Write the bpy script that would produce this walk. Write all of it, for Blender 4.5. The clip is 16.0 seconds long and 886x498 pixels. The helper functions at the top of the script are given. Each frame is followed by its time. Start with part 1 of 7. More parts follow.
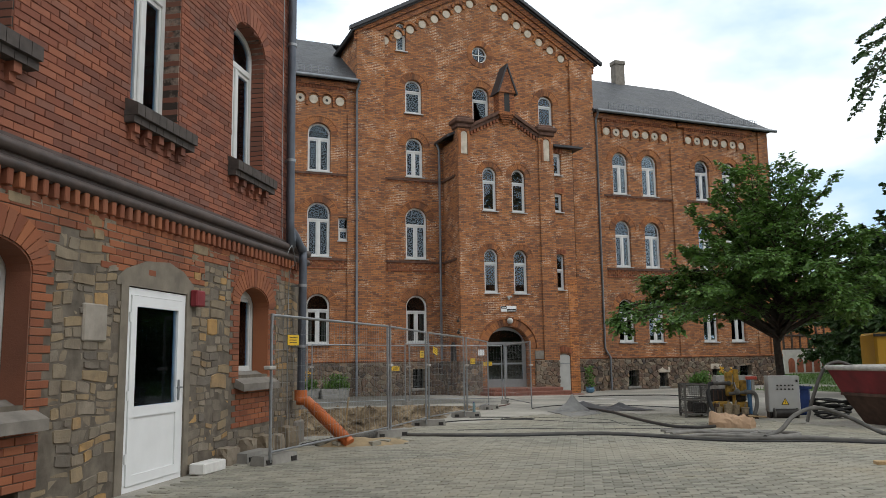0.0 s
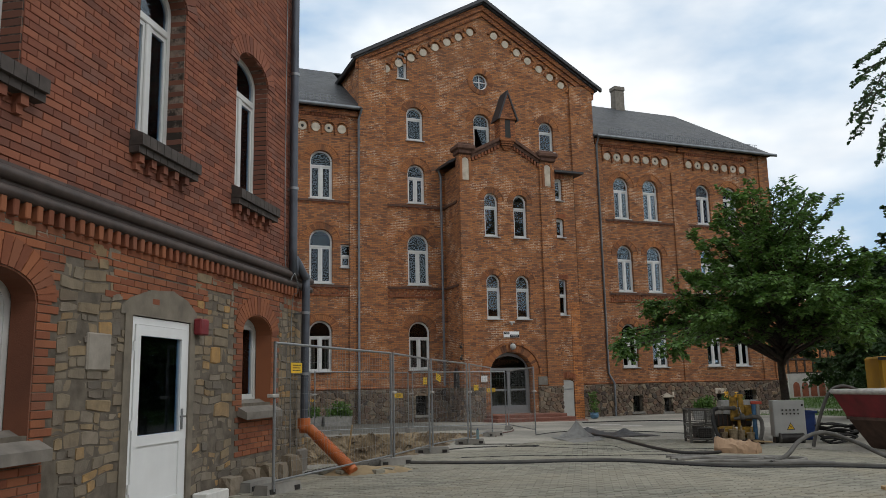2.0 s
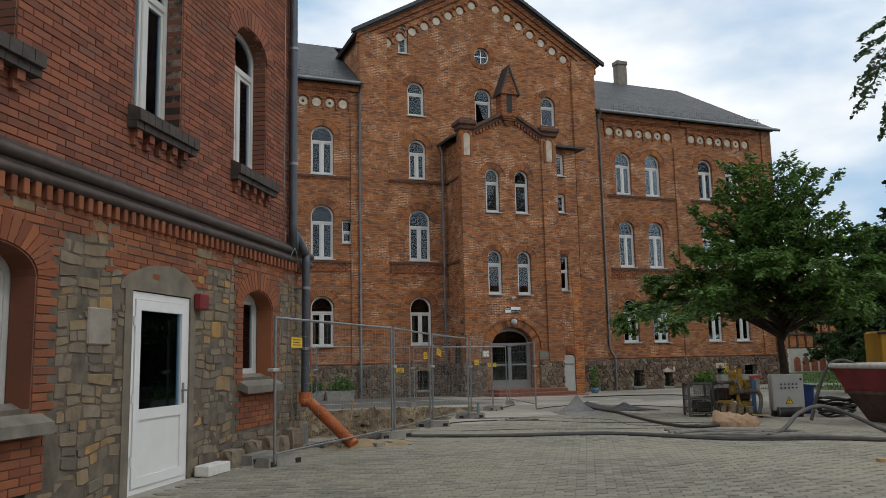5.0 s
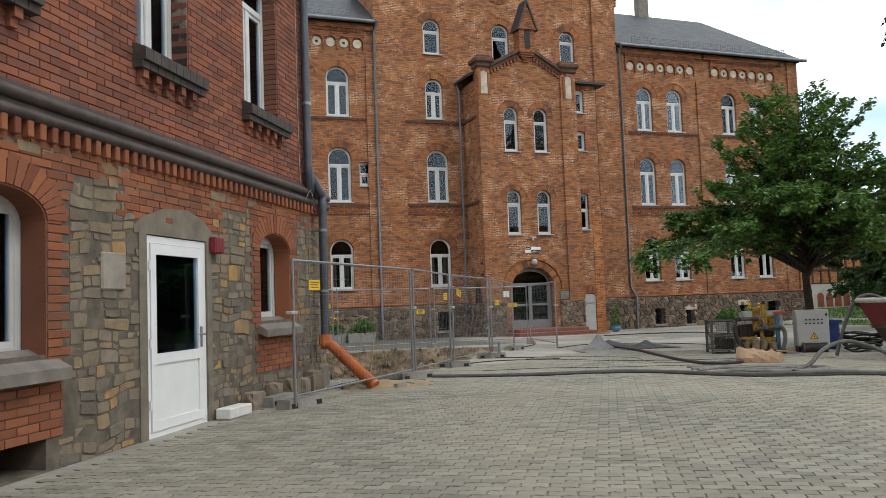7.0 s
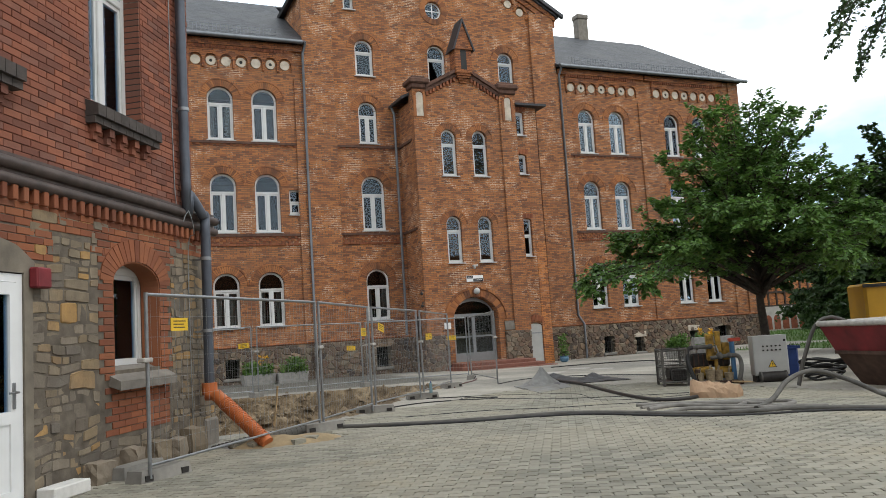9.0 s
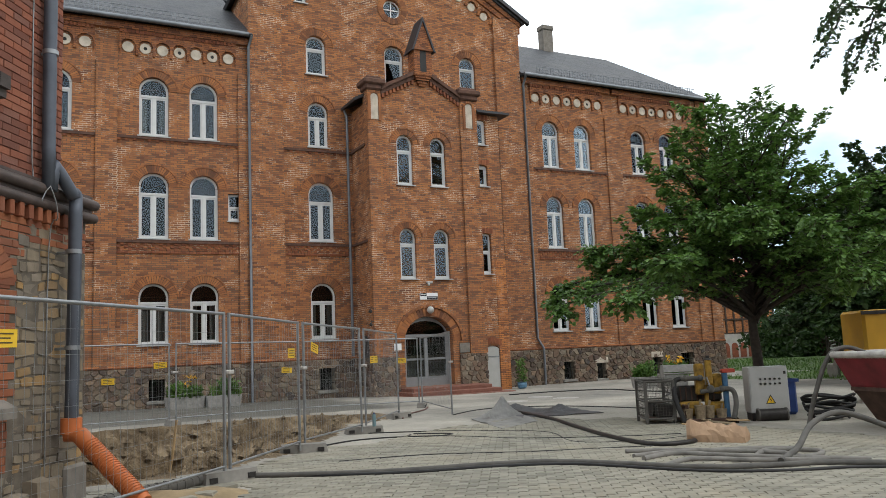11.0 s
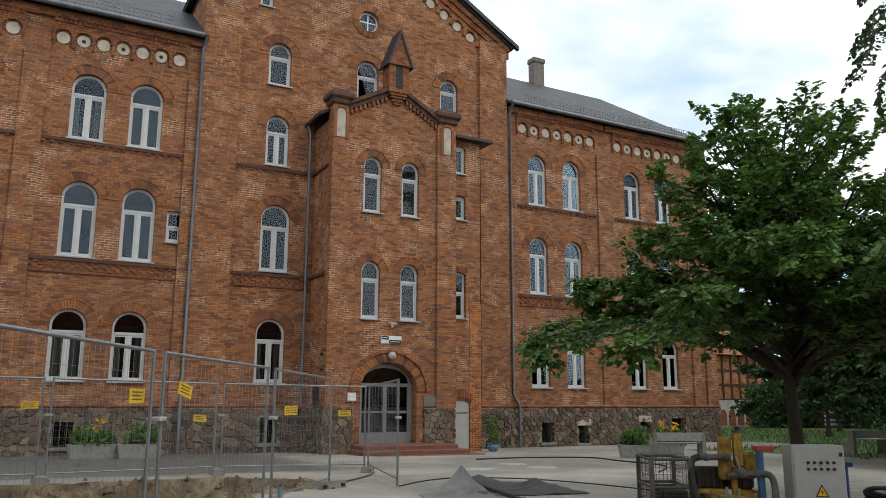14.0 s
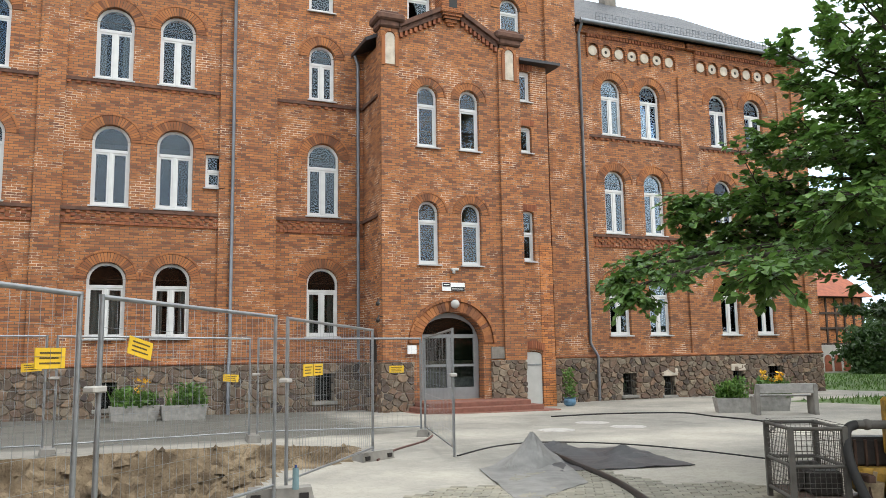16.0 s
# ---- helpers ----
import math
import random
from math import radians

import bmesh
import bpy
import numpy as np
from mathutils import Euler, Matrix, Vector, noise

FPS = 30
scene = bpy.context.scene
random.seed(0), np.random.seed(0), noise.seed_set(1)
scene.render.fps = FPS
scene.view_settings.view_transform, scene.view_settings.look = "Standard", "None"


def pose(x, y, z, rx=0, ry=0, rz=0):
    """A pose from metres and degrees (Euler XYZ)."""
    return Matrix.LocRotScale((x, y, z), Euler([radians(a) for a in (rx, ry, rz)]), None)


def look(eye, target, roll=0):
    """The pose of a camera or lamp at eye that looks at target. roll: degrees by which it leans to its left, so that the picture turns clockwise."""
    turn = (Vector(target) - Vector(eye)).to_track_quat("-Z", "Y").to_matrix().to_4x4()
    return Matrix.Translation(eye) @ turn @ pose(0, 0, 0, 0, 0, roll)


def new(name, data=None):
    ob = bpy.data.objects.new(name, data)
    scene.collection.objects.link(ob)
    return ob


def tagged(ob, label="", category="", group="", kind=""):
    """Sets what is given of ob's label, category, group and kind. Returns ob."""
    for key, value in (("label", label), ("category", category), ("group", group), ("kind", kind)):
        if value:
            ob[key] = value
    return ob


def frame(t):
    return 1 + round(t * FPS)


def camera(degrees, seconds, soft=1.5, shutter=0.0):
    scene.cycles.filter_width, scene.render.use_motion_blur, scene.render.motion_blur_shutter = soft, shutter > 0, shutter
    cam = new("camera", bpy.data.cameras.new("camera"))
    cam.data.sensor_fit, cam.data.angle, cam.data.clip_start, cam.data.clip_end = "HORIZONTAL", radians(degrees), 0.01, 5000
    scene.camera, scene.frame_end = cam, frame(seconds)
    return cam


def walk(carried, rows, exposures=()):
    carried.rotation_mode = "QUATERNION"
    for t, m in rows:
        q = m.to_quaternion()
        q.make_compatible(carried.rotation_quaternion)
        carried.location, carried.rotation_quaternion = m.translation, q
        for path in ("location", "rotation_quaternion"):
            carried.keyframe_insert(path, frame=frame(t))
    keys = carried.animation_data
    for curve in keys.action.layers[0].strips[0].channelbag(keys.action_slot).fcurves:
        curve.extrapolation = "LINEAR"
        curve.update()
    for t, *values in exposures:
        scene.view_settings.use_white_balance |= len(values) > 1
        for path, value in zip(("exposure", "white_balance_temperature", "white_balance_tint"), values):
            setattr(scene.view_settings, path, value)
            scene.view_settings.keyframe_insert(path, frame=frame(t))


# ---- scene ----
cam = camera(58.2, 16.0, soft=0.65)
PATH = [
    (0, (-0.135, 0.261, 1.356), (0.617, 2.094, 1.626), -0.8),
    (0.5, (-0.142, 0.292, 1.385), (0.611, 2.115, 1.716), -0.6),
    (1, (-0.138, 0.225, 1.352), (0.621, 2.048, 1.665), -0.8),
    (1.5, (-0.144, 0.23, 1.361), (0.608, 2.054, 1.69), -0.7),
    (2, (-0.155, 0.233, 1.364), (0.59, 2.059, 1.698), -1.2),
    (2.5, (-0.159, 0.252, 1.364), (0.583, 2.079, 1.701), -1.2),
    (3, (-0.158, 0.253, 1.363), (0.568, 2.086, 1.695), -1.2),
    (5.5, (-0.117, 0.19, 1.347), (0.639, 2.028, 1.57), -1.3),
    (6, (-0.126, 0.265, 1.363), (0.664, 2.094, 1.533), -1.5),
    (6.5, (-0.101, 0.215, 1.326), (0.652, 2.058, 1.52), -1.5),
    (7, (-0.022, 0.387, 1.332), (0.675, 2.257, 1.463), -2.1),
    (7.5, (0.204, 0.66, 1.386), (0.908, 2.521, 1.592), -2.9),
    (8, (0.565, 0.974, 1.318), (1.287, 2.829, 1.517), -2.1),
    (8.5, (0.924, 1.467, 1.412), (1.659, 3.307, 1.683), -2.1),
    (9, (1.235, 1.927, 1.361), (2.045, 3.745, 1.565), -3.7),
    (9.5, (1.6, 2.603, 1.358), (2.434, 4.403, 1.613), -0.1),
    (12, (3.063, 5.177, 1.411), (4.021, 6.914, 1.663), -3.8),
    (12.5, (3.588, 5.712, 1.396), (4.52, 7.445, 1.754), -0.1),
    (13, (3.858, 6.25, 1.389), (4.822, 7.965, 1.746), -0.3),
    (13.5, (4.197, 6.829, 1.448), (5.167, 8.539, 1.817), -1.4),
    (14, (4.537, 7.358, 1.379), (5.48, 9.081, 1.757), 0.2),
    (14.5, (4.931, 7.875, 1.33), (5.853, 9.622, 1.646), -0.1),
    (15, (5.218, 8.643, 1.274), (6.064, 10.444, 1.483), -1.4),
    (15.5, (5.586, 9.195, 1.348), (6.493, 10.96, 1.597), -0.5),
    (16, (6.003, 9.687, 1.421), (6.794, 11.505, 1.681), -0.9),
]
EXPOSURES = [(0.0, -0.15, 6500, 8), (0.5, -0.42, 6500, 8), (1.0, -0.5, 6500, 8), (2.5, -0.55, 6500, 8), (5.5, -0.53, 6500, 8), (6.5, -0.28, 6500, 8), (7.0, 0.05, 6500, 8), (7.5, 0.25, 6500, 8), (8.5, 0.36, 6500, 8), (9.0, 0.12, 6500, 8), (9.5, 0.08, 6500, 8), (12.0, 0.05, 6500, 8), (13.0, -0.15, 6500, 8), (14.0, -0.24, 6500, 8), (14.5, -0.12, 6500, 8), (15.5, 0.56, 6500, 8), (16.0, 0.75, 6500, 8)]
walk(cam, [(t, look(eye, target, roll)) for t, eye, target, roll in PATH], EXPOSURES)

# ---- sky and sun ----
SUN_FROM = Vector((0.42, -0.6, 0.85)).normalized()
world = bpy.data.worlds.new("sky")
scene.world = world
world.use_nodes = True
wn, wl = world.node_tree.nodes, world.node_tree.links
wn.clear()
w_out = wn.new("ShaderNodeOutputWorld")
w_bg = wn.new("ShaderNodeBackground")
w_sky = wn.new("ShaderNodeTexSky")
w_sky.sky_type, w_sky.sun_disc = "NISHITA", False
w_sky.sun_elevation, w_sky.sun_rotation = math.asin(SUN_FROM.z), math.atan2(SUN_FROM.x, SUN_FROM.y)
w_coord = wn.new("ShaderNodeTexCoord")
w_map = wn.new("ShaderNodeMapping")
w_map.inputs["Scale"].default_value = (1.0, 1.0, 2.2)
w_map.inputs["Location"].default_value = (0.55, 0.1, 0.0)
w_noise = wn.new("ShaderNodeTexNoise")
w_noise.inputs["Scale"].default_value, w_noise.inputs["Detail"].default_value = 2.1, 6.0
w_ramp = wn.new("ShaderNodeValToRGB")
w_ramp.color_ramp.elements[0].position, w_ramp.color_ramp.elements[1].position = 0.33, 0.48
w_fine = wn.new("ShaderNodeTexNoise")
w_fine.inputs["Scale"].default_value, w_fine.inputs["Detail"].default_value = 4.5, 5.0
w_cloud = wn.new("ShaderNodeValToRGB")
w_cloud.color_ramp.elements[0].color, w_cloud.color_ramp.elements[1].color = (14.6, 15.2, 16.1, 1), (18.0, 18.2, 18.4, 1)
w_cloud.color_ramp.elements[0].position, w_cloud.color_ramp.elements[1].position = 0.35, 0.62
w_mix = wn.new("ShaderNodeMix")
w_mix.data_type = "RGBA"
wl.new(w_coord.outputs["Generated"], w_map.inputs["Vector"])
wl.new(w_map.outputs["Vector"], w_noise.inputs["Vector"])
wl.new(w_map.outputs["Vector"], w_fine.inputs["Vector"])
wl.new(w_noise.outputs["Fac"], w_ramp.inputs["Fac"])
wl.new(w_fine.outputs["Fac"], w_cloud.inputs["Fac"])
wl.new(w_ramp.outputs["Color"], w_mix.inputs["Factor"])
w_haze = wn.new("ShaderNodeMix")
w_haze.data_type = "RGBA"
w_haze.inputs["Factor"].default_value = 0.7
w_haze.inputs["B"].default_value = (9.4, 12.8, 17.0, 1)
wl.new(w_sky.outputs["Color"], w_haze.inputs["A"])
wl.new(w_haze.outputs["Result"], w_mix.inputs["A"])
wl.new(w_cloud.outputs["Color"], w_mix.inputs["B"])
wl.new(w_mix.outputs["Result"], w_bg.inputs["Color"])
w_bg.inputs["Strength"].default_value = 0.09
wl.new(w_bg.outputs["Background"], w_out.inputs["Surface"])
sun = new("sun", bpy.data.lights.new("sun", "SUN"))
sun.data.energy, sun.data.angle, sun.data.color = 0.9, radians(14), (1.0, 0.95, 0.87)
sun.matrix_world = look(SUN_FROM * 60, (0, 0, 0))
scene.view_settings.exposure = 0.0

# ---- materials ----
class Nodes:
    """A node material in short form."""

    def __init__(self, name, rough=0.8, metal=0.0, spec=0.35):
        self.mat = bpy.data.materials.new(name)
        self.mat.use_nodes = True
        self.tree = self.mat.node_tree
        self.bsdf = self.tree.nodes["Principled BSDF"]
        self.bsdf.inputs["Roughness"].default_value = rough
        self.bsdf.inputs["Metallic"].default_value = metal
        self.bsdf.inputs["Specular IOR Level"].default_value = spec

    def node(self, kind, **inputs):
        n = self.tree.nodes.new(kind)
        for key, value in inputs.items():
            self.feed(n.inputs[key.replace("_", " ")], value)
        return n

    def feed(self, socket, value):
        if isinstance(value, bpy.types.NodeSocket):
            self.tree.links.new(value, socket)
        else:
            socket.default_value = value

    def math(self, op, a, b=0.0):
        n = self.tree.nodes.new("ShaderNodeMath")
        n.operation = op
        self.feed(n.inputs[0], a)
        self.feed(n.inputs[1], b)
        return n.outputs[0]

    def noise(self, vec, scale, detail=4.0, rough=0.55):
        return self.node("ShaderNodeTexNoise", Vector=vec, Scale=scale, Detail=detail, Roughness=rough).outputs["Fac"]

    def ramp(self, fac, *stops):
        n = self.node("ShaderNodeValToRGB", Fac=fac)
        e = n.color_ramp.elements
        while len(e) < len(stops):
            e.new(0.5)
        for el, (p, c) in zip(e, stops):
            el.position, el.color = p, (*c, 1) if len(c) == 3 else c
        return n.outputs["Color"]

    def mix(self, fac, a, b, how="MIX"):
        n = self.tree.nodes.new("ShaderNodeMix")
        n.data_type, n.blend_type = "RGBA", how
        self.feed(n.inputs["Factor"], fac)
        self.feed(n.inputs["A"], a if isinstance(a, bpy.types.NodeSocket) else (*a, 1))
        self.feed(n.inputs["B"], b if isinstance(b, bpy.types.NodeSocket) else (*b, 1))
        return n.outputs["Result"]

    def bump(self, height, strength=0.4, dist=0.01):
        n = self.node("ShaderNodeBump", Height=height, Strength=strength, Distance=dist)
        self.tree.links.new(n.outputs["Normal"], self.bsdf.inputs["Normal"])

    def pos(self):
        return self.tree.nodes.new("ShaderNodeNewGeometry").outputs["Position"]

    def obj(self):
        return self.tree.nodes.new("ShaderNodeTexCoord").outputs["Object"]

    def random(self):
        return self.tree.nodes.new("ShaderNodeObjectInfo").outputs["Random"]

    def island(self):
        return self.tree.nodes.new("ShaderNodeNewGeometry").outputs["Random Per Island"]

    def colour(self, c):
        self.feed(self.bsdf.inputs["Base Color"], c if isinstance(c, bpy.types.NodeSocket) else (*c, 1))
        return self.mat


def plain(name, c, rough=0.6, metal=0.0, vary=0.25, scale=6.0, bump=0.0, spec=0.35):
    """A surface of one colour with two scales of stain and grain."""
    n = Nodes(name, rough, metal, spec)
    p = n.obj()
    big, fine = n.noise(p, scale, 5), n.noise(p, scale * 14, 3)
    dark = tuple(v * (1 - vary) for v in c)
    light = tuple(min(1, v * (1 + vary * 0.6)) for v in c)
    col = n.mix(n.math("MULTIPLY", fine, 0.35), n.ramp(big, (0.3, dark), (0.7, light)), dark)
    n.feed(n.bsdf.inputs["Roughness"], n.math("ADD", n.math("MULTIPLY", big, 0.25), rough - 0.12))
    if bump:
        n.bump(n.math("ADD", big, n.math("MULTIPLY", fine, 0.4)), bump, 0.01)
    return n.colour(col)


def brickwork(name, tones, mortar, rows=0.0772, width=0.26, stain=(0.085, 0.052, 0.038), soot=0.3, turn=0.0, lime_from=0.51):
    """Brickwork in running bond on any upright wall; turn: the wall's heading in degrees."""
    n = Nodes(name, 0.88, 0.0, 0.25)
    sep = n.node("ShaderNodeSeparateXYZ", Vector=n.pos())
    c, s = math.cos(radians(turn)), math.sin(radians(turn))
    along = n.math("ADD", n.math("MULTIPLY", sep.outputs["X"], c + s * 0.999), n.math("MULTIPLY", sep.outputs["Y"], s + c * 0.999)) if not turn else \
        n.math("ADD", n.math("MULTIPLY", sep.outputs["X"], c), n.math("MULTIPLY", sep.outputs["Y"], s))
    sway = n.math("MULTIPLY", n.math("SUBTRACT", n.noise(n.pos(), 2.3, 3), 0.5), 0.03)
    vec = n.node("ShaderNodeCombineXYZ", X=n.math("ADD", along, sway), Y=n.math("ADD", sep.outputs["Z"], sway)).outputs[0]
    t = n.node("ShaderNodeTexBrick", Vector=vec, Scale=1.0)
    t.offset, t.squash = 0.5, 1.0
    for key, value in (("Brick Width", width), ("Row Height", rows), ("Mortar Size", 0.0085), ("Mortar Smooth", 0.3), ("Bias", 0.0)):
        t.inputs[key].default_value = value
    t.inputs["Color1"].default_value, t.inputs["Color2"].default_value = (0, 0, 0, 1), (1, 1, 1, 1)
    t.inputs["Mortar"].default_value = (0.5, 0.5, 0.5, 1)
    each = n.ramp(t.outputs["Color"], (0.0, tones[0]), (0.35, tones[1]), (0.7, tones[2]), (1.0, tones[3]))
    p = n.pos()
    big, mid, fine = n.noise(p, 0.22, 5), n.noise(p, 1.3, 5), n.noise(p, 60, 3)
    each = n.mix(n.math("MULTIPLY", n.ramp(big, (0.42, (0, 0, 0)), (0.68, (1, 1, 1))), soot), each, stain)
    each = n.mix(n.math("MULTIPLY", n.ramp(mid, (0.5, (0, 0, 0)), (0.75, (1, 1, 1))), soot * 0.8), each, stain)
    each = n.mix(n.math("MULTIPLY", fine, 0.25), each, tones[0])
    lime = n.ramp(n.noise(p, 0.9, 8, 0.78), (lime_from, (0, 0, 0)), (lime_from + 0.09, (1, 1, 1)))
    joint = n.mix(lime, tuple(v * 0.22 for v in mortar), tuple(min(1, v * 1.35) for v in mortar))
    col = n.mix(t.outputs["Fac"], each, joint)
    high = n.math("ADD", n.math("SUBTRACT", 1.0, t.outputs["Fac"]), n.math("MULTIPLY", fine, 0.25))
    n.bump(high, 0.55, 0.006)
    return n.colour(col)


ORANGE = ((0.15, 0.063, 0.038), (0.325, 0.127, 0.05), (0.44, 0.178, 0.063), (0.275, 0.117, 0.056))
BRICK = brickwork("weathered orange brick", ORANGE, (0.44, 0.36, 0.27), stain=(0.11, 0.068, 0.05), soot=0.24)
BRICK_RED = brickwork("smooth red brick", tuple((r * 0.92, g * 0.85, b * 0.85) for r, g, b in ORANGE), (0.22, 0.13, 0.09), soot=0.25)
BRICK_NEW = brickwork("new orange brick", tuple((min(1, r * 1.25), g * 1.2, b * 1.05) for r, g, b in ORANGE), (0.3, 0.2, 0.14), soot=0.1)
BRICK_LEFT = brickwork("dark red brick bed", ((0.15, 0.06, 0.04), (0.2, 0.075, 0.048), (0.24, 0.095, 0.06), (0.16, 0.075, 0.055)), (0.17, 0.13, 0.105), turn=58.0)


def brick_piece(name, tones, soot=0.3):
    """Single bricks, each of its own shade."""
    n = Nodes(name, 0.88, 0.0, 0.25)
    p = n.pos()
    r = n.math("FRACT", n.math("ADD", n.random(), n.island()))
    each = n.ramp(r, (0.0, tones[0]), (0.35, tones[1]), (0.7, tones[2]), (1.0, tones[3]))
    mid, fine = n.noise(p, 1.1, 6), n.noise(p, 70, 4)
    each = n.mix(n.math("MULTIPLY", n.ramp(mid, (0.48, (0, 0, 0)), (0.72, (1, 1, 1))), soot), each, (0.05, 0.035, 0.03))
    each = n.mix(n.math("MULTIPLY", fine, 0.4), each, tones[0])
    n.bump(n.math("ADD", fine, n.math("MULTIPLY", n.noise(p, 18, 3), 0.8)), 0.5, 0.006)
    return n.colour(each)


PIECE_RED = brick_piece("dark red brick", ((0.15, 0.062, 0.044), (0.235, 0.083, 0.051), (0.31, 0.115, 0.066), (0.19, 0.092, 0.07)), 0.45)
PIECE_ORANGE = brick_piece("worn orange brick", ((0.17, 0.06, 0.034), (0.25, 0.088, 0.044), (0.32, 0.12, 0.055), (0.21, 0.085, 0.05)), 0.5)
PIECE_ARCH = brick_piece("arch brick", ((0.15, 0.065, 0.038), (0.32, 0.125, 0.05), (0.43, 0.175, 0.064), (0.265, 0.115, 0.056)), 0.7)


def stone_piece(name, tones):
    n = Nodes(name, 0.9, 0.0, 0.25)
    p = n.pos()
    r = n.math("FRACT", n.math("ADD", n.random(), n.island()))
    each = n.ramp(r, *((i / (len(tones) - 1), c) for i, c in enumerate(tones)))
    big, fine = n.noise(p, 6, 6, 0.65), n.noise(p, 55, 4)
    each = n.mix(n.math("MULTIPLY", n.ramp(big, (0.35, (0, 0, 0)), (0.75, (1, 1, 1))), 0.6), each, (0.09, 0.072, 0.055))
    each = n.mix(n.math("MULTIPLY", n.ramp(n.noise(p, 2.2, 4), (0.5, (0, 0, 0)), (0.7, (1, 1, 1))), 0.35), each, (0.2, 0.17, 0.13))
    n.bump(n.math("ADD", big, n.math("MULTIPLY", fine, 0.3)), 0.7, 0.02)
    return n.colour(each)


RUBBLE = stone_piece("sandstone rubble", ((0.14, 0.12, 0.095), (0.25, 0.205, 0.145), (0.2, 0.16, 0.11), (0.29, 0.215, 0.125), (0.15, 0.132, 0.112), (0.2, 0.17, 0.13), (0.42, 0.25, 0.09), (0.12, 0.105, 0.088), (0.26, 0.22, 0.17), (0.19, 0.15, 0.105)))
FIELD = stone_piece("field stone", ((0.06, 0.05, 0.044), (0.2, 0.125, 0.085), (0.1, 0.075, 0.06), (0.3, 0.21, 0.14), (0.055, 0.048, 0.048), (0.15, 0.095, 0.07), (0.14, 0.115, 0.09), (0.27, 0.22, 0.16)))
MORTAR = plain("lime mortar", (0.14, 0.118, 0.092), 0.95, vary=0.5, scale=5, bump=0.6)
MORTAR_DARK = plain("pale old mortar", (0.36, 0.3, 0.23), 0.95, vary=0.5, scale=5, bump=0.6)
RENDERED = plain("cement render", (0.19, 0.165, 0.13), 0.95, vary=0.35, scale=4, bump=0.4)
COURSE = plain("sooty brick course", (0.115, 0.06, 0.042), 0.85, vary=0.5, scale=5, bump=0.4)
SILL_DARK = plain("sooty sill brick", (0.07, 0.058, 0.052), 0.8, vary=0.45, scale=7, bump=0.4)
ROLL = plain("dark glazed moulding brick", (0.075, 0.055, 0.048), 0.55, vary=0.5, scale=6, bump=0.3)
STONE_SILL = plain("grey stone", (0.2, 0.18, 0.155), 0.85, vary=0.35, scale=5, bump=0.4)
WHITE = plain("white plastic", (0.72, 0.73, 0.73), 0.35, vary=0.07, scale=3)
FRAME_WHITE = plain("weathered white window plastic", (0.58, 0.585, 0.575), 0.4, vary=0.12, scale=3)
ROUNDEL = plain("pale plaster", (0.5, 0.44, 0.36), 0.9, vary=0.3, scale=4, bump=0.3)
GREY_ALU = plain("grey aluminium", (0.26, 0.27, 0.28), 0.4, 0.4, vary=0.1)
ZINC = plain("weathered zinc", (0.2, 0.215, 0.235), 0.5, 0.6, vary=0.3, scale=3)
ZINC_DARK = plain("dark weathered zinc", (0.1, 0.112, 0.135), 0.5, 0.5, vary=0.3, scale=3)
LEAD = plain("dark sheet metal", (0.05, 0.052, 0.058), 0.5, 0.4, vary=0.3)
GALV = plain("galvanised steel", (0.3, 0.315, 0.325), 0.42, 0.75, vary=0.25, scale=9)
CONCRETE = plain("worn concrete", (0.24, 0.228, 0.205), 0.92, vary=0.35, scale=4, bump=0.4)
PLANTER = plain("exposed concrete", (0.33, 0.32, 0.3), 0.92, vary=0.3, scale=9, bump=0.4)
TERRACOTTA = plain("orange drain plastic", (0.5, 0.145, 0.045), 0.45, vary=0.22, scale=4)
YELLOW = plain("yellow sheet", (0.72, 0.46, 0.03), 0.5, vary=0.15)
MACHINE_YELLOW = plain("worn yellow paint", (0.36, 0.21, 0.03), 0.6, vary=0.7, scale=9, bump=0.3)
MACHINE_DARK = plain("oily steel", (0.045, 0.042, 0.04), 0.5, 0.5, vary=0.5, scale=8, bump=0.2)
BOX_GREY = plain("light grey enamel", (0.42, 0.42, 0.4), 0.4, vary=0.1, scale=4)
BLACK = plain("black rubber", (0.018, 0.018, 0.018), 0.6, vary=0.4, bump=0.2)
HOSE_GREY = plain("dusty hose", (0.105, 0.1, 0.09), 0.8, vary=0.4, scale=5, bump=0.3)
HOSE_PALE = plain("cement-dusted hose", (0.2, 0.19, 0.172), 0.9, vary=0.4, scale=5, bump=0.3)
BLUE = plain("blue plastic", (0.02, 0.045, 0.16), 0.45, vary=0.25)
BLUE_HOSE = plain("blue hose", (0.05, 0.13, 0.24), 0.5, vary=0.3)
RED_PAINT = plain("scratched red paint", (0.19, 0.022, 0.028), 0.5, vary=0.5, scale=3, bump=0.2)
RUST = plain("rusty steel", (0.1, 0.06, 0.045), 0.85, 0.2, vary=0.5, scale=6, bump=0.3)
SKIP_RIM = plain("chalky rim paint", (0.42, 0.4, 0.37), 0.75, vary=0.35, scale=6, bump=0.2)
STEP_TILE = plain("red brown clinker", (0.2, 0.085, 0.06), 0.75, vary=0.3, scale=8, bump=0.3)
PAPER = plain("brown paper", (0.36, 0.24, 0.15), 0.9, vary=0.2, scale=8, bump=0.3)
TARP = plain("dusty grey tarpaulin", (0.22, 0.215, 0.2), 0.75, vary=0.35, scale=4, bump=0.3)
TARP_DARK = plain("dark tarpaulin", (0.06, 0.06, 0.062), 0.6, vary=0.4, scale=4, bump=0.3)
TIMBER = plain("raw timber", (0.42, 0.29, 0.15), 0.8, vary=0.3, scale=10, bump=0.3)
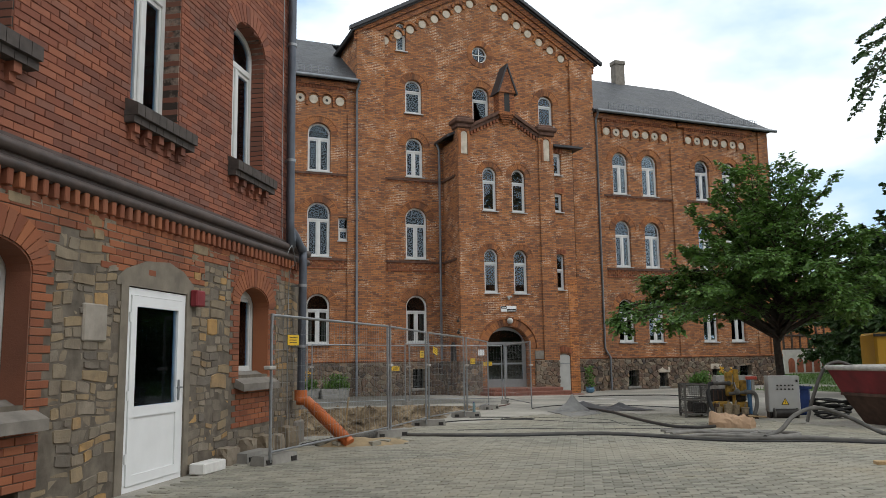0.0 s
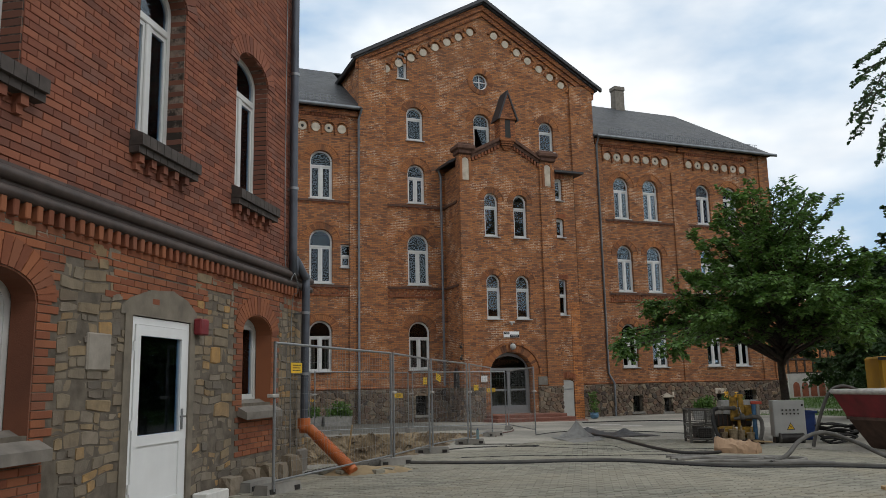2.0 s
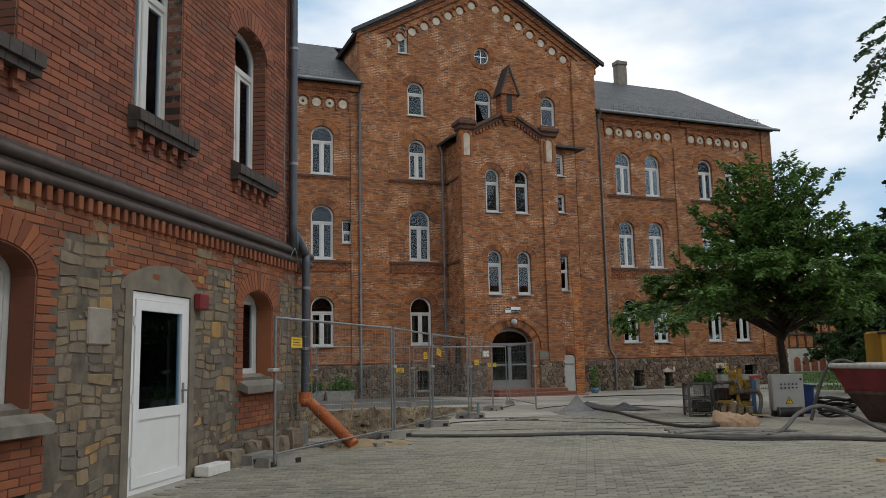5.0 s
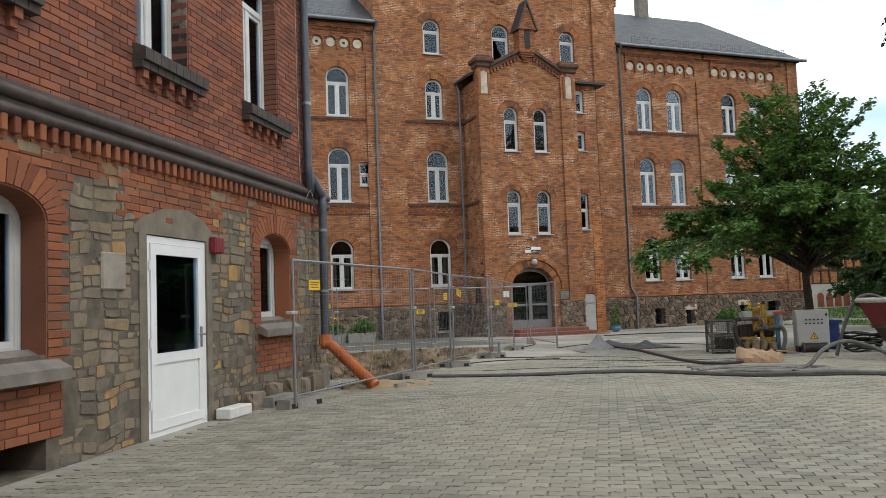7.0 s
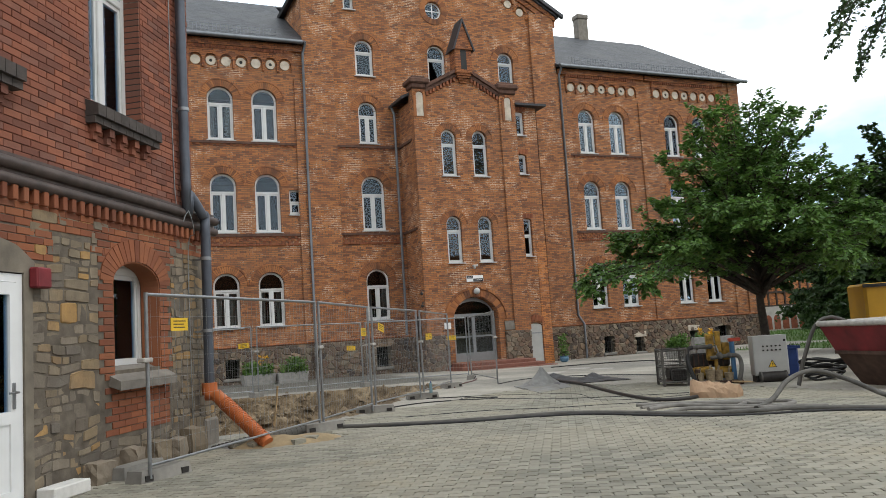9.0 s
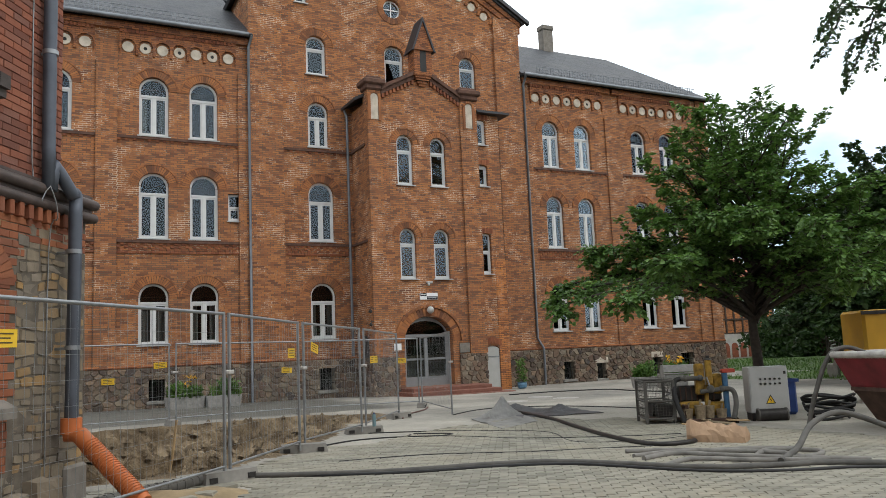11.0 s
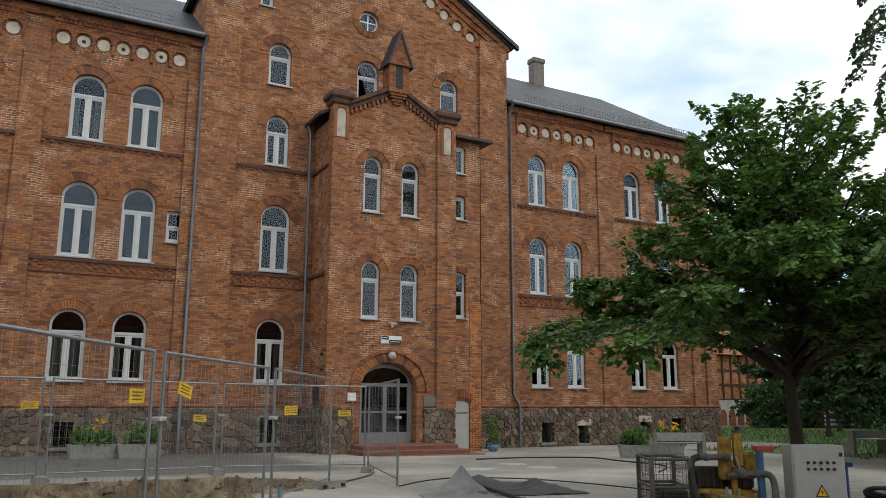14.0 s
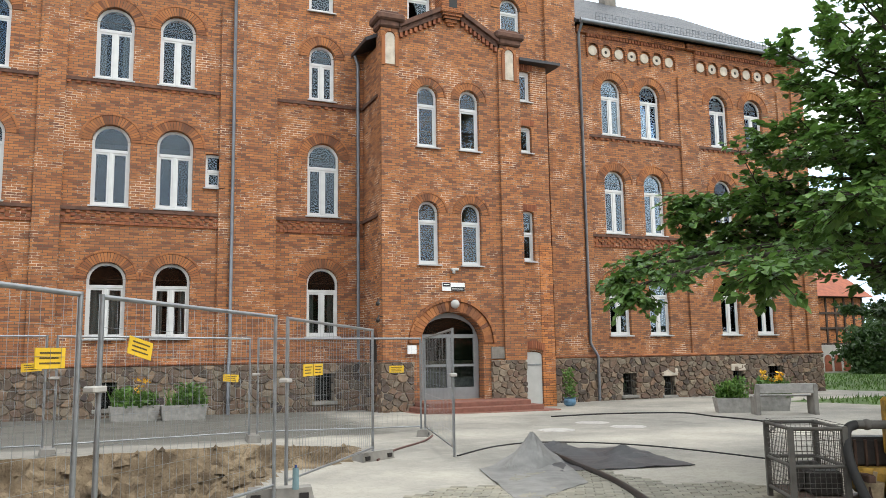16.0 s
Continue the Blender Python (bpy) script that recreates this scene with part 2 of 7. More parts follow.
BEAM = plain("dark timber", (0.06, 0.04, 0.03), 0.8, vary=0.4, scale=8, bump=0.3)
BARK = plain("bark", (0.055, 0.045, 0.036), 0.95, vary=0.5, scale=12, bump=0.8)
BLIND = plain("grey curtain", (0.2, 0.195, 0.185), 0.9, vary=0.12, scale=8)
# colour of added sheets that stand in for murky reflections in the glass
REFLECTION_TONE = plain("green grey tone for pane reflections", (0.2, 0.212, 0.19), 0.95, vary=0.45, scale=2.5)
# near-black base colour stands in for the darkness of unlit rooms
DARK_ROOM = plain("near-black unlit room", (0.035, 0.033, 0.031), 0.95, vary=0.3, scale=1)
PLASTER_WALL = plain("pale plaster wall", (0.45, 0.43, 0.4), 0.9, vary=0.2, scale=2)
TILE_RED = plain("red clay roof", (0.28, 0.09, 0.05), 0.85, vary=0.35, scale=3, bump=0.4)


def slate():
    n = Nodes("grey slate", 0.6, 0.0, 0.4)
    p = n.obj()
    t = n.node("ShaderNodeTexBrick", Vector=p, Scale=1.0)
    t.offset = 0.5
    for key, value in (("Brick Width", 0.3), ("Row Height", 0.2), ("Mortar Size", 0.01), ("Bias", 0.0)):
        t.inputs[key].default_value = value
    t.inputs["Color1"].default_value, t.inputs["Color2"].default_value = (0.028, 0.031, 0.037, 1), (0.06, 0.064, 0.072, 1)
    t.inputs["Mortar"].default_value = (0.03, 0.03, 0.034, 1)
    big = n.noise(p, 0.5, 6, 0.65)
    col = n.mix(n.math("MULTIPLY", n.ramp(big, (0.45, (0, 0, 0)), (0.7, (1, 1, 1))), 0.5), t.outputs["Color"], (0.085, 0.085, 0.078))
    n.bump(n.math("SUBTRACT", n.noise(p, 6, 4), t.outputs["Fac"]), 0.5, 0.015)
    return n.colour(col)


def glass():
    n = Nodes("window glass")
    tree = n.tree
    # bluish gloss colour paints a bluer sky into the reflections
    gloss = n.node("ShaderNodeBsdfGlossy", Color=(0.74, 0.86, 1.0, 1), Roughness=0.02)
    clear = n.node("ShaderNodeBsdfTransparent", Color=(0.72, 0.76, 0.76, 1))
    fres = n.node("ShaderNodeFresnel", IOR=1.52)
    wob = n.node("ShaderNodeBump", Height=n.noise(n.pos(), 0.7, 0), Strength=0.015, Distance=0.05)
    tree.links.new(wob.outputs["Normal"], gloss.inputs["Normal"])
    m = tree.nodes.new("ShaderNodeMixShader")
    tree.links.new(fres.outputs[0], m.inputs[0])
    tree.links.new(clear.outputs[0], m.inputs[1])
    tree.links.new(gloss.outputs[0], m.inputs[2])
    tree.links.new(m.outputs[0], tree.nodes["Material Output"].inputs["Surface"])
    return n.mat


SLATE, GLASS = slate(), glass()


def leaf(name, dark, light):
    n = Nodes(name, 0.5, 0.0, 0.4)
    r = n.math("FRACT", n.math("ADD", n.random(), n.island()))
    col = n.ramp(r, (0.0, dark), (0.6, tuple((a + b) / 2 for a, b in zip(dark, light))), (1.0, light))
    col = n.mix(n.math("MULTIPLY", n.noise(n.pos(), 0.8, 3), 0.5), col, dark)
    n.bsdf.inputs["Transmission Weight"].default_value = 0.0
    thin = n.node("ShaderNodeBsdfTranslucent", Color=col)
    n.colour(col)
    m = n.node("ShaderNodeMixShader", Fac=0.36)
    n.tree.links.new(n.bsdf.outputs[0], m.inputs[1])
    n.tree.links.new(thin.outputs[0], m.inputs[2])
    n.tree.links.new(m.outputs[0], n.tree.nodes["Material Output"].inputs["Surface"])
    return n.mat


LEAF = leaf("linden leaf", (0.05, 0.115, 0.022), (0.165, 0.29, 0.06))
LEAF_DARK = leaf("dark leaf", (0.022, 0.05, 0.014), (0.06, 0.11, 0.028))
GRASS = leaf("grass blade", (0.05, 0.11, 0.02), (0.12, 0.2, 0.045))
FLOWER = plain("yellow petals", (0.75, 0.42, 0.03), 0.6)


def ground_material():
    """Dusty paving bed, asphalt towards the house, sand round the diggings, grass and distance beyond."""
    n = Nodes("yard ground", 0.92, 0.0, 0.25)
    p = n.pos()
    big, mid, fine = n.noise(p, 0.25, 5), n.noise(p, 1.6, 6, 0.65), n.noise(p, 45, 4)
    col = n.ramp(mid, (0.3, (0.225, 0.215, 0.188)), (0.7, (0.34, 0.322, 0.28)))
    col = n.mix(n.ramp(big, (0.45, (0, 0, 0)), (0.65, (1, 1, 1))), col, (0.46, 0.43, 0.365))
    # an asphalt apron along the house as far as the entrance
    sep = n.node("ShaderNodeSeparateXYZ", Vector=p)
    wobble = n.math("MULTIPLY", mid, 1.6)
    left = n.ramp(n.math("MULTIPLY", n.math("ADD", sep.outputs["X"], wobble), 0.05), (0.62, (1, 1, 1)), (0.68, (0, 0, 0)))
    far = n.ramp(n.math("MULTIPLY", n.math("ADD", sep.outputs["Y"], wobble), 0.025), (0.655, (0, 0, 0)), (0.665, (1, 1, 1)))
    tar = n.ramp(mid, (0.3, (0.085, 0.083, 0.072)), (0.7, (0.15, 0.145, 0.125)))
    col = n.mix(n.math("MULTIPLY", left, far), col, tar)
    col = n.mix(n.math("MULTIPLY", fine, 0.4), col, (0.1, 0.095, 0.085))
    crack = n.ramp(n.noise(p, 3.2, 8, 0.8), (0.47, (0, 0, 0)), (0.5, (1, 1, 1)), (0.53, (0, 0, 0)))
    col = n.mix(n.math("MULTIPLY", crack, 0.25), col, (0.07, 0.065, 0.055))
    n.bump(n.math("ADD", mid, n.math("MULTIPLY", fine, 0.5)), 0.35, 0.012)
    return n.colour(col)


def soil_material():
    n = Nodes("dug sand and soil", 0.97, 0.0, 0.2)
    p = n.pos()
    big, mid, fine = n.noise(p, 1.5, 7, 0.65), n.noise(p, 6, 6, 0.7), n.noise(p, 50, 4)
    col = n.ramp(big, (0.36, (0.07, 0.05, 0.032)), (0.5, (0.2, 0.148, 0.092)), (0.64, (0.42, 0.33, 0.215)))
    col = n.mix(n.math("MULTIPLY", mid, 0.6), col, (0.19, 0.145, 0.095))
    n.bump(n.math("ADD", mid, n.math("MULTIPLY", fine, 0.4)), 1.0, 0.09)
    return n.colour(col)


def paver_material():
    n = Nodes("grey concrete paver", 0.9, 0.0, 0.3)
    p = n.pos()
    r = n.math("FRACT", n.math("ADD", n.random(), n.island()))
    col = n.ramp(r, (0.0, (0.165, 0.158, 0.126)), (0.5, (0.222, 0.212, 0.17)), (1.0, (0.285, 0.272, 0.22)))
    dust = n.ramp(n.noise(p, 0.45, 6, 0.6), (0.42, (0, 0, 0)), (0.66, (1, 1, 1)))
    col = n.mix(n.math("MULTIPLY", dust, 0.55), col, (0.37, 0.335, 0.255))
    wet = n.ramp(n.noise(p, 0.9, 4), (0.58, (0, 0, 0)), (0.74, (1, 1, 1)))
    col = n.mix(n.math("MULTIPLY", wet, 0.4), col, (0.11, 0.105, 0.09))
    sand = n.ramp(n.noise(p, 0.7, 5, 0.7), (0.55, (0, 0, 0)), (0.72, (1, 1, 1)))
    col = n.mix(n.math("MULTIPLY", sand, 0.45), col, (0.34, 0.29, 0.19))
    fine = n.noise(p, 80, 4)
    col = n.mix(n.math("MULTIPLY", fine, 0.3), col, (0.11, 0.105, 0.095))
    n.bump(fine, 0.3, 0.004)
    return n.colour(col)


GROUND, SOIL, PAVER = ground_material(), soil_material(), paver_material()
LAWN = plain("lawn soil", (0.07, 0.12, 0.03), 0.95, vary=0.4, scale=3, bump=0.5)

# ---- building blocks ----
class Shape:
    """Collects faces of one mesh."""

    def __init__(self):
        self.v, self.f, self.s = [], [], []

    def add(self, verts, faces, smooth=False):
        k = len(self.v)
        self.v += [tuple(p) for p in verts]
        self.f += [tuple(i + k for i in f) for f in faces]
        self.s += [smooth] * len(faces)
        return self

    def box(self, x0, x1, y0, y1, z0, z1, m=None, bevel=0.0):
        if bevel:
            b = min(bevel, (x1 - x0) / 3, (y1 - y0) / 3, (z1 - z0) / 3)
            rings = []
            for z, i in ((z0, b), (z0 + b, 0), (z1 - b, 0), (z1, b)):
                c = b
                rings.append([(x0 + i + (0 if i else c), y0 + i, z), (x1 - i - (0 if i else c), y0 + i, z), (x1 - i, y0 + i + (0 if i else c), z), (x1 - i, y1 - i - (0 if i else c), z),
                              (x1 - i - (0 if i else c), y1 - i, z), (x0 + i + (0 if i else c), y1 - i, z), (x0 + i, y1 - i - (0 if i else c), z), (x0 + i, y0 + i + (0 if i else c), z)])
            vs = [p for r in rings for p in r]
            fs = [tuple(range(7, -1, -1)), tuple(range(24, 32))]
            for r in range(3):
                for j in range(8):
                    fs.append((r * 8 + j, r * 8 + (j + 1) % 8, r * 8 + 8 + (j + 1) % 8, r * 8 + 8 + j))
        else:
            vs = [(x0, y0, z0), (x1, y0, z0), (x1, y1, z0), (x0, y1, z0), (x0, y0, z1), (x1, y0, z1), (x1, y1, z1), (x0, y1, z1)]
            fs = [(3, 2, 1, 0), (4, 5, 6, 7), (0, 1, 5, 4), (1, 2, 6, 5), (2, 3, 7, 6), (3, 0, 4, 7)]
        if m is not None:
            vs = [m @ Vector(p) for p in vs]
        return self.add(vs, fs)

    def tube(self, pts, r, n=8, caps=True, r1=None):
        pts = [Vector(p) for p in pts]
        vs, fs = [], []
        prev = None
        for i, p in enumerate(pts):
            d = (pts[min(i + 1, len(pts) - 1)] - pts[max(i - 1, 0)]).normalized()
            if prev is None:
                prev = d.orthogonal().normalized()
            a = (prev - d * prev.dot(d))
            a = a.normalized() if a.length > 1e-6 else d.orthogonal().normalized()
            prev = a
            b = d.cross(a)
            rr = r if r1 is None else r + (r1 - r) * i / max(1, len(pts) - 1)
            vs += [p + a * rr * math.cos(2 * math.pi * j / n) + b * rr * math.sin(2 * math.pi * j / n) for j in range(n)]
        for i in range(len(pts) - 1):
            fs += [(i * n + j, i * n + (j + 1) % n, (i + 1) * n + (j + 1) % n, (i + 1) * n + j) for j in range(n)]
        self.add(vs, fs, True)
        if caps:
            k = len(vs)
            self.add(vs[:n], [tuple(range(n - 1, -1, -1))])
            self.add(vs[k - n:], [tuple(range(n))])
        return self

    def ball(self, c, r, n=10, squash=(1, 1, 1)):
        vs, fs = [], []
        for i in range(n + 1):
            a = math.pi * i / n
            for j in range(2 * n):
                b = math.pi * j / n
                vs.append((c[0] + r * squash[0] * math.sin(a) * math.cos(b), c[1] + r * squash[1] * math.sin(a) * math.sin(b), c[2] + r * squash[2] * math.cos(a)))
        for i in range(n):
            fs += [(i * 2 * n + j, (i + 1) * 2 * n + j, (i + 1) * 2 * n + (j + 1) % (2 * n), i * 2 * n + (j + 1) % (2 * n)) for j in range(2 * n)]
        return self.add(vs, fs, True)

    def sheet(self, outline, holes, place, thick):
        """A flat wall with openings: outline and holes in (a, z); place(a, d, z) gives the point d behind the front."""
        loops = [outline, *holes]
        pts = [p for l in loops for p in l]
        from_tri = tri_fill(loops)
        k = len(pts)
        vs = [place(a, 0, z) for a, z in pts] + [place(a, thick, z) for a, z in pts]
        fs = [t for t in from_tri] + [tuple(i + k for i in reversed(t)) for t in from_tri]
        i = 0
        for l in loops:
            m = len(l)
            fs += [(i + j, i + (j + 1) % m, k + i + (j + 1) % m, k + i + j) for j in range(m)]
            i += m
        return self.add(vs, fs)

    def mesh(self, name, material):
        me = bpy.data.meshes.new(name)
        me.from_pydata(self.v, [], self.f)
        me.polygons.foreach_set("use_smooth", self.s)
        me.materials.append(material)
        me.update()
        return me


import collections

from mathutils.geometry import tessellate_polygon


def tri_fill(loops):
    return tessellate_polygon([[Vector((a, z, 0)) for a, z in l] for l in loops])


def upright(me):
    """Makes the faces' sides agree."""
    bm = bmesh.new()
    bm.from_mesh(me)
    bmesh.ops.recalc_face_normals(bm, faces=bm.faces)
    bm.to_mesh(me)
    bm.free()
    return me


def part(name, shape, material, parent=None, label="", m=None, fix=False):
    """Links a shape, or a mesh that is shared, as one mesh object under its thing."""
    me = shape.mesh(name, material) if isinstance(shape, Shape) else shape
    if fix:
        upright(me)
    ob = new(name, me)
    if parent is not None:
        ob.parent = parent
    if m is not None:
        ob.matrix_basis = m
    return tagged(ob, label)


def thing(name, label, category, group="", kind="", at=None):
    ob = new(name)
    ob.empty_display_size = 0.2
    if at is not None:
        ob.matrix_basis = at
    return tagged(ob, label, category, group, kind)


def arch_loop(x0, x1, z0, z1, rise, n=12):
    """An opening with a round head: from its sill up to z1."""
    c, r = (x0 + x1) / 2, (x1 - x0) / 2
    pts = [(x0, z0), (x1, z0)]
    for i in range(n + 1):
        a = math.pi * i / n
        pts.append((c + r * math.cos(a), z1 - rise + rise * math.sin(a)))
    return pts


def arch_ring(s, x0, x1, z1, rise, wide, place, proud, depth=0.12, count=17, gap=0.08):
    """Voussoirs round an arched head, each a brick of its own."""
    c, r = (x0 + x1) / 2, (x1 - x0) / 2
    for i in range(count):
        a0, a1 = math.pi * (i + gap) / count, math.pi * (i + 1 - gap) / count
        p = []
        for k, a in ((0, a0), (0, a1), (1, a1), (1, a0)):
            p.append((c + (r + wide * k) * math.cos(a), z1 - rise + (rise + wide * k) * math.sin(a)))
        vs = [place(a, -proud, z) for a, z in p] + [place(a, depth, z) for a, z in p]
        fs = [(0, 1, 2, 3), (4, 7, 6, 5), (0, 4, 5, 1), (1, 5, 6, 2), (2, 6, 7, 3), (3, 7, 4, 0)]
        if callable(s):
            s(Shape().add(vs, fs))
        else:
            s.add(vs, fs)


def lerp(a, b, t):
    return a + (b - a) * t


def smooth_path(pts, per=6):
    """A soft line through the points."""
    P = [Vector(p) for p in pts]
    out = []
    for i in range(len(P) - 1):
        p0, p1, p2, p3 = P[max(i - 1, 0)], P[i], P[i + 1], P[min(i + 2, len(P) - 1)]
        for k in range(per):
            t = k / per
            out.append(0.5 * ((2 * p1) + (p2 - p0) * t + (2 * p0 - 5 * p1 + 4 * p2 - p3) * t * t + (3 * p1 - p0 - 3 * p2 + p3) * t ** 3))
    return out + [P[-1]]

# ---- ground ----
PIT = [(2.7, 14.6), (4.4, 14.9), (5.7, 16.3), (7.3, 18.7), (8.2, 20.6), (9.6, 21.6), (10.0, 23.2), (8.4, 24.3), (6.2, 23.9), (3.0, 23.6), (-1.5, 22.6), (-3.5, 20.0), (-1.0, 17.3)]


HOLE = [(0.5, 16.9), (3.9, 16.9), (5.3, 17.9), (6.5, 19.6), (6.2, 20.9), (4.0, 20.6), (0.5, 20.0)]


def inside(x, y, poly):
    hit = False
    for (xa, ya), (xb, yb) in zip(poly, poly[1:] + poly[:1]):
        if (ya > y) != (yb > y) and x < (xb - xa) * (y - ya) / (yb - ya) + xa:
            hit = not hit
    return hit


def edge_gap(x, y, poly):
    best = 99.0
    for (xa, ya), (xb, yb) in zip(poly, poly[1:] + poly[:1]):
        dx, dy = xb - xa, yb - ya
        t = max(0, min(1, ((x - xa) * dx + (y - ya) * dy) / (dx * dx + dy * dy)))
        best = min(best, math.hypot(x - xa - t * dx, y - ya - t * dy))
    return best


def fall(x, y):
    """The yard slopes gently down to the big house and to the side."""
    return -0.010 * max(0, min(y, 36) - 12) - 0.010 * max(0, min(x, 20) - 4)


def dig(x, y):
    """How deep the diggings are."""
    if not inside(x, y, PIT):
        return 0.0
    g = edge_gap(x, y, PIT) + 0.18 * (noise.noise((x * 1.7, y * 1.7, 0)))
    deep = -0.95 * min(1, edge_gap(x, y, HOLE) / 0.12) if inside(x, y, HOLE) else 0.0
    return deep - 0.38 * min(1, max(0, g / 0.5)) ** 0.8 - 0.26 * noise.noise((x * 1.5, y * 1.5, 3)) - 0.24 * noise.noise((x * 4, y * 4, 5)) - 0.13 * noise.noise((x * 11, y * 11, 5))


def gz(x, y):
    if inside(x, y, PIT):
        return fall(x, y) + dig(x, y)
    if -5 < x < 12 and 13 < y < 26:
        g = edge_gap(x, y, PIT)
        return fall(x, y) + 0.05 * max(0, 1 - g / 0.4) * (0.8 + noise.noise((x * 3, y * 3, 8)))
    return fall(x, y)


def axis(lo, hi, fine0, fine1, step):
    v = list(np.arange(fine0, fine1 + 1e-6, step))
    a, k = fine0, step
    while a > lo:
        k *= 1.6
        a -= k
        v.insert(0, max(a, lo))
    a, k = fine1, step
    while a < hi:
        k *= 1.6
        a += k
        v.append(min(a, hi))
    return v


ground = Shape()
gx = sorted(set(np.round(axis(-900, 900, -6, 36, 0.36) + list(np.arange(-4, 10.8, 0.11)), 3)))
gy = sorted(set(np.round(axis(-900, 900, -6, 36, 0.36) + list(np.arange(14, 25, 0.11)), 3)))
nx = len(gx)
verts = [(x, y, gz(x, y)) for y in gy for x in gx]
faces = [(j * nx + i, j * nx + i + 1, (j + 1) * nx + i + 1, (j + 1) * nx + i) for j in range(len(gy) - 1) for i in range(nx - 1)]
ground.add(verts, faces, True)
ground_ob = part("ground", ground, GROUND)
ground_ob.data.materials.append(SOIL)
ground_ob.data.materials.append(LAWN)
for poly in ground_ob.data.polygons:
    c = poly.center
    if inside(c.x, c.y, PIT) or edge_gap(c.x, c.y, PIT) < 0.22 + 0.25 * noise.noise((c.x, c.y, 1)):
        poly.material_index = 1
    elif c.x > 35.2 and c.y > 22 or c.x > 27 and 12 < c.y < 30 and c.x > 27 + (30 - c.y) * 0.2:
        poly.material_index = 2
    elif max(abs(c.x), abs(c.y)) > 70:
        poly.material_index = 2
for poly in ground_ob.data.polygons:
    poly.use_smooth = poly.material_index != 1
tagged(ground_ob, "dusty grey yard sloping to the brick house", "ground", kind="structure")

# ---- the big brick house ----
house = thing("main_building", "three storey orange brick house with gabled centre and slate roof", "house")
FY = 34.6       # front of the wings
CY = 34.42      # front of the centre's corner piers
PY = 32.67      # front of the porch tower
BASE = -0.9


def front(y):
    return lambda a, d, z: (a, y + d, z)


# openings: x0, x1, sill, top, rise of the head
ROW = {1: (1.99, 4.2), 2: (5.86, 8.3), 3: (9.7, 11.95)}
WING_X = [(0.55, 1.61), (2.36, 3.42), (5.68, 6.73), (7.48, 8.53), (23.62, 24.58), (25.46, 26.44), (28.98, 29.95), (30.85, 31.85)]
wing_open = [(a, b, *ROW[r], 0.5) for r in (1, 2, 3) for a, b in WING_X]
centre_open = [(12.08, 13.12, 2.01, 4.2, 0.5), (12.08, 13.14, 5.89, 8.3, 0.5), (12.12, 12.98, 9.76, 11.65, 0.42), (12.1, 12.95, 12.83, 14.5, 0.42),
               (15.6, 16.5, 12.6, 14.55, 0.43), (19.27, 20.1, 12.93, 14.5, 0.42), (11.67, 12.17, 15.85, 17.28, 0.25)]
porch_open = [(15.17, 15.88, 7.99, 10.04, 0.36), (16.67, 17.38, 7.99, 10.04, 0.36), (15.17, 15.88, 4.21, 6.23, 0.36), (16.67, 17.38, 4.21, 6.23, 0.36)]
AX = 32.85      # front of the narrow side bay
annex_open = [(18.97, 19.47, 9.97, 11.08, 0.08), (18.97, 19.47, 8.17, 9.1, 0.1), (18.97, 19.47, 4.44, 6.15, 0.1)]
small_open = (8.9, 9.41, 6.6, 7.66)
CELLAR = [(24.0, 24.6, -0.22, 0.58), (25.88, 26.42, -0.28, 0.43), (29.3, 29.85, -0.25, 0.55), (31.15, 32.0, -0.2, 0.7), (6.03, 6.6, 0.0, 0.75), (2.7, 3.3, 0.0, 0.75), (12.3, 12.95, 0.0, 0.85)]


def loops_of(openings):
    return [arch_loop(*o) for o in openings]


def rect(x0, x1, z0, z1):
    return [(x0, z0), (x1, z0), (x1, z1), (x0, z1)]


EAVE, PLINTH = 13.95, 1.18
# walls of the wings, above the plinth
part("wall", Shape().sheet(rect(-1.8, 9.8, PLINTH, EAVE), loops_of([o for o in wing_open if o[0] < 9]) + [rect(*small_open)], front(FY), 0.5), BRICK, house, fix=True)
part("wall", Shape().sheet(rect(22.3, 34.2, PLINTH, EAVE), loops_of([o for o in wing_open if o[0] > 9]), front(FY), 0.5), BRICK, house, fix=True)
# centre with its gable
gable = [(9.8, PLINTH), (22.42, PLINTH), (22.42, 16.75), (16.2, 20.35), (9.8, 16.75)]
oculus = [(16.05 + 0.42 * math.cos(i * math.pi / 12), 16.24 + 0.42 * math.sin(i * math.pi / 12)) for i in range(24)]
part("wall", Shape().sheet(gable, loops_of(centre_open) + [oculus], front(34.56), 0.5), BRICK, house, fix=True)
for a, b in ((9.72, 11.05), (21.1, 22.45)):
    part("pier", Shape().box(a, b, CY, 34.6, PLINTH, 16.6), BRICK, house)
# porch tower and its narrow bay
portal = arch_loop(15.22, 17.36, -0.02, 2.72, 0.98)
porch_top = [(13.95, -0.6), (18.87, -0.6), (18.87, 11.75), (18.1, 11.75), (16.38, 12.75), (14.55, 11.75), (13.95, 11.75)]
part("porch_wall", Shape().sheet(porch_top, loops_of(porch_open) + [portal], front(PY), 0.45), BRICK, house, fix=True)
part("porch_wall", Shape().sheet([(33.12, -0.6), (34.6, -0.6), (34.6, 11.3), (33.12, 11.3)], [], lambda a, d, z: (13.97 + d, a, z), 0.45), BRICK, house, fix=True)
white_gap = arch_loop(18.92, 19.62, -0.28, 1.45, 0.14)
part("porch_wall", Shape().sheet([(18.87, -0.6), (20.1, -0.6), (20.1, 11.3), (18.87, 11.3)], loops_of(annex_open) + [white_gap], front(AX), 0.4), BRICK, house, fix=True)
part("porch_wall", Shape().box(19.7, 20.1, AX + 0.4, 34.6, -0.6, 11.3), BRICK_RED, house)
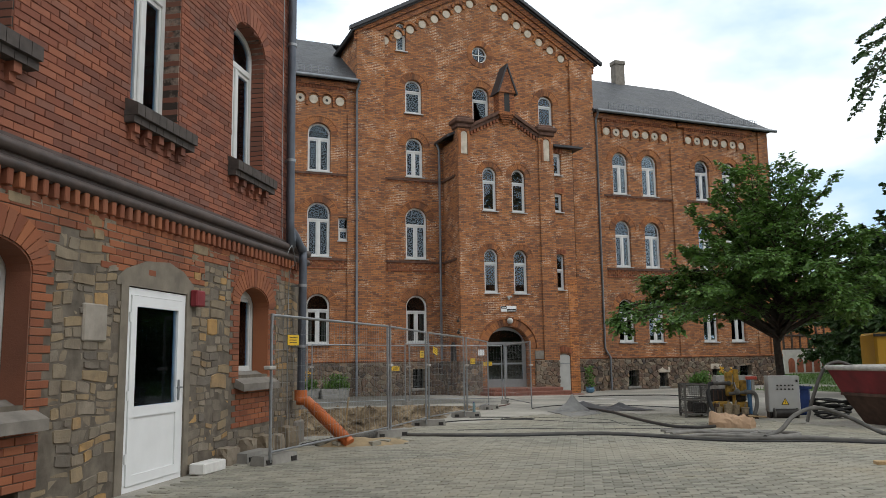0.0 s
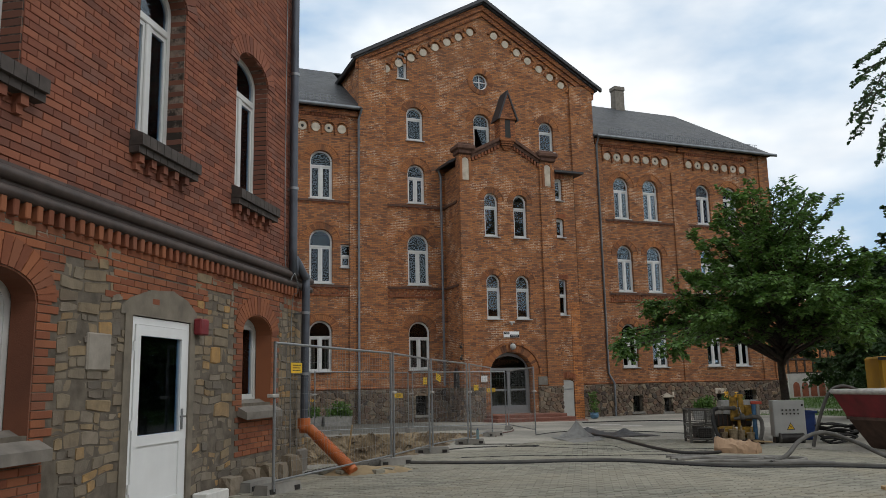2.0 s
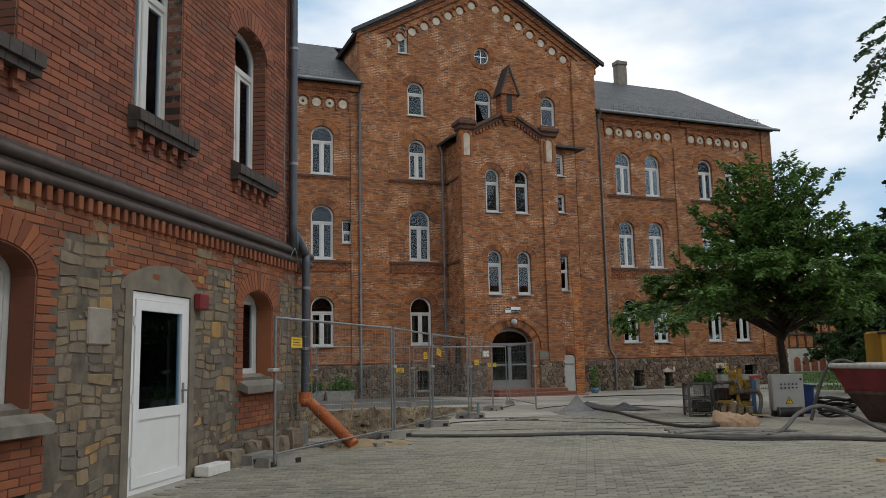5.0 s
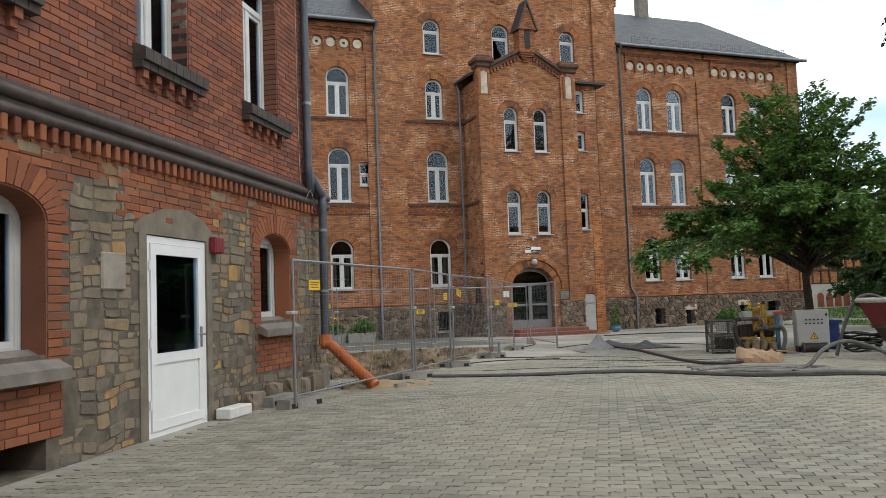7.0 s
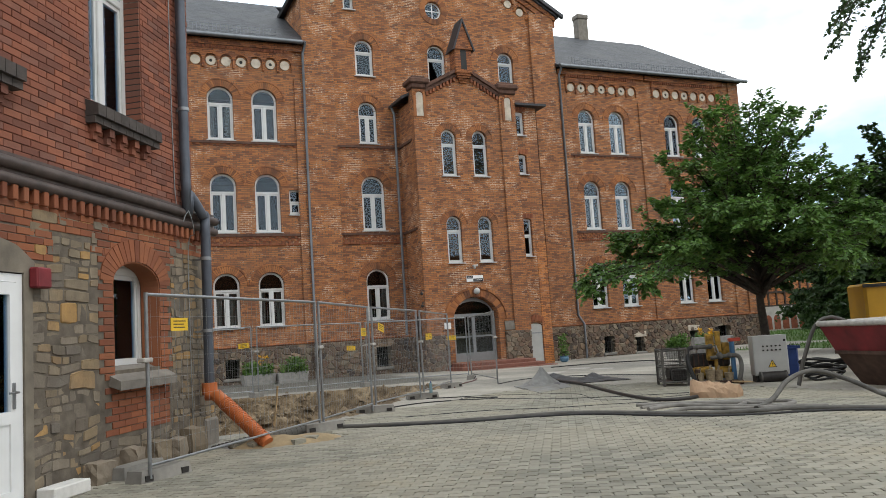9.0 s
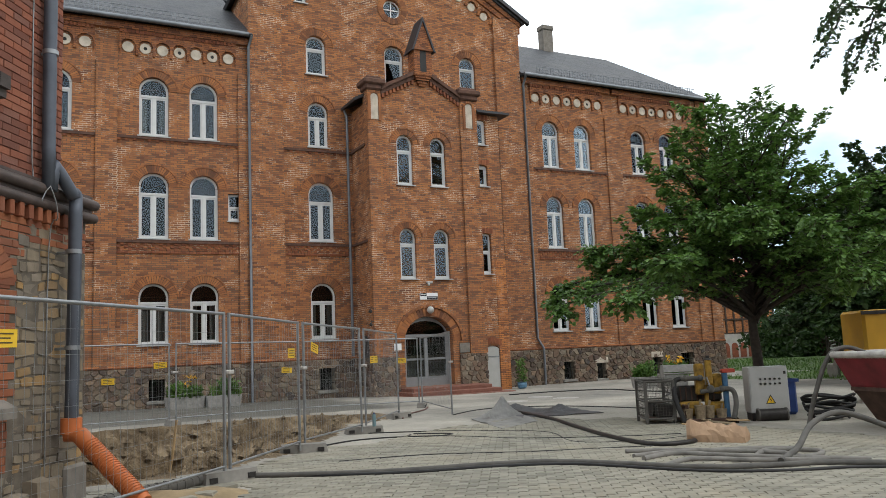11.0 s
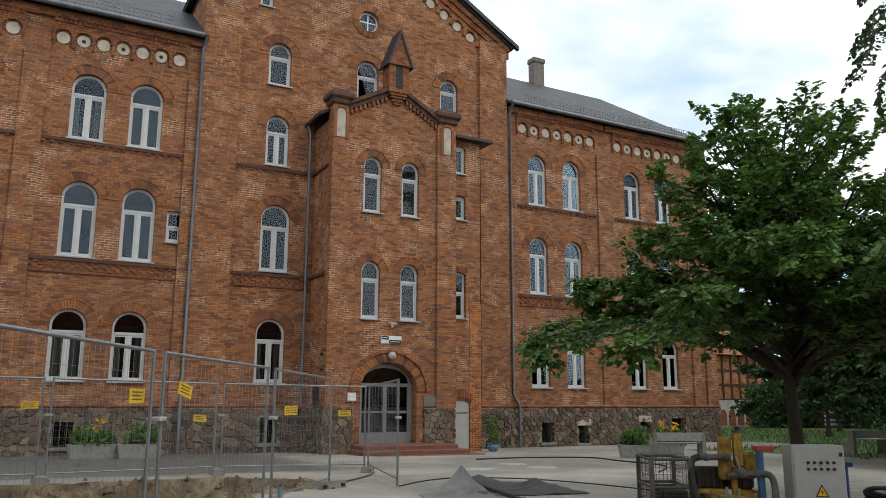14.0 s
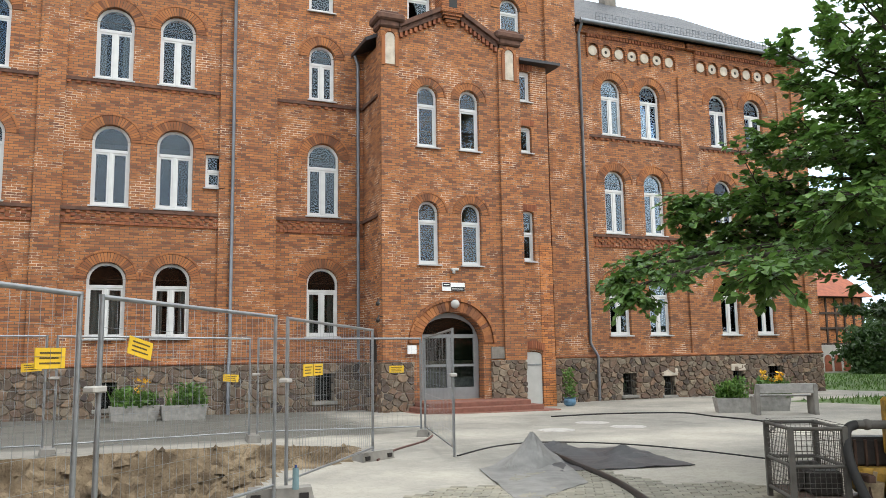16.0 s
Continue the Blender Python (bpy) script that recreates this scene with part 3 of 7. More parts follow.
# fresh brick at the foot of the bay
part("brick_patch", Shape().box(19.63, 20.11, AX - 0.02, AX + 0.05, -0.5, 5.0), BRICK_NEW, house)
# outer walls that close the house
part("wall", Shape().box(33.75, 34.2, FY + 0.5, 45.4, PLINTH, EAVE), BRICK, house)
part("wall", Shape().box(-1.8, -1.35, FY + 0.5, 45.4, BASE, EAVE), BRICK, house)
part("wall", Shape().box(-1.8, 34.2, 45.4, 45.8, BASE, EAVE), BRICK, house)
part("wall", Shape().box(9.8, 10.2, 35.06, 45.4, EAVE, 16.7), BRICK, house)
part("wall", Shape().box(22.02, 22.42, 35.06, 45.4, EAVE, 16.7), BRICK, house)
# added rooms behind the windows, their lack of light put into a near-black colour
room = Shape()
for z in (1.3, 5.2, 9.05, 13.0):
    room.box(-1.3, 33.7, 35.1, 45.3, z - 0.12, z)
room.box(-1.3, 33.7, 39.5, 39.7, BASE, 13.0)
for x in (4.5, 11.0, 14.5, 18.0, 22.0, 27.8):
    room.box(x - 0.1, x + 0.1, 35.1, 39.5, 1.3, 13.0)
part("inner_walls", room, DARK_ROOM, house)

# flat piers between the bays
for a, b in ((-1.82, -0.6), (4.2, 4.92), (9.3, 9.74), (22.42, 22.95), (27.35, 28.25), (32.7, 33.35), (33.55, 34.23)):
    part("pier", Shape().box(a, b, FY - 0.09, FY + 0.02, PLINTH, 12.45 if a not in (-1.82, 33.55) else EAVE), BRICK, house)
for a, b in ((13.93, 14.53), (18.1, 18.89)):
    part("pier", Shape().box(a, b, PY - 0.1, PY + 0.02, PLINTH, 11.75), BRICK, house)


# plinth of field stones with mortar behind
def trimmed(poly, a, b, c):
    """The part of a polygon where a * x + b * z <= c."""
    out = []
    for p, q in zip(poly, poly[1:] + poly[:1]):
        fp, fq = a * p[0] + b * p[1] - c, a * q[0] + b * q[1] - c
        if fp <= 0:
            out.append(p)
        if fp * fq < 0:
            t = fp / (fp - fq)
            out.append((lerp(p[0], q[0], t), lerp(p[1], q[1], t)))
    return out


def fitted(x0, x1, z0, z1, cw, ch, k, skip, level, joint, rng):
    """Outlines of field stones fitted to one another."""
    seeds, grid, out = [], collections.defaultdict(list), []
    for r in range(-2, int((z1 - z0) / ch) + 3):
        for c in range(-2, int((x1 - x0) / cw) + 3):
            if rng.random() < skip:
                continue
            p = (x0 + (c + 0.5 * (r % 2) + rng.uniform(-0.42, 0.42)) * cw, z0 + (r + rng.uniform(-level, level)) * ch)
            seeds.append(p)
            grid[int((p[0] - x0) // (2 * cw)), int((p[1] - z0) // (2 * ch))].append(p)
    for px, pz in seeds:
        xa, xb, za, zb = max(px - 2 * cw, x0), min(px + 2 * cw, x1), max(pz - 2 * ch, z0), min(pz + 2 * ch, z1)
        if xa >= xb or za >= zb:
            continue
        poly = [(xa, za), (xb, za), (xb, zb), (xa, zb)]
        gi, gj = int((px - x0) // (2 * cw)), int((pz - z0) // (2 * ch))
        for qx, qz in [q for u in (-1, 0, 1) for v in (-1, 0, 1) for q in grid[gi + u, gj + v]]:
            if (qx, qz) == (px, pz):
                continue
            a, b = qx - px, (qz - pz) * k * k
            c = (a * (px + qx) + b * (pz + qz)) / 2
            n = math.hypot(a, b)
            poly = trimmed(poly, a / n, b / n, c / n - joint / 2)
            if len(poly) < 3:
                break
        if len(poly) > 2:
            out.append(poly)
    return out


def squared(x0, x1, z0, z1, courses, joint, rng, seed):
    """Outlines of roughly squared rubble: uneven courses whose blocks are split on into smaller stones."""
    out = []

    def split(xa, xb, za, zb):
        w, h = xb - xa, zb - za
        if h > 0.25 or h > 0.15 and rng.random() < 0.6:
            m = lerp(za, zb, rng.uniform(0.33, 0.67))
            split(xa, xb, za, m)
            split(xa, xb, m, zb)
        elif w > 0.55 or w > 0.3 and rng.random() < 0.5 or w > 0.2 and w > 3.6 * h:
            m = lerp(xa, xb, rng.uniform(0.32, 0.68))
            split(xa, m, za, zb)
            split(m, xb, za, zb)
        else:
            g = joint / 2
            jit = lambda: rng.uniform(0, 1) ** 2 * 0.016
            ring = [(xa + g + jit(), za + g + jit()), (lerp(xa, xb, 0.5), za + g), (xb - g - jit(), za + g + jit()), (xb - g - jit(), zb - g - jit()), (lerp(xa, xb, 0.45), zb - g), (xa + g + jit(), zb - g - jit())]
            moved = []
            for a, b in ring:
                f = min(1, (z1 - b) / 0.15, (a - x0) / 0.12, (x1 - a) / 0.12)
                moved.append((a + f * 0.05 * noise.noise((a * 2.2, b * 2.6, seed)), b + f * 0.075 * noise.noise((a * 1.7, b * 2.0, seed + 3))))
            out.append(moved)

    z = z0
    while z < z1 - 0.02:
        h = rng.uniform(*courses)
        h = z1 - z if z1 - z - h < 0.12 else h
        x = x0
        while x < x1 - 0.01:
            w = rng.uniform(0.4, 1.0)
            w = x1 - x if x1 - x - w < 0.18 else w
            split(x, x + w, z, z + h)
            x += w
        z += h
    return out


def stones(name, x0, x1, z0, z1, y, gaps, seed, parent, mat, place=None, cell=(0.24, 0.185), proud=0.06, keep=0, joint=0.02, depth=0.1, near=None, skip=0.22, level=0.36, courses=None, round_off=(0.1, 0.22), face=0.86):
    """Random rubble: fitted stones of uneven size; those round near are parts, the rest one part."""
    rng = random.Random(seed)
    place = place or (lambda a, d, z: (a, y + d, z))
    cw, ch = cell
    k = cw / ch * 0.92
    polys = squared(x0, x1, z0, z1, courses, joint, rng, seed) if courses else fitted(x0, x1, z0, z1, cw, ch, k, skip, level, joint, rng)
    if near is not None:
        polys.sort(key=lambda p: abs(p[0][0] - near))
    rest, made = Shape(), 0
    for poly in polys:
        for g0, g1, h0, h1 in gaps:
            if len(poly) < 3:
                break
            if min(p[0] for p in poly) < g1 and max(p[0] for p in poly) > g0 and min(p[1] for p in poly) < h1 and max(p[1] for p in poly) > h0:
                cx, cz = sum(p[0] for p in poly) / len(poly), sum(p[1] for p in poly) / len(poly)
                side = max((g0 - cx, (1, 0, g0)), (cx - g1, (-1, 0, -g1)), (h0 - cz, (0, 1, h0)), (cz - h1, (0, -1, -h1)))
                poly = trimmed(poly, *side[1]) if side[0] > -0.04 else []
        if len(poly) < 3:
            continue
        size = abs(sum(p[0] * q[1] - q[0] * p[1] for p, q in zip(poly, poly[1:] + poly[:1]))) / 2
        if size < 0.0022:
            continue
        ring = []
        for p, q in zip(poly, poly[1:] + poly[:1]):
            if math.hypot(p[0] - q[0], p[1] - q[1]) < 0.035:
                ring.append(((p[0] + q[0]) / 2, (p[1] + q[1]) / 2))
            else:
                t = rng.uniform(*round_off)
                ring += [(lerp(p[0], q[0], t), lerp(p[1], q[1], t)), (lerp(q[0], p[0], t), lerp(q[1], p[1], t))]
        m = len(ring)
        cx, cz = sum(p[0] for p in ring) / m, sum(p[1] for p in ring) / m
        d = proud * rng.uniform(0.45, 1.2)
        tilt, lean = rng.uniform(-0.16, 0.16), rng.uniform(-0.22, 0.1)
        vs = [place(a, depth, b) for a, b in ring] + [place(a, -d * 0.3, b) for a, b in ring]
        for a, b in ring:
            a, b = lerp(cx, a, face + 0.02), lerp(cz, b, face - 0.02)
            vs.append(place(a, -d * (1 + rng.uniform(-0.2, 0.2)) + (tilt * (a - cx) + lean * (b - cz)) * proud * 4, b))
        fs = [(i, (i + 1) % m, m + (i + 1) % m, m + i) for i in range(m)] + [(m + i, m + (i + 1) % m, 2 * m + (i + 1) % m, 2 * m + i) for i in range(m)] + [tuple(range(2 * m, 3 * m))]
        if made < keep:
            part("stone", Shape().add(vs, fs), mat, parent)
            made += 1
        else:
            rest.add(vs, fs)
    if rest.v:
        tagged(part(name + "_masonry", rest, mat, parent), kind="stuff")


holes_r = [rect(*c) for c in CELLAR if c[0] > 22]
holes_l = [rect(*c) for c in CELLAR if c[0] < 9]
plinth_a = part("plinth", Shape().sheet(rect(-1.85, 9.7, BASE, PLINTH), holes_l, front(FY - 0.08), 0.5), MORTAR_DARK, house, fix=True)
plinth_b = part("plinth", Shape().sheet(rect(22.4, 34.25, BASE, PLINTH), holes_r, front(FY - 0.08), 0.5), MORTAR_DARK, house, fix=True)
plinth_c = part("plinth", Shape().sheet(rect(9.7, 22.4, BASE, PLINTH), [rect(*CELLAR[6])], front(CY - 0.05), 0.5), MORTAR_DARK, house, fix=True)
plinth_d = part("plinth", Shape().box(33.7, 34.25, FY + 0.42, 45.4, BASE, PLINTH), MORTAR_DARK, house)
stones("plinth", -1.85, 9.7, -0.55, PLINTH - 0.02, FY - 0.08, CELLAR, 3, plinth_a, FIELD, keep=0)
stones("plinth", 22.4, 34.25, -0.6, PLINTH - 0.02, FY - 0.08, CELLAR, 4, plinth_b, FIELD, keep=150)
stones("plinth", 9.7, 14.0, -0.6, PLINTH - 0.02, CY - 0.05, CELLAR, 5, plinth_c, FIELD, keep=60)
stones("plinth", 20.1, 22.4, -0.6, PLINTH - 0.02, CY - 0.05, CELLAR, 6, plinth_c, FIELD, keep=60)
porch_plinth = part("plinth", Shape().box(13.88, 14.95, PY - 0.07, PY + 0.02, -0.6, PLINTH), MORTAR_DARK, house)
part("plinth", Shape().box(17.62, 18.87, PY - 0.07, PY + 0.02, -0.6, PLINTH), MORTAR_DARK, house)
part("plinth", Shape().box(13.88, 13.96, PY + 0.03, 34.5, -0.6, PLINTH), MORTAR_DARK, house)
stones("plinth", 13.88, 14.95, -0.55, PLINTH, PY - 0.07, [], 7, porch_plinth, FIELD, keep=40)
stones("plinth", 17.62, 18.87, -0.55, PLINTH, PY - 0.07, [], 8, porch_plinth, FIELD, keep=40)
stones("plinth", PY - 0.05, 34.4, -0.55, PLINTH, 0, [], 9, porch_plinth, FIELD, place=lambda a, d, z: (13.88 + d, a, z))
for x0, x1, y in ((-1.88, 9.7, FY - 0.14), (22.45, 34.28, FY - 0.14), (9.7, 13.9, CY - 0.09), (20.12, 22.45, CY - 0.09)):
    part("plinth_cap", Shape().box(x0, x1, y, y + 0.16, PLINTH, PLINTH + 0.09, bevel=0.03), BRICK_RED, house)


# windows: one set of meshes for each size
WINDOW_KINDS = {}


def window(x0, x1, z0, z1, rise, y, split=True, bar=0.68, parent=None, label="", depth=0.14, sill=True, turn=None, curtain=None):
    """A white plastic window in its opening: frame, mullion, transom, panes and a sill."""
    w, h = x1 - x0, z1 - z0
    key = (round(w, 2), round(h, 2), round(rise, 2), split, round(bar, 2), sill)
    if key not in WINDOW_KINDS:
        f = 0.075
        place = lambda a, d, z: (a, d, z)
        outer, inner = arch_loop(-w / 2, w / 2, 0, h, rise), arch_loop(-w / 2 + f, w / 2 - f, f, h - f, max(0.03, rise - f * 0.6))
        zt = h * bar
        frame_me = upright(Shape().sheet(outer, [inner], place, 0.07).mesh("window_frame", FRAME_WHITE))
        bars = Shape().box(-w / 2 + f, w / 2 - f, -0.012, 0.06, zt - 0.05, zt + 0.05, bevel=0.012)
        mull = Shape().box(-0.055, 0.055, -0.012, 0.06, f, zt - 0.05, bevel=0.012) if split else None
        sashes = Shape()
        cells = [(-w / 2 + f, -0.055), (0.055, w / 2 - f)] if split else [(-w / 2 + f, w / 2 - f)]
        for a, b in cells:
            sashes.sheet(rect(a, b, f, zt - 0.05), [rect(a + 0.045, b - 0.045, f + 0.05, zt - 0.1)], lambda p, d, z: (p, d + 0.012, z), 0.045)
        panes = [upright(Shape().box(a + 0.04, b - 0.04, 0.03, 0.036, f + 0.045, zt - 0.095).mesh("pane", GLASS)) for a, b in cells]
        top = arch_loop(-w / 2 + f, w / 2 - f, zt + 0.05, h - f, max(0.03, rise - f * 0.6))
        panes.append(upright(Shape().sheet(top, [], lambda p, d, z: (p, d + 0.03, z), 0.006).mesh("pane", GLASS)))
        sill_me = upright(Shape().add([(-w / 2 - 0.06, -depth - 0.09, -0.05), (w / 2 + 0.06, -depth - 0.09, -0.05), (w / 2 + 0.06, 0.02, -0.03), (-w / 2 - 0.06, 0.02, -0.03),
                                        (-w / 2 - 0.06, -depth - 0.09, -0.01), (w / 2 + 0.06, -depth - 0.09, -0.01), (w / 2 + 0.06, 0.02, 0.02), (-w / 2 - 0.06, 0.02, 0.02)],
                                       [(3, 2, 1, 0), (4, 5, 6, 7), (0, 1, 5, 4), (1, 2, 6, 5), (2, 3, 7, 6), (3, 0, 4, 7)]).mesh("sill", SILL_GREY))
        WINDOW_KINDS[key] = (frame_me, bars.mesh("transom", FRAME_WHITE), mull.mesh("mullion", FRAME_WHITE) if mull else None, upright(sashes.mesh("sash", FRAME_WHITE)), panes, sill_me)
    frame_me, bars, mull, sashes, panes, sill_me = WINDOW_KINDS[key]
    m = (turn or pose(0, y, 0)) @ pose((x0 + x1) / 2, depth, z0)
    win = part("window", frame_me, None, parent, label, m)
    part("transom", bars, None, win)
    part("sash", sashes, None, win)
    if mull:
        part("mullion", mull, None, win)
    for p in panes:
        part("pane", p, None, win).visible_shadow = False
    if sill:
        part("sill", sill_me, None, win)
    if curtain:
        zt = h * bar
        s = Shape()
        if curtain == "sheer":
            n = 14
            for k in range(n):
                a0, a1 = lerp(-w / 2 + 0.08, w / 2 - 0.08, k / n), lerp(-w / 2 + 0.08, w / 2 - 0.08, (k + 1) / n)
                s.add([(a0, 0.16 + 0.02 * (k % 2), 0.1), (a1, 0.16 + 0.02 * ((k + 1) % 2), 0.1), (a1, 0.16 + 0.02 * ((k + 1) % 2), zt), (a0, 0.16 + 0.02 * (k % 2), zt)], [(0, 1, 2, 3)])
        else:
            for side in (-1, 1):
                for k in range(5):
                    a0, a1 = side * lerp(w / 2 - 0.06, w / 2 - 0.3, k / 5), side * lerp(w / 2 - 0.06, w / 2 - 0.3, (k + 1) / 5)
                    s.add([(a0, 0.16 + 0.03 * (k % 2), 0.1), (a1, 0.16 + 0.03 * ((k + 1) % 2), 0.1), (a1, 0.16 + 0.03 * ((k + 1) % 2), zt), (a0, 0.16 + 0.03 * (k % 2), zt)], [(0, 1, 2, 3)])
        part("curtain", s, BLIND, win)
    return win


SILL_GREY = plain("light metal sill", (0.42, 0.42, 0.41), 0.5, 0.2, vary=0.15)
rng_c = random.Random(11)
for o in wing_open:
    cur = None
    if o[2] < 3:
        cur = "sheer" if o[0] in (5.68, 28.98, 30.85) else "drape" if o[0] in (7.48, 25.46) else None
    elif rng_c.random() < 0.15:
        cur = "drape"
    window(*o, FY, parent=house, curtain=cur)
for i, o in enumerate(centre_open):
    window(*o, 34.56, split=i < 3, parent=house, bar=0.66 if i < 6 else 0.6, curtain="drape" if i == 0 else None)
for o in porch_open:
    window(*o, PY, split=False, parent=house)
for o in annex_open:
    window(*o, AX, split=False, parent=house, bar=0.55 if o[2] < 5 else 0.93)
window(small_open[0], small_open[1], small_open[2], small_open[3], 0.02, FY, split=False, parent=house, bar=0.5, label="small white two pane window")
# round window in the gable
ring = [(16.05 + 0.36 * math.cos(i * math.pi / 12), 16.24 + 0.36 * math.sin(i * math.pi / 12)) for i in range(24)]
rose = part("window", Shape().sheet(oculus, [ring], front(34.7), 0.06).box(15.69, 16.41, 34.7, 34.74, 16.22, 16.26).box(16.03, 16.07, 34.7, 34.74, 15.88, 16.6), WHITE, house, "round window with crossed bars", fix=True)
part("pane", Shape().sheet(ring, [], front(34.725), 0.006), GLASS, rose, fix=True).visible_shadow = False
full = Shape()
for half in (0, math.pi):
    for i in range(16):
        a0, a1 = half + math.pi * (i + 0.06) / 16, half + math.pi * (i + 0.94) / 16
        q = [(16.05 + r * math.cos(a), 16.24 + r * math.sin(a)) for r, a in ((0.43, a0), (0.43, a1), (0.7, a1), (0.7, a0))]
        full.add([(x, 34.53, z) for x, z in q] + [(x, 34.6, z) for x, z in q], [(0, 1, 2, 3), (0, 4, 5, 1), (1, 5, 6, 2), (2, 6, 7, 3), (3, 7, 4, 0)])
tagged(part("arch", full, PIECE_ARCH, house, fix=True), kind="stuff")


# brick arches over the openings
JOINT = plain("sooty joint mortar", (0.1, 0.07, 0.05), 0.95, vary=0.4, scale=3, bump=0.3)


def arches(openings, y, wide=0.27, proud=0.02):
    for a, b, z0, z1, rise in openings:
        s = Shape()
        arch_ring(s, a - 0.02, b + 0.02, z1 + 0.01, rise + 0.01, wide, front(y), proud, count=max(15, int((b - a) * 25)), gap=0.09)
        arch_ring(s, a - wide - 0.03, b + wide + 0.03, z1 + wide + 0.02, rise + wide + 0.02, 0.06, front(y), proud + 0.012, count=22, gap=0.05)
        bed = arch_loop(a - wide - 0.03, b + wide + 0.03, z1 - rise, z1 + wide + 0.02, rise + wide + 0.02)
        hole = arch_loop(a - 0.01, b + 0.01, z1 - rise + 0.002, z1 + 0.005, rise + 0.003)
        part("arch_bed", Shape().sheet(bed, [hole], front(y - 0.008), 0.03), JOINT, house, fix=True)
        tagged(part("arch", s, PIECE_ARCH, house, fix=True), kind="stuff")


arches(wing_open, FY)
arches(centre_open[:6], 34.56, 0.28)
arches(porch_open, PY, 0.22)
portal_ring = Shape()
arch_ring(portal_ring, 15.2, 17.38, 2.74, 1.0, 0.3, front(PY), 0.05, count=30, gap=0.05)
arch_ring(portal_ring, 14.88, 17.7, 3.06, 1.32, 0.09, front(PY), 0.1, count=36, gap=0.05)
tagged(part("arch", portal_ring, PIECE_ARCH, house, fix=True), kind="stuff")
lintel = Shape()
for a, b, z0, z1, rise in annex_open:
    for k in range(9):
        x = lerp(a - 0.1, b + 0.1, k / 9)
        lintel.box(x + 0.005, x + (b - a + 0.2) / 9 - 0.005, AX - 0.02, AX + 0.1, z1 + 0.01, z1 + 0.22)
for k in range(12):
    x = lerp(18.85, 19.7, k / 12)
    zz = 1.47 + 0.12 * math.sin(math.pi * (k + 0.5) / 12)
    lintel.box(x + 0.005, x + 0.066, AX - 0.05, AX + 0.1, zz - 0.05, zz + 0.2)
tagged(part("lintel", lintel, PIECE_ORANGE, house), kind="stuff")


# string courses with corbelled bricks
def course(x0, x1, y, z, deep):
    s = Shape().box(x0, x1, y - 0.07, y + 0.02, z - 0.05, z + 0.05)
    part("string_course", s, COURSE, house)
    t = Shape()
    n = int((x1 - x0) / 0.13)
    rows = (0.0, 1.0, 2.0, 3.0) if deep else (0.0,)
    for r in rows:
        for k in range(n):
            if deep and (k + int(r)) % 2 == 0 and r < 3:
                continue
            if not deep and k % 2:
                continue
            a = x0 + (k + 0.06) * (x1 - x0) / n
            t.box(a, a + 0.114, y - 0.05, y + 0.02, z - 0.13 - r * 0.1, z - 0.052 - r * 0.1)
    tagged(part("corbel_course", t, PIECE_ORANGE, house), kind="stuff")


for x0, x1, y in ((-0.6, 4.2, FY), (4.92, 9.3, FY), (22.95, 27.35, FY), (28.25, 32.7, FY), (11.05, 13.95, 34.56)):
    course(x0, x1, y, 9.6, False)
    course(x0, x1, y, 5.74, True)
for z in (9.6, 5.74):
    part("string_course", Shape().box(13.9, 13.98, PY + 0.3, 34.5, z - 0.05, z + 0.05), COURSE, house)

# arched frieze with roundels under the eaves
FRIEZE = [(-0.5, 4.15, 7), (4.97, 9.25, 7), (23.0, 27.3, 7), (28.3, 32.65, 7)]
for x0, x1, n in FRIEZE:
    step = (x1 - x0) / n
    band = [(x0, EAVE - 0.3)] + [(x0, 13.0)]
    for k in range(n):
        c = x0 + step * (k + 0.5)
        band += [(c - step * 0.43 + 0.001, 12.72)] + [(c - step * 0.43 * math.cos(math.pi * i / 8), 13.05 + 0.26 * math.sin(math.pi * i / 8)) for i in range(9)] + [(c + step * 0.43 - 0.001, 12.72)]
    band += [(x1, 13.0), (x1, EAVE - 0.3)]
    part("frieze", Shape().sheet(band, [], front(FY - 0.1), 0.12), BRICK_RED, house, fix=True)
    for k in range(n):
        c = x0 + step * (k + 0.5)
        disc = [(c + 0.2 * math.cos(i * math.pi / 10), 13.02 + 0.2 * math.sin(i * math.pi / 10)) for i in range(20)]
        hole = [[(c + 0.07 * math.cos(i * math.pi / 6), 13.02 + 0.07 * math.sin(i * math.pi / 6)) for i in range(12)]] if k % 2 else []
        part("roundel", Shape().sheet(disc, hole, front(FY - 0.04), 0.05), ROUNDEL, house, fix=True)
        if hole:
            # flat black disc paints the shade inside the roundel's hole
            part("vent", Shape().sheet(hole[0], [], front(FY - 0.008), 0.006), BLACK, house, fix=True)
    teeth = Shape()
    for k in range(int((x1 - x0) / 0.14)):
        teeth.box(x0 + k * 0.14 + 0.02, x0 + k * 0.14 + 0.1, FY - 0.15, FY - 0.08, EAVE - 0.42, EAVE - 0.3)
    tagged(part("dentil", teeth, PIECE_ORANGE, house), kind="stuff")
    part("cornice", Shape().box(x0 - 0.45, x1 + 0.45, FY - 0.18, FY + 0.02, EAVE - 0.3, EAVE, bevel=0.03), BRICK_RED, house)

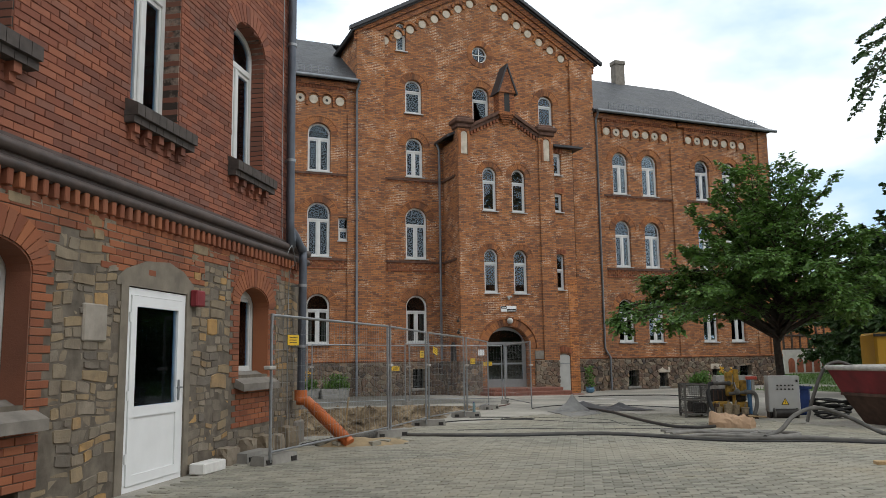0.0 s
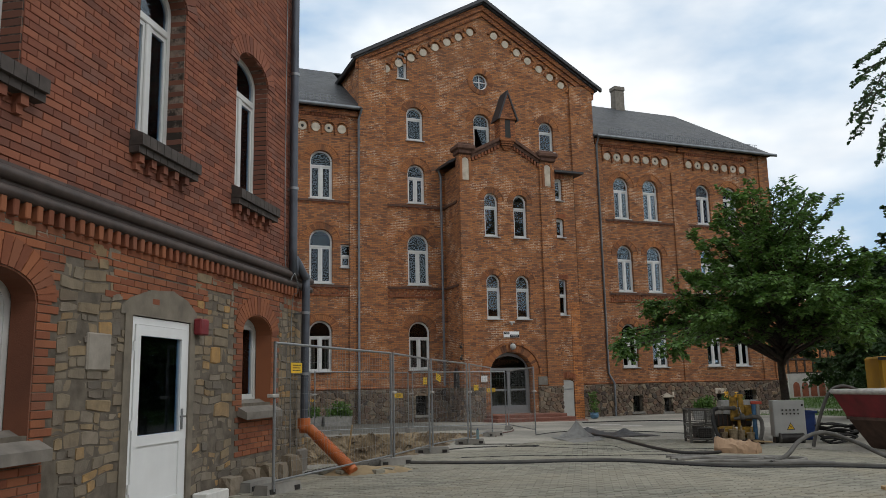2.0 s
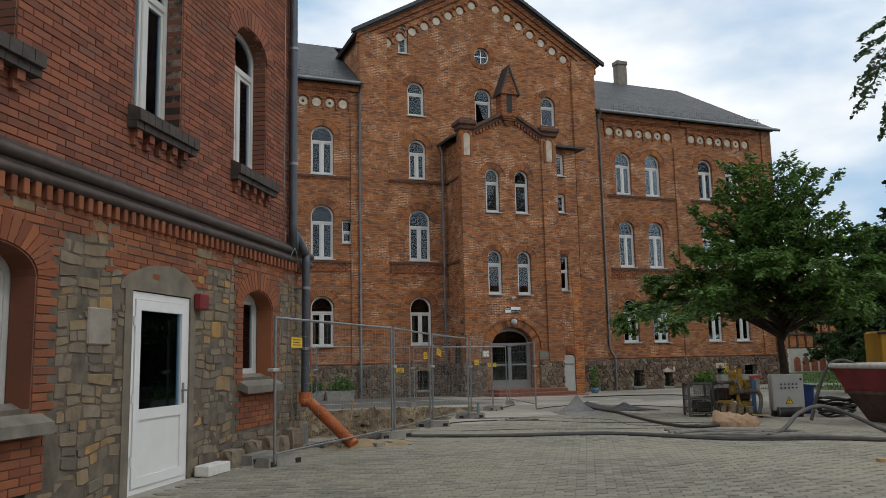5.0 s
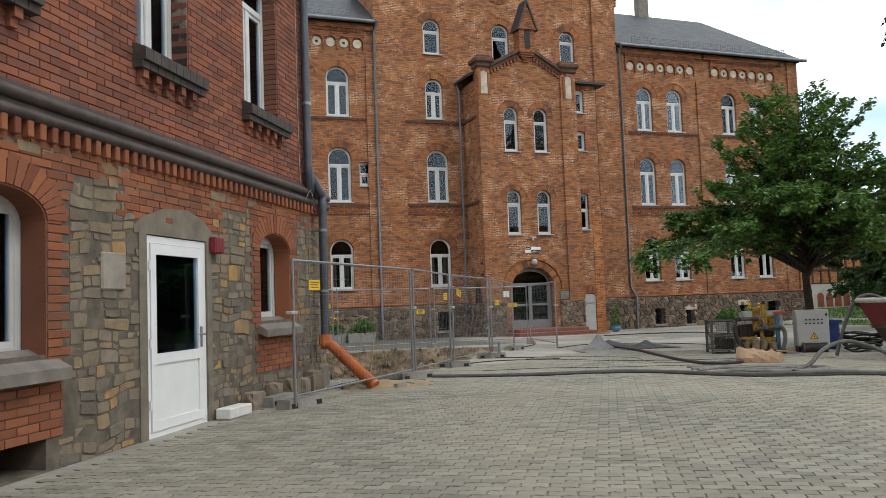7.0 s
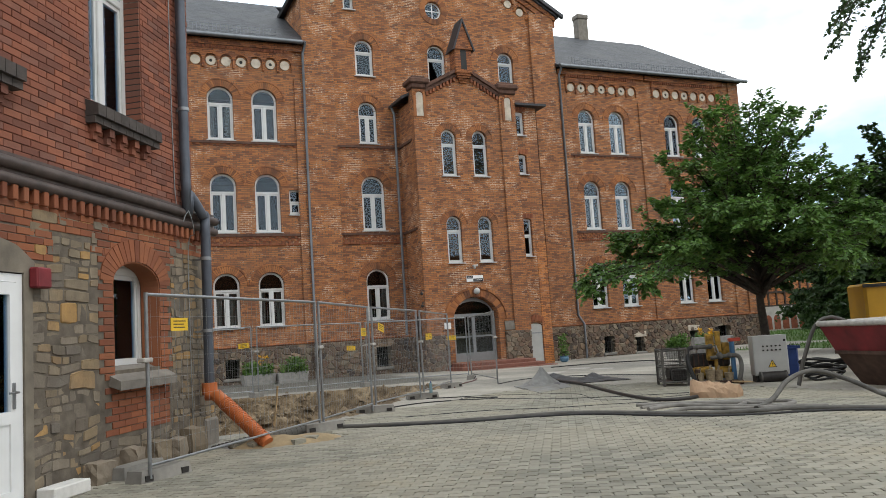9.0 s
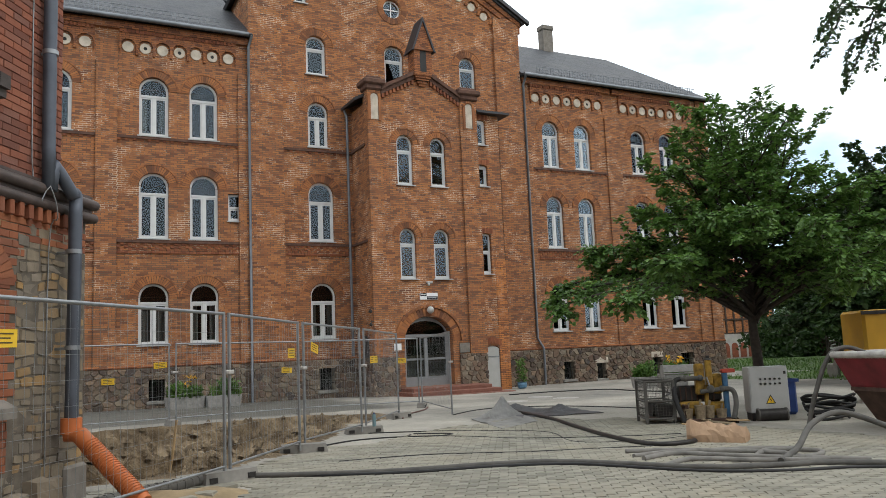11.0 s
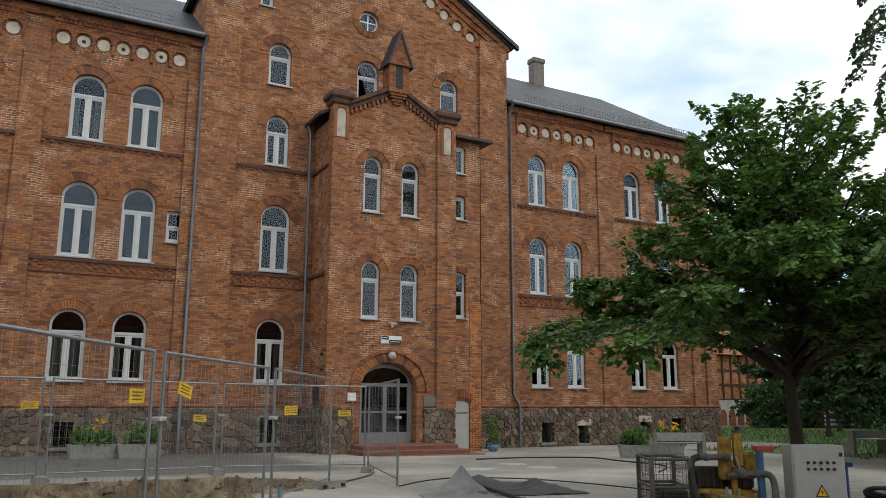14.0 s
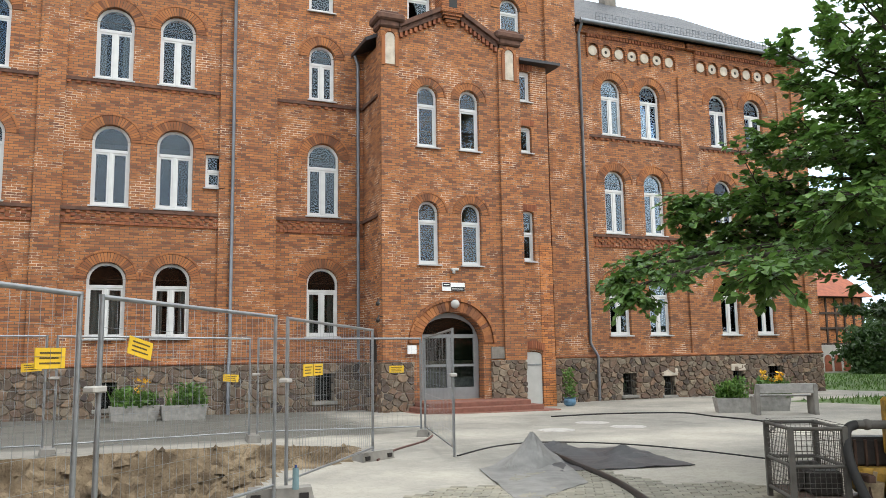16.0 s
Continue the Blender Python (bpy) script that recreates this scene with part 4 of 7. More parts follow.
# raking frieze of the gable
for side in (-1, 1):
    for k in range(8):
        t = (k + 0.55) / 8.6
        c = lerp(10.75 if side < 0 else 21.65, 16.2, t)
        z = lerp(16.05, 19.15, t)
        disc = [(c + 0.19 * math.cos(i * math.pi / 10), z + 0.19 * math.sin(i * math.pi / 10)) for i in range(20)]
        part("roundel", Shape().sheet(disc, [], front(34.52), 0.06), ROUNDEL, house, fix=True)
        s = Shape()
        for i in range(9):
            a0, a1 = math.pi * (i + 0.05) / 9, math.pi * (i + 0.95) / 9
            q = [(c + r * math.cos(a), z + 0.02 + r * math.sin(a)) for r, a in ((0.25, a0), (0.25, a1), (0.36, a1), (0.36, a0))]
            s.add([(x, 34.46, w) for x, w in q] + [(x, 34.57, w) for x, w in q], [(0, 1, 2, 3), (0, 4, 5, 1), (1, 5, 6, 2), (2, 6, 7, 3), (3, 7, 4, 0)])
        tagged(part("frieze_arch", s, PIECE_ARCH, house, fix=True), kind="stuff")
    xa, xb = (9.6, 16.2) if side < 0 else (22.6, 16.2)
    rake = Shape()
    for dz0, dz1, y in ((-0.32, -0.02, 34.4), (-0.6, -0.34, 34.47)):
        rake.add([(xa, y, 16.63 + dz0), (xb, y, 20.33 + dz0), (xb, y, 20.33 + dz1), (xa, y, 16.63 + dz1), (xa, 34.6, 16.63 + dz0), (xb, 34.6, 20.33 + dz0), (xb, 34.6, 20.33 + dz1), (xa, 34.6, 16.63 + dz1)],
                 [(0, 1, 2, 3), (4, 7, 6, 5), (0, 4, 5, 1), (3, 2, 6, 7), (0, 3, 7, 4), (1, 5, 6, 2)])
    part("rake_moulding", rake, BRICK_RED, house, fix=True)


# roofs
def roof_plane(pts, thick=0.12, name="roof"):
    """A slated plane whose own x runs along its eave and y up the slope."""
    o, a, b = Vector(pts[0]), Vector(pts[1]), Vector(pts[-1])
    ex = (a - o).normalized()
    nz = ex.cross(b - o).normalized()
    ey = nz.cross(ex)
    m = Matrix((ex, ey, nz)).transposed().to_4x4()
    m.translation = o
    inv = m.inverted()
    loc = [inv @ Vector(p) for p in pts]
    k = len(loc)
    s = Shape().add([(p.x, p.y, 0) for p in loc] + [(p.x, p.y, -thick) for p in loc], [tuple(range(k)), tuple(range(2 * k - 1, k - 1, -1))] + [(i, k + i, k + (i + 1) % k, (i + 1) % k) for i in range(k)])
    return part(name, s, SLATE, house, m=m, fix=True)


EY, RZ, RY = 34.2, 18.0, 40.0
roof_plane([(-2.1, EY, 14.02), (9.85, EY, 14.02), (9.85, RY, RZ), (0.1, RY, RZ)])
roof_plane([(22.4, EY, 14.02), (34.5, EY, 14.02), (32.3, RY, RZ), (22.4, RY, RZ)])
roof_plane([(34.5, EY, 14.02), (34.5, 45.9, 14.02), (32.3, RY, RZ)])
roof_plane([(-2.1, 45.9, 14.02), (-2.1, EY, 14.02), (0.1, RY, RZ)])
roof_plane([(34.5, 45.9, 14.02), (-2.1, 45.9, 14.02), (0.1, RY, RZ), (32.3, RY, RZ)])
roof_plane([(9.45, 45.9, 16.55), (9.45, 34.3, 16.55), (16.2, 34.3, 20.5), (16.2, 45.9, 20.5)])
roof_plane([(22.8, 34.3, 16.55), (22.8, 45.9, 16.55), (16.2, 45.9, 20.5), (16.2, 34.3, 20.5)])
part("wall", Shape().sheet([(9.8, 13.9), (22.4, 13.9), (22.4, 16.7), (16.2, 20.3), (9.8, 16.7)], [], front(45.4), 0.4), BRICK, house, fix=True)
for x0, x1 in ((-2.2, 9.65), (22.5, 34.6)):
    part("gutter", Shape().tube([(x0, EY - 0.06, 13.98), (x1, EY - 0.06, 13.98)], 0.085, 10), ZINC, house)
    guard = Shape()
    for z in (14.32, 14.46, 14.6):
        guard.tube([(x0 + 1.0, EY + 0.35, z), (x1 - 1.0, EY + 0.35, z)], 0.012, 5)
    for k in range(int((x1 - x0 - 2.0) / 0.16)):
        guard.box(x0 + 1.0 + k * 0.16, x0 + 1.02 + k * 0.16, EY + 0.34, EY + 0.36, 14.2, 14.62)
    part("snow_guard", guard, ZINC, house)
verge = Shape()
for xa, xb in ((9.3, 16.2), (22.95, 16.2)):
    verge.add([(xa, 34.16, 16.42), (xb, 34.16, 20.42), (xb, 34.16, 20.6), (xa, 34.16, 16.6), (xa, 34.34, 16.42), (xb, 34.34, 20.42), (xb, 34.34, 20.6), (xa, 34.34, 16.6)],
              [(0, 1, 2, 3), (4, 7, 6, 5), (0, 4, 5, 1), (3, 2, 6, 7), (0, 3, 7, 4), (1, 5, 6, 2)])
part("verge_board", verge, LEAD, house, fix=True)
chimney = part("chimney", Shape().box(27.75, 28.4, 39.8, 40.3, 16.8, 19.3).box(27.69, 28.46, 39.74, 40.36, 19.15, 19.42, bevel=0.04), STONE_SILL, house, "sooty brick chimney")


# porch tower: pillars, gable cornice and niche
for a, b in ((13.85, 14.6), (18.05, 18.95)):
    cap = Shape().box(a, b, PY - 0.2, PY + 0.5, 11.75, 12.0, bevel=0.05).box(a - 0.1, b + 0.1, PY - 0.3, PY + 0.6, 11.95, 12.2, bevel=0.06).box(a + 0.05, b - 0.05, PY - 0.15, PY + 0.45, 12.18, 12.32, bevel=0.05)
    part("pillar_cap", cap, COURSE, house)
    c = (a + b) / 2
    part("niche_panel", Shape().sheet(arch_loop(c - 0.16, c + 0.16, 10.55, 11.6, 0.15), [], front(PY - 0.12), 0.03), ROUNDEL, house, "pale plaster panel", fix=True)
    s = Shape()
    arch_ring(s, c - 0.17, c + 0.17, 11.62, 0.16, 0.1, front(PY - 0.1), 0.05, count=9)
    s.box(c - 0.28, c - 0.17, PY - 0.15, PY, 10.5, 11.45).box(c + 0.17, c + 0.28, PY - 0.15, PY, 10.5, 11.45)
    part("niche_frame", s, PIECE_ARCH, house, fix=True)
cornice = Shape()
for xa, xb in ((14.5, 16.38), (18.15, 16.38)):
    for dz0, dz1, y, in ((-0.02, 0.14, PY - 0.2), (-0.2, -0.03, PY - 0.1)):
        za, zb = 11.8, 12.8
        cornice.add([(xa, y, za + dz0), (xb, y, zb + dz0), (xb, y, zb + dz1), (xa, y, za + dz1), (xa, PY + 0.1, za + dz0), (xb, PY + 0.1, zb + dz0), (xb, PY + 0.1, zb + dz1), (xa, PY + 0.1, za + dz1)],
                    [(0, 1, 2, 3), (4, 7, 6, 5), (0, 4, 5, 1), (3, 2, 6, 7), (0, 3, 7, 4), (1, 5, 6, 2)])
part("cornice", cornice, COURSE, house, fix=True)
blocks = Shape()
for xa, xb in ((14.62, 15.95), (18.02, 16.8)):
    for k in range(9):
        t = k / 8
        x, z = lerp(xa, xb, t), lerp(11.66, 12.36, t)
        blocks.box(x - 0.045, x + 0.045, PY - 0.1, PY + 0.02, z - 0.16, z)
tagged(part("corbel", blocks, PIECE_ORANGE, house), kind="stuff")
tower = Shape().box(15.98, 16.78, PY - 0.28, PY + 0.3, 12.55, 13.75)
tower.add([(15.88, PY - 0.36, 13.6), (16.88, PY - 0.36, 13.6), (16.38, PY - 0.36, 14.95), (15.88, PY + 0.36, 13.6), (16.88, PY + 0.36, 13.6), (16.38, PY + 0.36, 14.95)], [(0, 1, 2), (3, 5, 4), (0, 3, 4, 1), (1, 4, 5, 2), (2, 5, 3, 0)])
for k, w in enumerate((0.34, 0.28, 0.21, 0.13)):
    tower.box(16.38 - w, 16.38 + w, PY - 0.24 + k * 0.05, PY, 12.55 - (k + 1) * 0.1, 12.56 - k * 0.1)
tower = part("bell_niche", tower, BRICK_RED, house, fix=True)
# nothing is cut here: a thin black sheet paints the niche's shaded depth
part("niche_opening", Shape().sheet(arch_loop(16.24, 16.52, 12.7, 13.65, 0.14), [], front(PY - 0.285), 0.004), BLACK, tower, fix=True)
roofs = Shape()
for xa, sgn in ((15.84, 1), (16.92, -1)):
    roofs.add([(xa, PY - 0.42, 13.55), (16.38, PY - 0.42, 15.02), (16.38, PY + 0.42, 15.02), (xa, PY + 0.42, 13.55), (xa + 0.08 * sgn, PY - 0.42, 13.55), (16.38, PY - 0.42, 14.84), (16.38, PY + 0.42, 14.84), (xa + 0.08 * sgn, PY + 0.42, 13.55)],
              [(0, 1, 2, 3), (4, 7, 6, 5), (0, 4, 5, 1), (1, 5, 6, 2), (2, 6, 7, 3), (3, 7, 4, 0)])
part("niche_roof", roofs, LEAD, tower, fix=True)
# roof over the porch tower, side eave and the flat roof of the bay
porch_roof = Shape()
porch_roof.add([(13.55, PY + 0.3, 11.38), (13.55, 34.58, 11.38), (16.38, 34.58, 12.75), (16.38, PY + 0.3, 12.75), (13.55, PY + 0.3, 11.5), (13.55, 34.58, 11.5), (16.38, 34.58, 12.88), (16.38, PY + 0.3, 12.88)],
               [(0, 3, 2, 1), (4, 5, 6, 7), (0, 4, 7, 3), (0, 1, 5, 4), (1, 2, 6, 5)])
porch_roof.add([(18.9, PY + 0.3, 11.6), (18.9, 34.58, 11.6), (16.38, 34.58, 12.75), (16.38, PY + 0.3, 12.75), (18.9, PY + 0.3, 11.7), (18.9, 34.58, 11.7), (16.38, 34.58, 12.88), (16.38, PY + 0.3, 12.88)],
               [(0, 1, 2, 3), (4, 7, 6, 5), (0, 3, 7, 4), (0, 4, 5, 1), (1, 5, 6, 2)])
porch_roof.box(18.89, 20.5, AX - 0.35, 34.58, 11.3, 11.4)
part("porch_roof", porch_roof, LEAD, house, fix=True)

# downpipes
for pts in ([(9.78, 34.14, 13.95), (9.7, 34.4, 13.55), (9.7, 34.42, 1.5), (9.66, 34.28, 1.2), (9.66, 34.28, -0.4)],
            [(22.6, 34.14, 13.95), (22.62, 34.46, 13.55), (22.62, 34.46, 1.7), (22.85, 34.36, 1.25), (22.85, 34.36, -0.42)],
            [(13.62, 34.38, 11.4), (13.74, 34.4, 11.1), (13.74, 34.4, -0.3)]):
    part("downpipe", Shape().tube(pts, 0.055, 10), ZINC, house)

# entrance
door = part("entrance_door", Shape().sheet(arch_loop(15.24, 17.34, -0.02, 2.7, 0.97), [arch_loop(15.4, 17.18, 2.02, 2.55, 0.5), rect(15.42, 16.22, 0.35, 1.0), rect(15.42, 16.22, 1.08, 1.9), rect(16.36, 17.16, 0.35, 1.0), rect(16.36, 17.16, 1.08, 1.9), ], front(33.0), 0.08), GREY_ALU, house, "grey metal double door with glass panels", fix=True)
for a, b, c, d in ((15.4, 16.24, 0.33, 1.02), (15.4, 16.24, 1.06, 1.92), (16.34, 17.18, 0.33, 1.02), (16.34, 17.18, 1.06, 1.92)):
    part("pane", Shape().box(a, b, 33.035, 33.043, c, d), GLASS, door).visible_shadow = False
part("pane", Shape().sheet(arch_loop(15.38, 17.2, 2.0, 2.57, 0.52), [], front(33.035), 0.008), GLASS, door, fix=True).visible_shadow = False
part("handle", Shape().tube([(16.18, 32.94, 0.95), (16.18, 32.94, 1.25)], 0.02, 8), GALV, door)
# added back and floor of the hall, darkness painted in by the near-black colour
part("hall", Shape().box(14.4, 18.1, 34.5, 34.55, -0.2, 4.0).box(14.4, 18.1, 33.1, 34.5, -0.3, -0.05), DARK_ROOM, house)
steps = thing("entrance_steps", "red brown clinker steps before the entrance", "steps", kind="structure")
for k, (x0, x1, y0) in enumerate(((14.55, 19.0, 30.75), (14.75, 18.6, 31.1), (14.95, 18.35, 31.45))):
    part("step", Shape().box(x0, x1, y0, PY - 0.08, -0.6, -0.3 + 0.14 * k, bevel=0.02), STEP_TILE, steps)
# small white door of the bay
wd = part("service_door", Shape().sheet(arch_loop(18.93, 19.61, -0.27, 1.43, 0.13), [], front(AX + 0.04), 0.05), BOX_GREY, house, "low light grey metal door", fix=True)
part("hinge", Shape().box(18.93, 19.58, AX + 0.025, AX + 0.04, 0.98, 1.03).tube([(19.0, AX + 0.01, 0.5), (19.0, AX + 0.01, 0.62)], 0.012, 6), GALV, wd)
# low arched niche on the porch's side, its shaded depth a flat dark sheet
niche = part("side_niche", Shape().sheet(arch_loop(33.2, 33.85, -0.4, 2.05, 0.32), [], lambda a, d, z: (13.955 - d, a, z), 0.006), MACHINE_DARK, house, "flat dark sheet painting the shaded arched side entrance", fix=True)
s = Shape()
arch_ring(s, 33.18, 33.87, 2.07, 0.34, 0.2, lambda a, d, z: (13.96 + d, a, z), 0.03, count=13)
tagged(part("arch", s, PIECE_ARCH, house, fix=True), kind="stuff")
# cellar windows
for i, (a, b, c, d) in enumerate(CELLAR):
    w = part("cellar_window", Shape().box(a, b, FY + 0.2, FY + 0.22, c, d), GLASS, house)
    bars = Shape()
    for k in range(1, 6):
        x = lerp(a, b, k / 6)
        bars.tube([(x, FY - 0.02, c), (x, FY - 0.02, d)], 0.01, 5)
    for k in (0.33, 0.66):
        bars.tube([(a, FY - 0.02, lerp(c, d, k)), (b, FY - 0.02, lerp(c, d, k))], 0.01, 5)
    part("grille", bars, MACHINE_DARK, w)
    y = (CY if i == 6 else FY) - 0.16
    part("cellar_sill", Shape().box(a - 0.08, b + 0.08, y, y + 0.3, c - 0.12, c, bevel=0.02), CONCRETE, w)
    if i in (1, 2):
        part("cellar_lintel", Shape().box(a - 0.12, b + 0.12, y + 0.02, y + 0.3, d, d + 0.28, bevel=0.02), ROUNDEL, w)

# ---- the near brick and rubble house ----
near_house = thing("side_building", "two storey house with dark red brick over rubble stone", "house")
L0 = pose(0.29, 9.89, 0, 0, 0, 58.0)     # x along the wall, -y out into the yard


def lp(a, d, z):
    return (a, d, z)


UP, LO = 3.1, -0.6
l_up = [(-0.72, 0.3, 4.2, 6.32, 0.3), (1.83, 2.93, 4.2, 6.32, 0.3), (-3.65, -2.58, 4.2, 6.32, 0.3), (-6.5, -5.4, 4.2, 6.32, 0.3)]
l_low = [(2.18, 3.24, 1.15, 2.42, 0.26), (-3.24, -2.16, 1.0, 2.42, 0.26)]
l_door = (-0.64, 0.64, -0.02, 2.16)
l_cellar = (-3.3, -2.17, 0.02, 0.33)
CORNER, HIGH_CORNER = 4.78, 4.28     # ends of the lower and the upper wall


def left_part(name, shape, mat, label="", fix=False, parent=None, m=None):
    return part(name, shape, mat, parent or near_house, label, (L0 if parent is None else None) if m is None else m, fix)


upper = left_part("wall", Shape().sheet(rect(-10, HIGH_CORNER, UP, 9.6), loops_of(l_up), lp, 0.5), BRICK_LEFT, fix=True)
lower = left_part("wall", Shape().sheet(rect(-10, CORNER, LO, UP), loops_of(l_low) + [rect(*l_door), rect(*l_cellar)], lambda a, d, z: (a, d - 0.012, z), 0.55), MORTAR, fix=True)
left_part("wall", Shape().box(CORNER - 0.5, CORNER, 0.538, 12, LO, UP), BRICK_LEFT)
left_part("wall", Shape().box(HIGH_CORNER - 0.5, HIGH_CORNER, 0.5, 12, UP, 9.6), BRICK_LEFT)
left_part("ledge", Shape().box(HIGH_CORNER + 0.002, CORNER + 0.05, 0.032, 12, UP + 0.004, 3.2, bevel=0.03), STONE_SILL, "stone ledge over the lower wall")
left_part("wall", Shape().box(-10, HIGH_CORNER, 12, 12.4, LO, 9.6).box(-10, -9.6, 0.5, 12, LO, 9.6), BRICK_LEFT)
# added inner walls and floors, coloured near-black in place of unlit rooms
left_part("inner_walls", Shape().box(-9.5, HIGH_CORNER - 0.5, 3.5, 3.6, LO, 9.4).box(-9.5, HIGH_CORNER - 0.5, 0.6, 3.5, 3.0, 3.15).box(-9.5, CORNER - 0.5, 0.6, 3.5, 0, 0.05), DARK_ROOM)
left_part("roof", Shape().add([(-10.4, -0.5, 9.5), (CORNER + 0.4, -0.5, 9.5), (CORNER + 0.4, 6.2, 13), (-10.4, 6.2, 13), (-10.4, 12.8, 9.5), (CORNER + 0.4, 12.8, 9.5)], [(0, 1, 2, 3), (3, 2, 5, 4), (0, 3, 4), (1, 5, 2), (0, 4, 5, 1)]), SLATE, fix=True)

# bricks of the upper wall, laid course by course
RH, BW = 0.0772, 0.262
free = [(a - 0.02, b + 0.02, z0, z1, r) for a, b, z0, z1, r in l_up]


def cut_at(z, opens):
    """The stretches of a course that the openings take."""
    out = []
    for a, b, z0, z1, r in opens:
        if z0 < z < z1:
            c, h = (a + b) / 2, (b - a) / 2
            if z > z1 - r:
                h *= math.sqrt(max(0, 1 - ((z - z1 + r) / r) ** 2))
            out.append((c - h, c + h))
    return sorted(out)


def brick_shape(a0, a1, z, h, proud, rng):
    g = 0.0042
    tilt = rng.uniform(-0.004, 0.004)
    b = 0.0045
    x0, x1, z0, z1 = a0 + g, a1 - g, z + g, z + h - g
    back = [(x0, 0.03, z0), (x1, 0.03, z0), (x1, 0.03, z1), (x0, 0.03, z1)]
    mid = [(x0, -proud + b, z0), (x1, -proud + b + tilt, z0), (x1, -proud + b + tilt, z1), (x0, -proud + b, z1)]
    top = [(x0 + b, -proud, z0 + b), (x1 - b, -proud + tilt, z0 + b), (x1 - b, -proud + tilt, z1 - b), (x0 + b, -proud, z1 - b)]
    fs = [(i, (i + 1) % 4, 4 + (i + 1) % 4, 4 + i) for i in range(4)] + [(4 + i, 4 + (i + 1) % 4, 8 + (i + 1) % 4, 8 + i) for i in range(4)] + [(8, 9, 10, 11)]
    return back + mid + top, fs


def lay(s0, s1, z0, z1, opens, parent, mat, keep, seed, zone=None):
    rng = random.Random(seed)
    rest, made, row = Shape(), 0, 0
    z = z0
    while z + RH <= z1 + 0.001:
        cuts = cut_at(z + RH / 2, opens)
        edges, a = [], s0
        for c0, c1 in cuts:
            edges.append((a, c0))
            a = c1
        edges.append((a, s1))
        for e0, e1 in edges:
            if e1 - e0 < 0.03:
                continue
            x = math.floor(e0 / BW) * BW + (BW / 2 if row % 2 else 0) - BW
            while x < e1:
                b0, b1 = max(x, e0), min(x + BW, e1)
                x += BW
                if b1 - b0 < 0.035:
                    continue
                vs, fs = brick_shape(b0, b1, z, RH, 0.012 + rng.uniform(-0.003, 0.004), rng)
                if made < keep and (zone is None or zone[0] < b0 < zone[1] and zone[2] < z < zone[3]):
                    part("brick", Shape().add(vs, fs), mat, parent)
                    made += 1
                else:
                    rest.add(vs, fs)
        z += RH
        row += 1
    tagged(part("brickwork", rest, mat, parent), kind="stuff")


lay(-7.0, HIGH_CORNER, 3.26, 9.4, free, upper, PIECE_RED, 250, 21, (-0.5, 4.7, 3.26, 4.4))

# rubble of the lower wall
jambs = [(o[0] - 0.3, o[1] + 0.3, o[2] - 0.75, o[3] + 0.3) for o in l_low]
taken = jambs + [(l_door[0] - 0.12, l_door[1] + 0.1, -0.3, 3.0), (-3.6, -2.1, -0.1, 0.6)]
stones("rubble", -5.5, CORNER - 0.02, -0.25, 2.82, 0, taken, 31, lower, RUBBLE, place=lp, proud=0.022, keep=280, joint=0.009, near=1.0, courses=(0.24, 0.46), round_off=(0.04, 0.12), face=0.92)
left_part("render_patch", Shape().sheet([(-0.86, 2.16), (0.8, 2.16), (0.8, 2.28), (0.55, 2.42), (0.2, 2.5), (-0.3, 2.46), (-0.7, 2.34), (-0.86, 2.24)], [], lambda a, d, z: (a, d - 0.026, z), 0.05), RENDERED, "cement render round the door head", fix=True)
left_part("render_patch", Shape().sheet(rect(-0.78, -0.64, -0.1, 2.18), [], lambda a, d, z: (a, d - 0.03, z), 0.08), RENDERED, fix=True)
left_part("render_patch", Shape().sheet(rect(0.64, 0.76, -0.1, 2.18), [], lambda a, d, z: (a, d - 0.03, z), 0.08), RENDERED, fix=True)
# brick jambs, arches and relieving brickwork on the lower wall
for a, b, z0, z1, r in l_low:
    s, rng = Shape(), random.Random(int(a * 10))
    z = z0 - 0.72
    k = 0
    while z < z1 + 0.06:
        wide = 0.3 if k % 2 else 0.2
        spans = [(a - wide, a - 0.004), (b + 0.004, b + wide)]
        if z < z0 - 0.12:
            spans = [(x, min(x + BW, b + 0.2)) for x in np.arange(a - 0.2 + (BW / 2 if k % 2 else 0), b + 0.2, BW)]
        for p, q in spans:
            vs, fs = brick_shape(p, q, z, RH, 0.023 + rng.uniform(-0.003, 0.004), rng)
            left_part("brick", Shape().add(vs, fs), PIECE_ORANGE)
        z += RH
        k += 1
    arch_ring(lambda q: left_part("arch_brick", q, PIECE_ORANGE, fix=True), a - 0.0, b + 0.0, z1 + 0.005, r, 0.26, lp, 0.03, count=19, gap=0.07)
    left_part("reveal", Shape().sheet(arch_loop(a, b, z0 - 0.1, z1, r), [arch_loop(a + 0.012, b - 0.012, z0 - 0.05, z1 - 0.012, r - 0.006)], lambda p, d, z: (p, d - 0.016, z), 0.24), PIECE_ORANGE, fix=True)
    left_part("sill", Shape().add([(a - 0.12, -0.16, z0 - 0.22), (b + 0.14, -0.16, z0 - 0.22), (b + 0.14, 0.16, z0 - 0.1), (a - 0.12, 0.16, z0 - 0.1), (a - 0.12, -0.16, z0 - 0.12), (b + 0.14, -0.16, z0 - 0.12), (b + 0.14, 0.16, z0 + 0.05), (a - 0.12, 0.16, z0 + 0.05)],
                                    [(3, 2, 1, 0), (4, 5, 6, 7), (0, 1, 5, 4), (1, 2, 6, 5), (2, 3, 7, 6), (3, 0, 4, 7)]), STONE_SILL, "sloping grey stone sill")
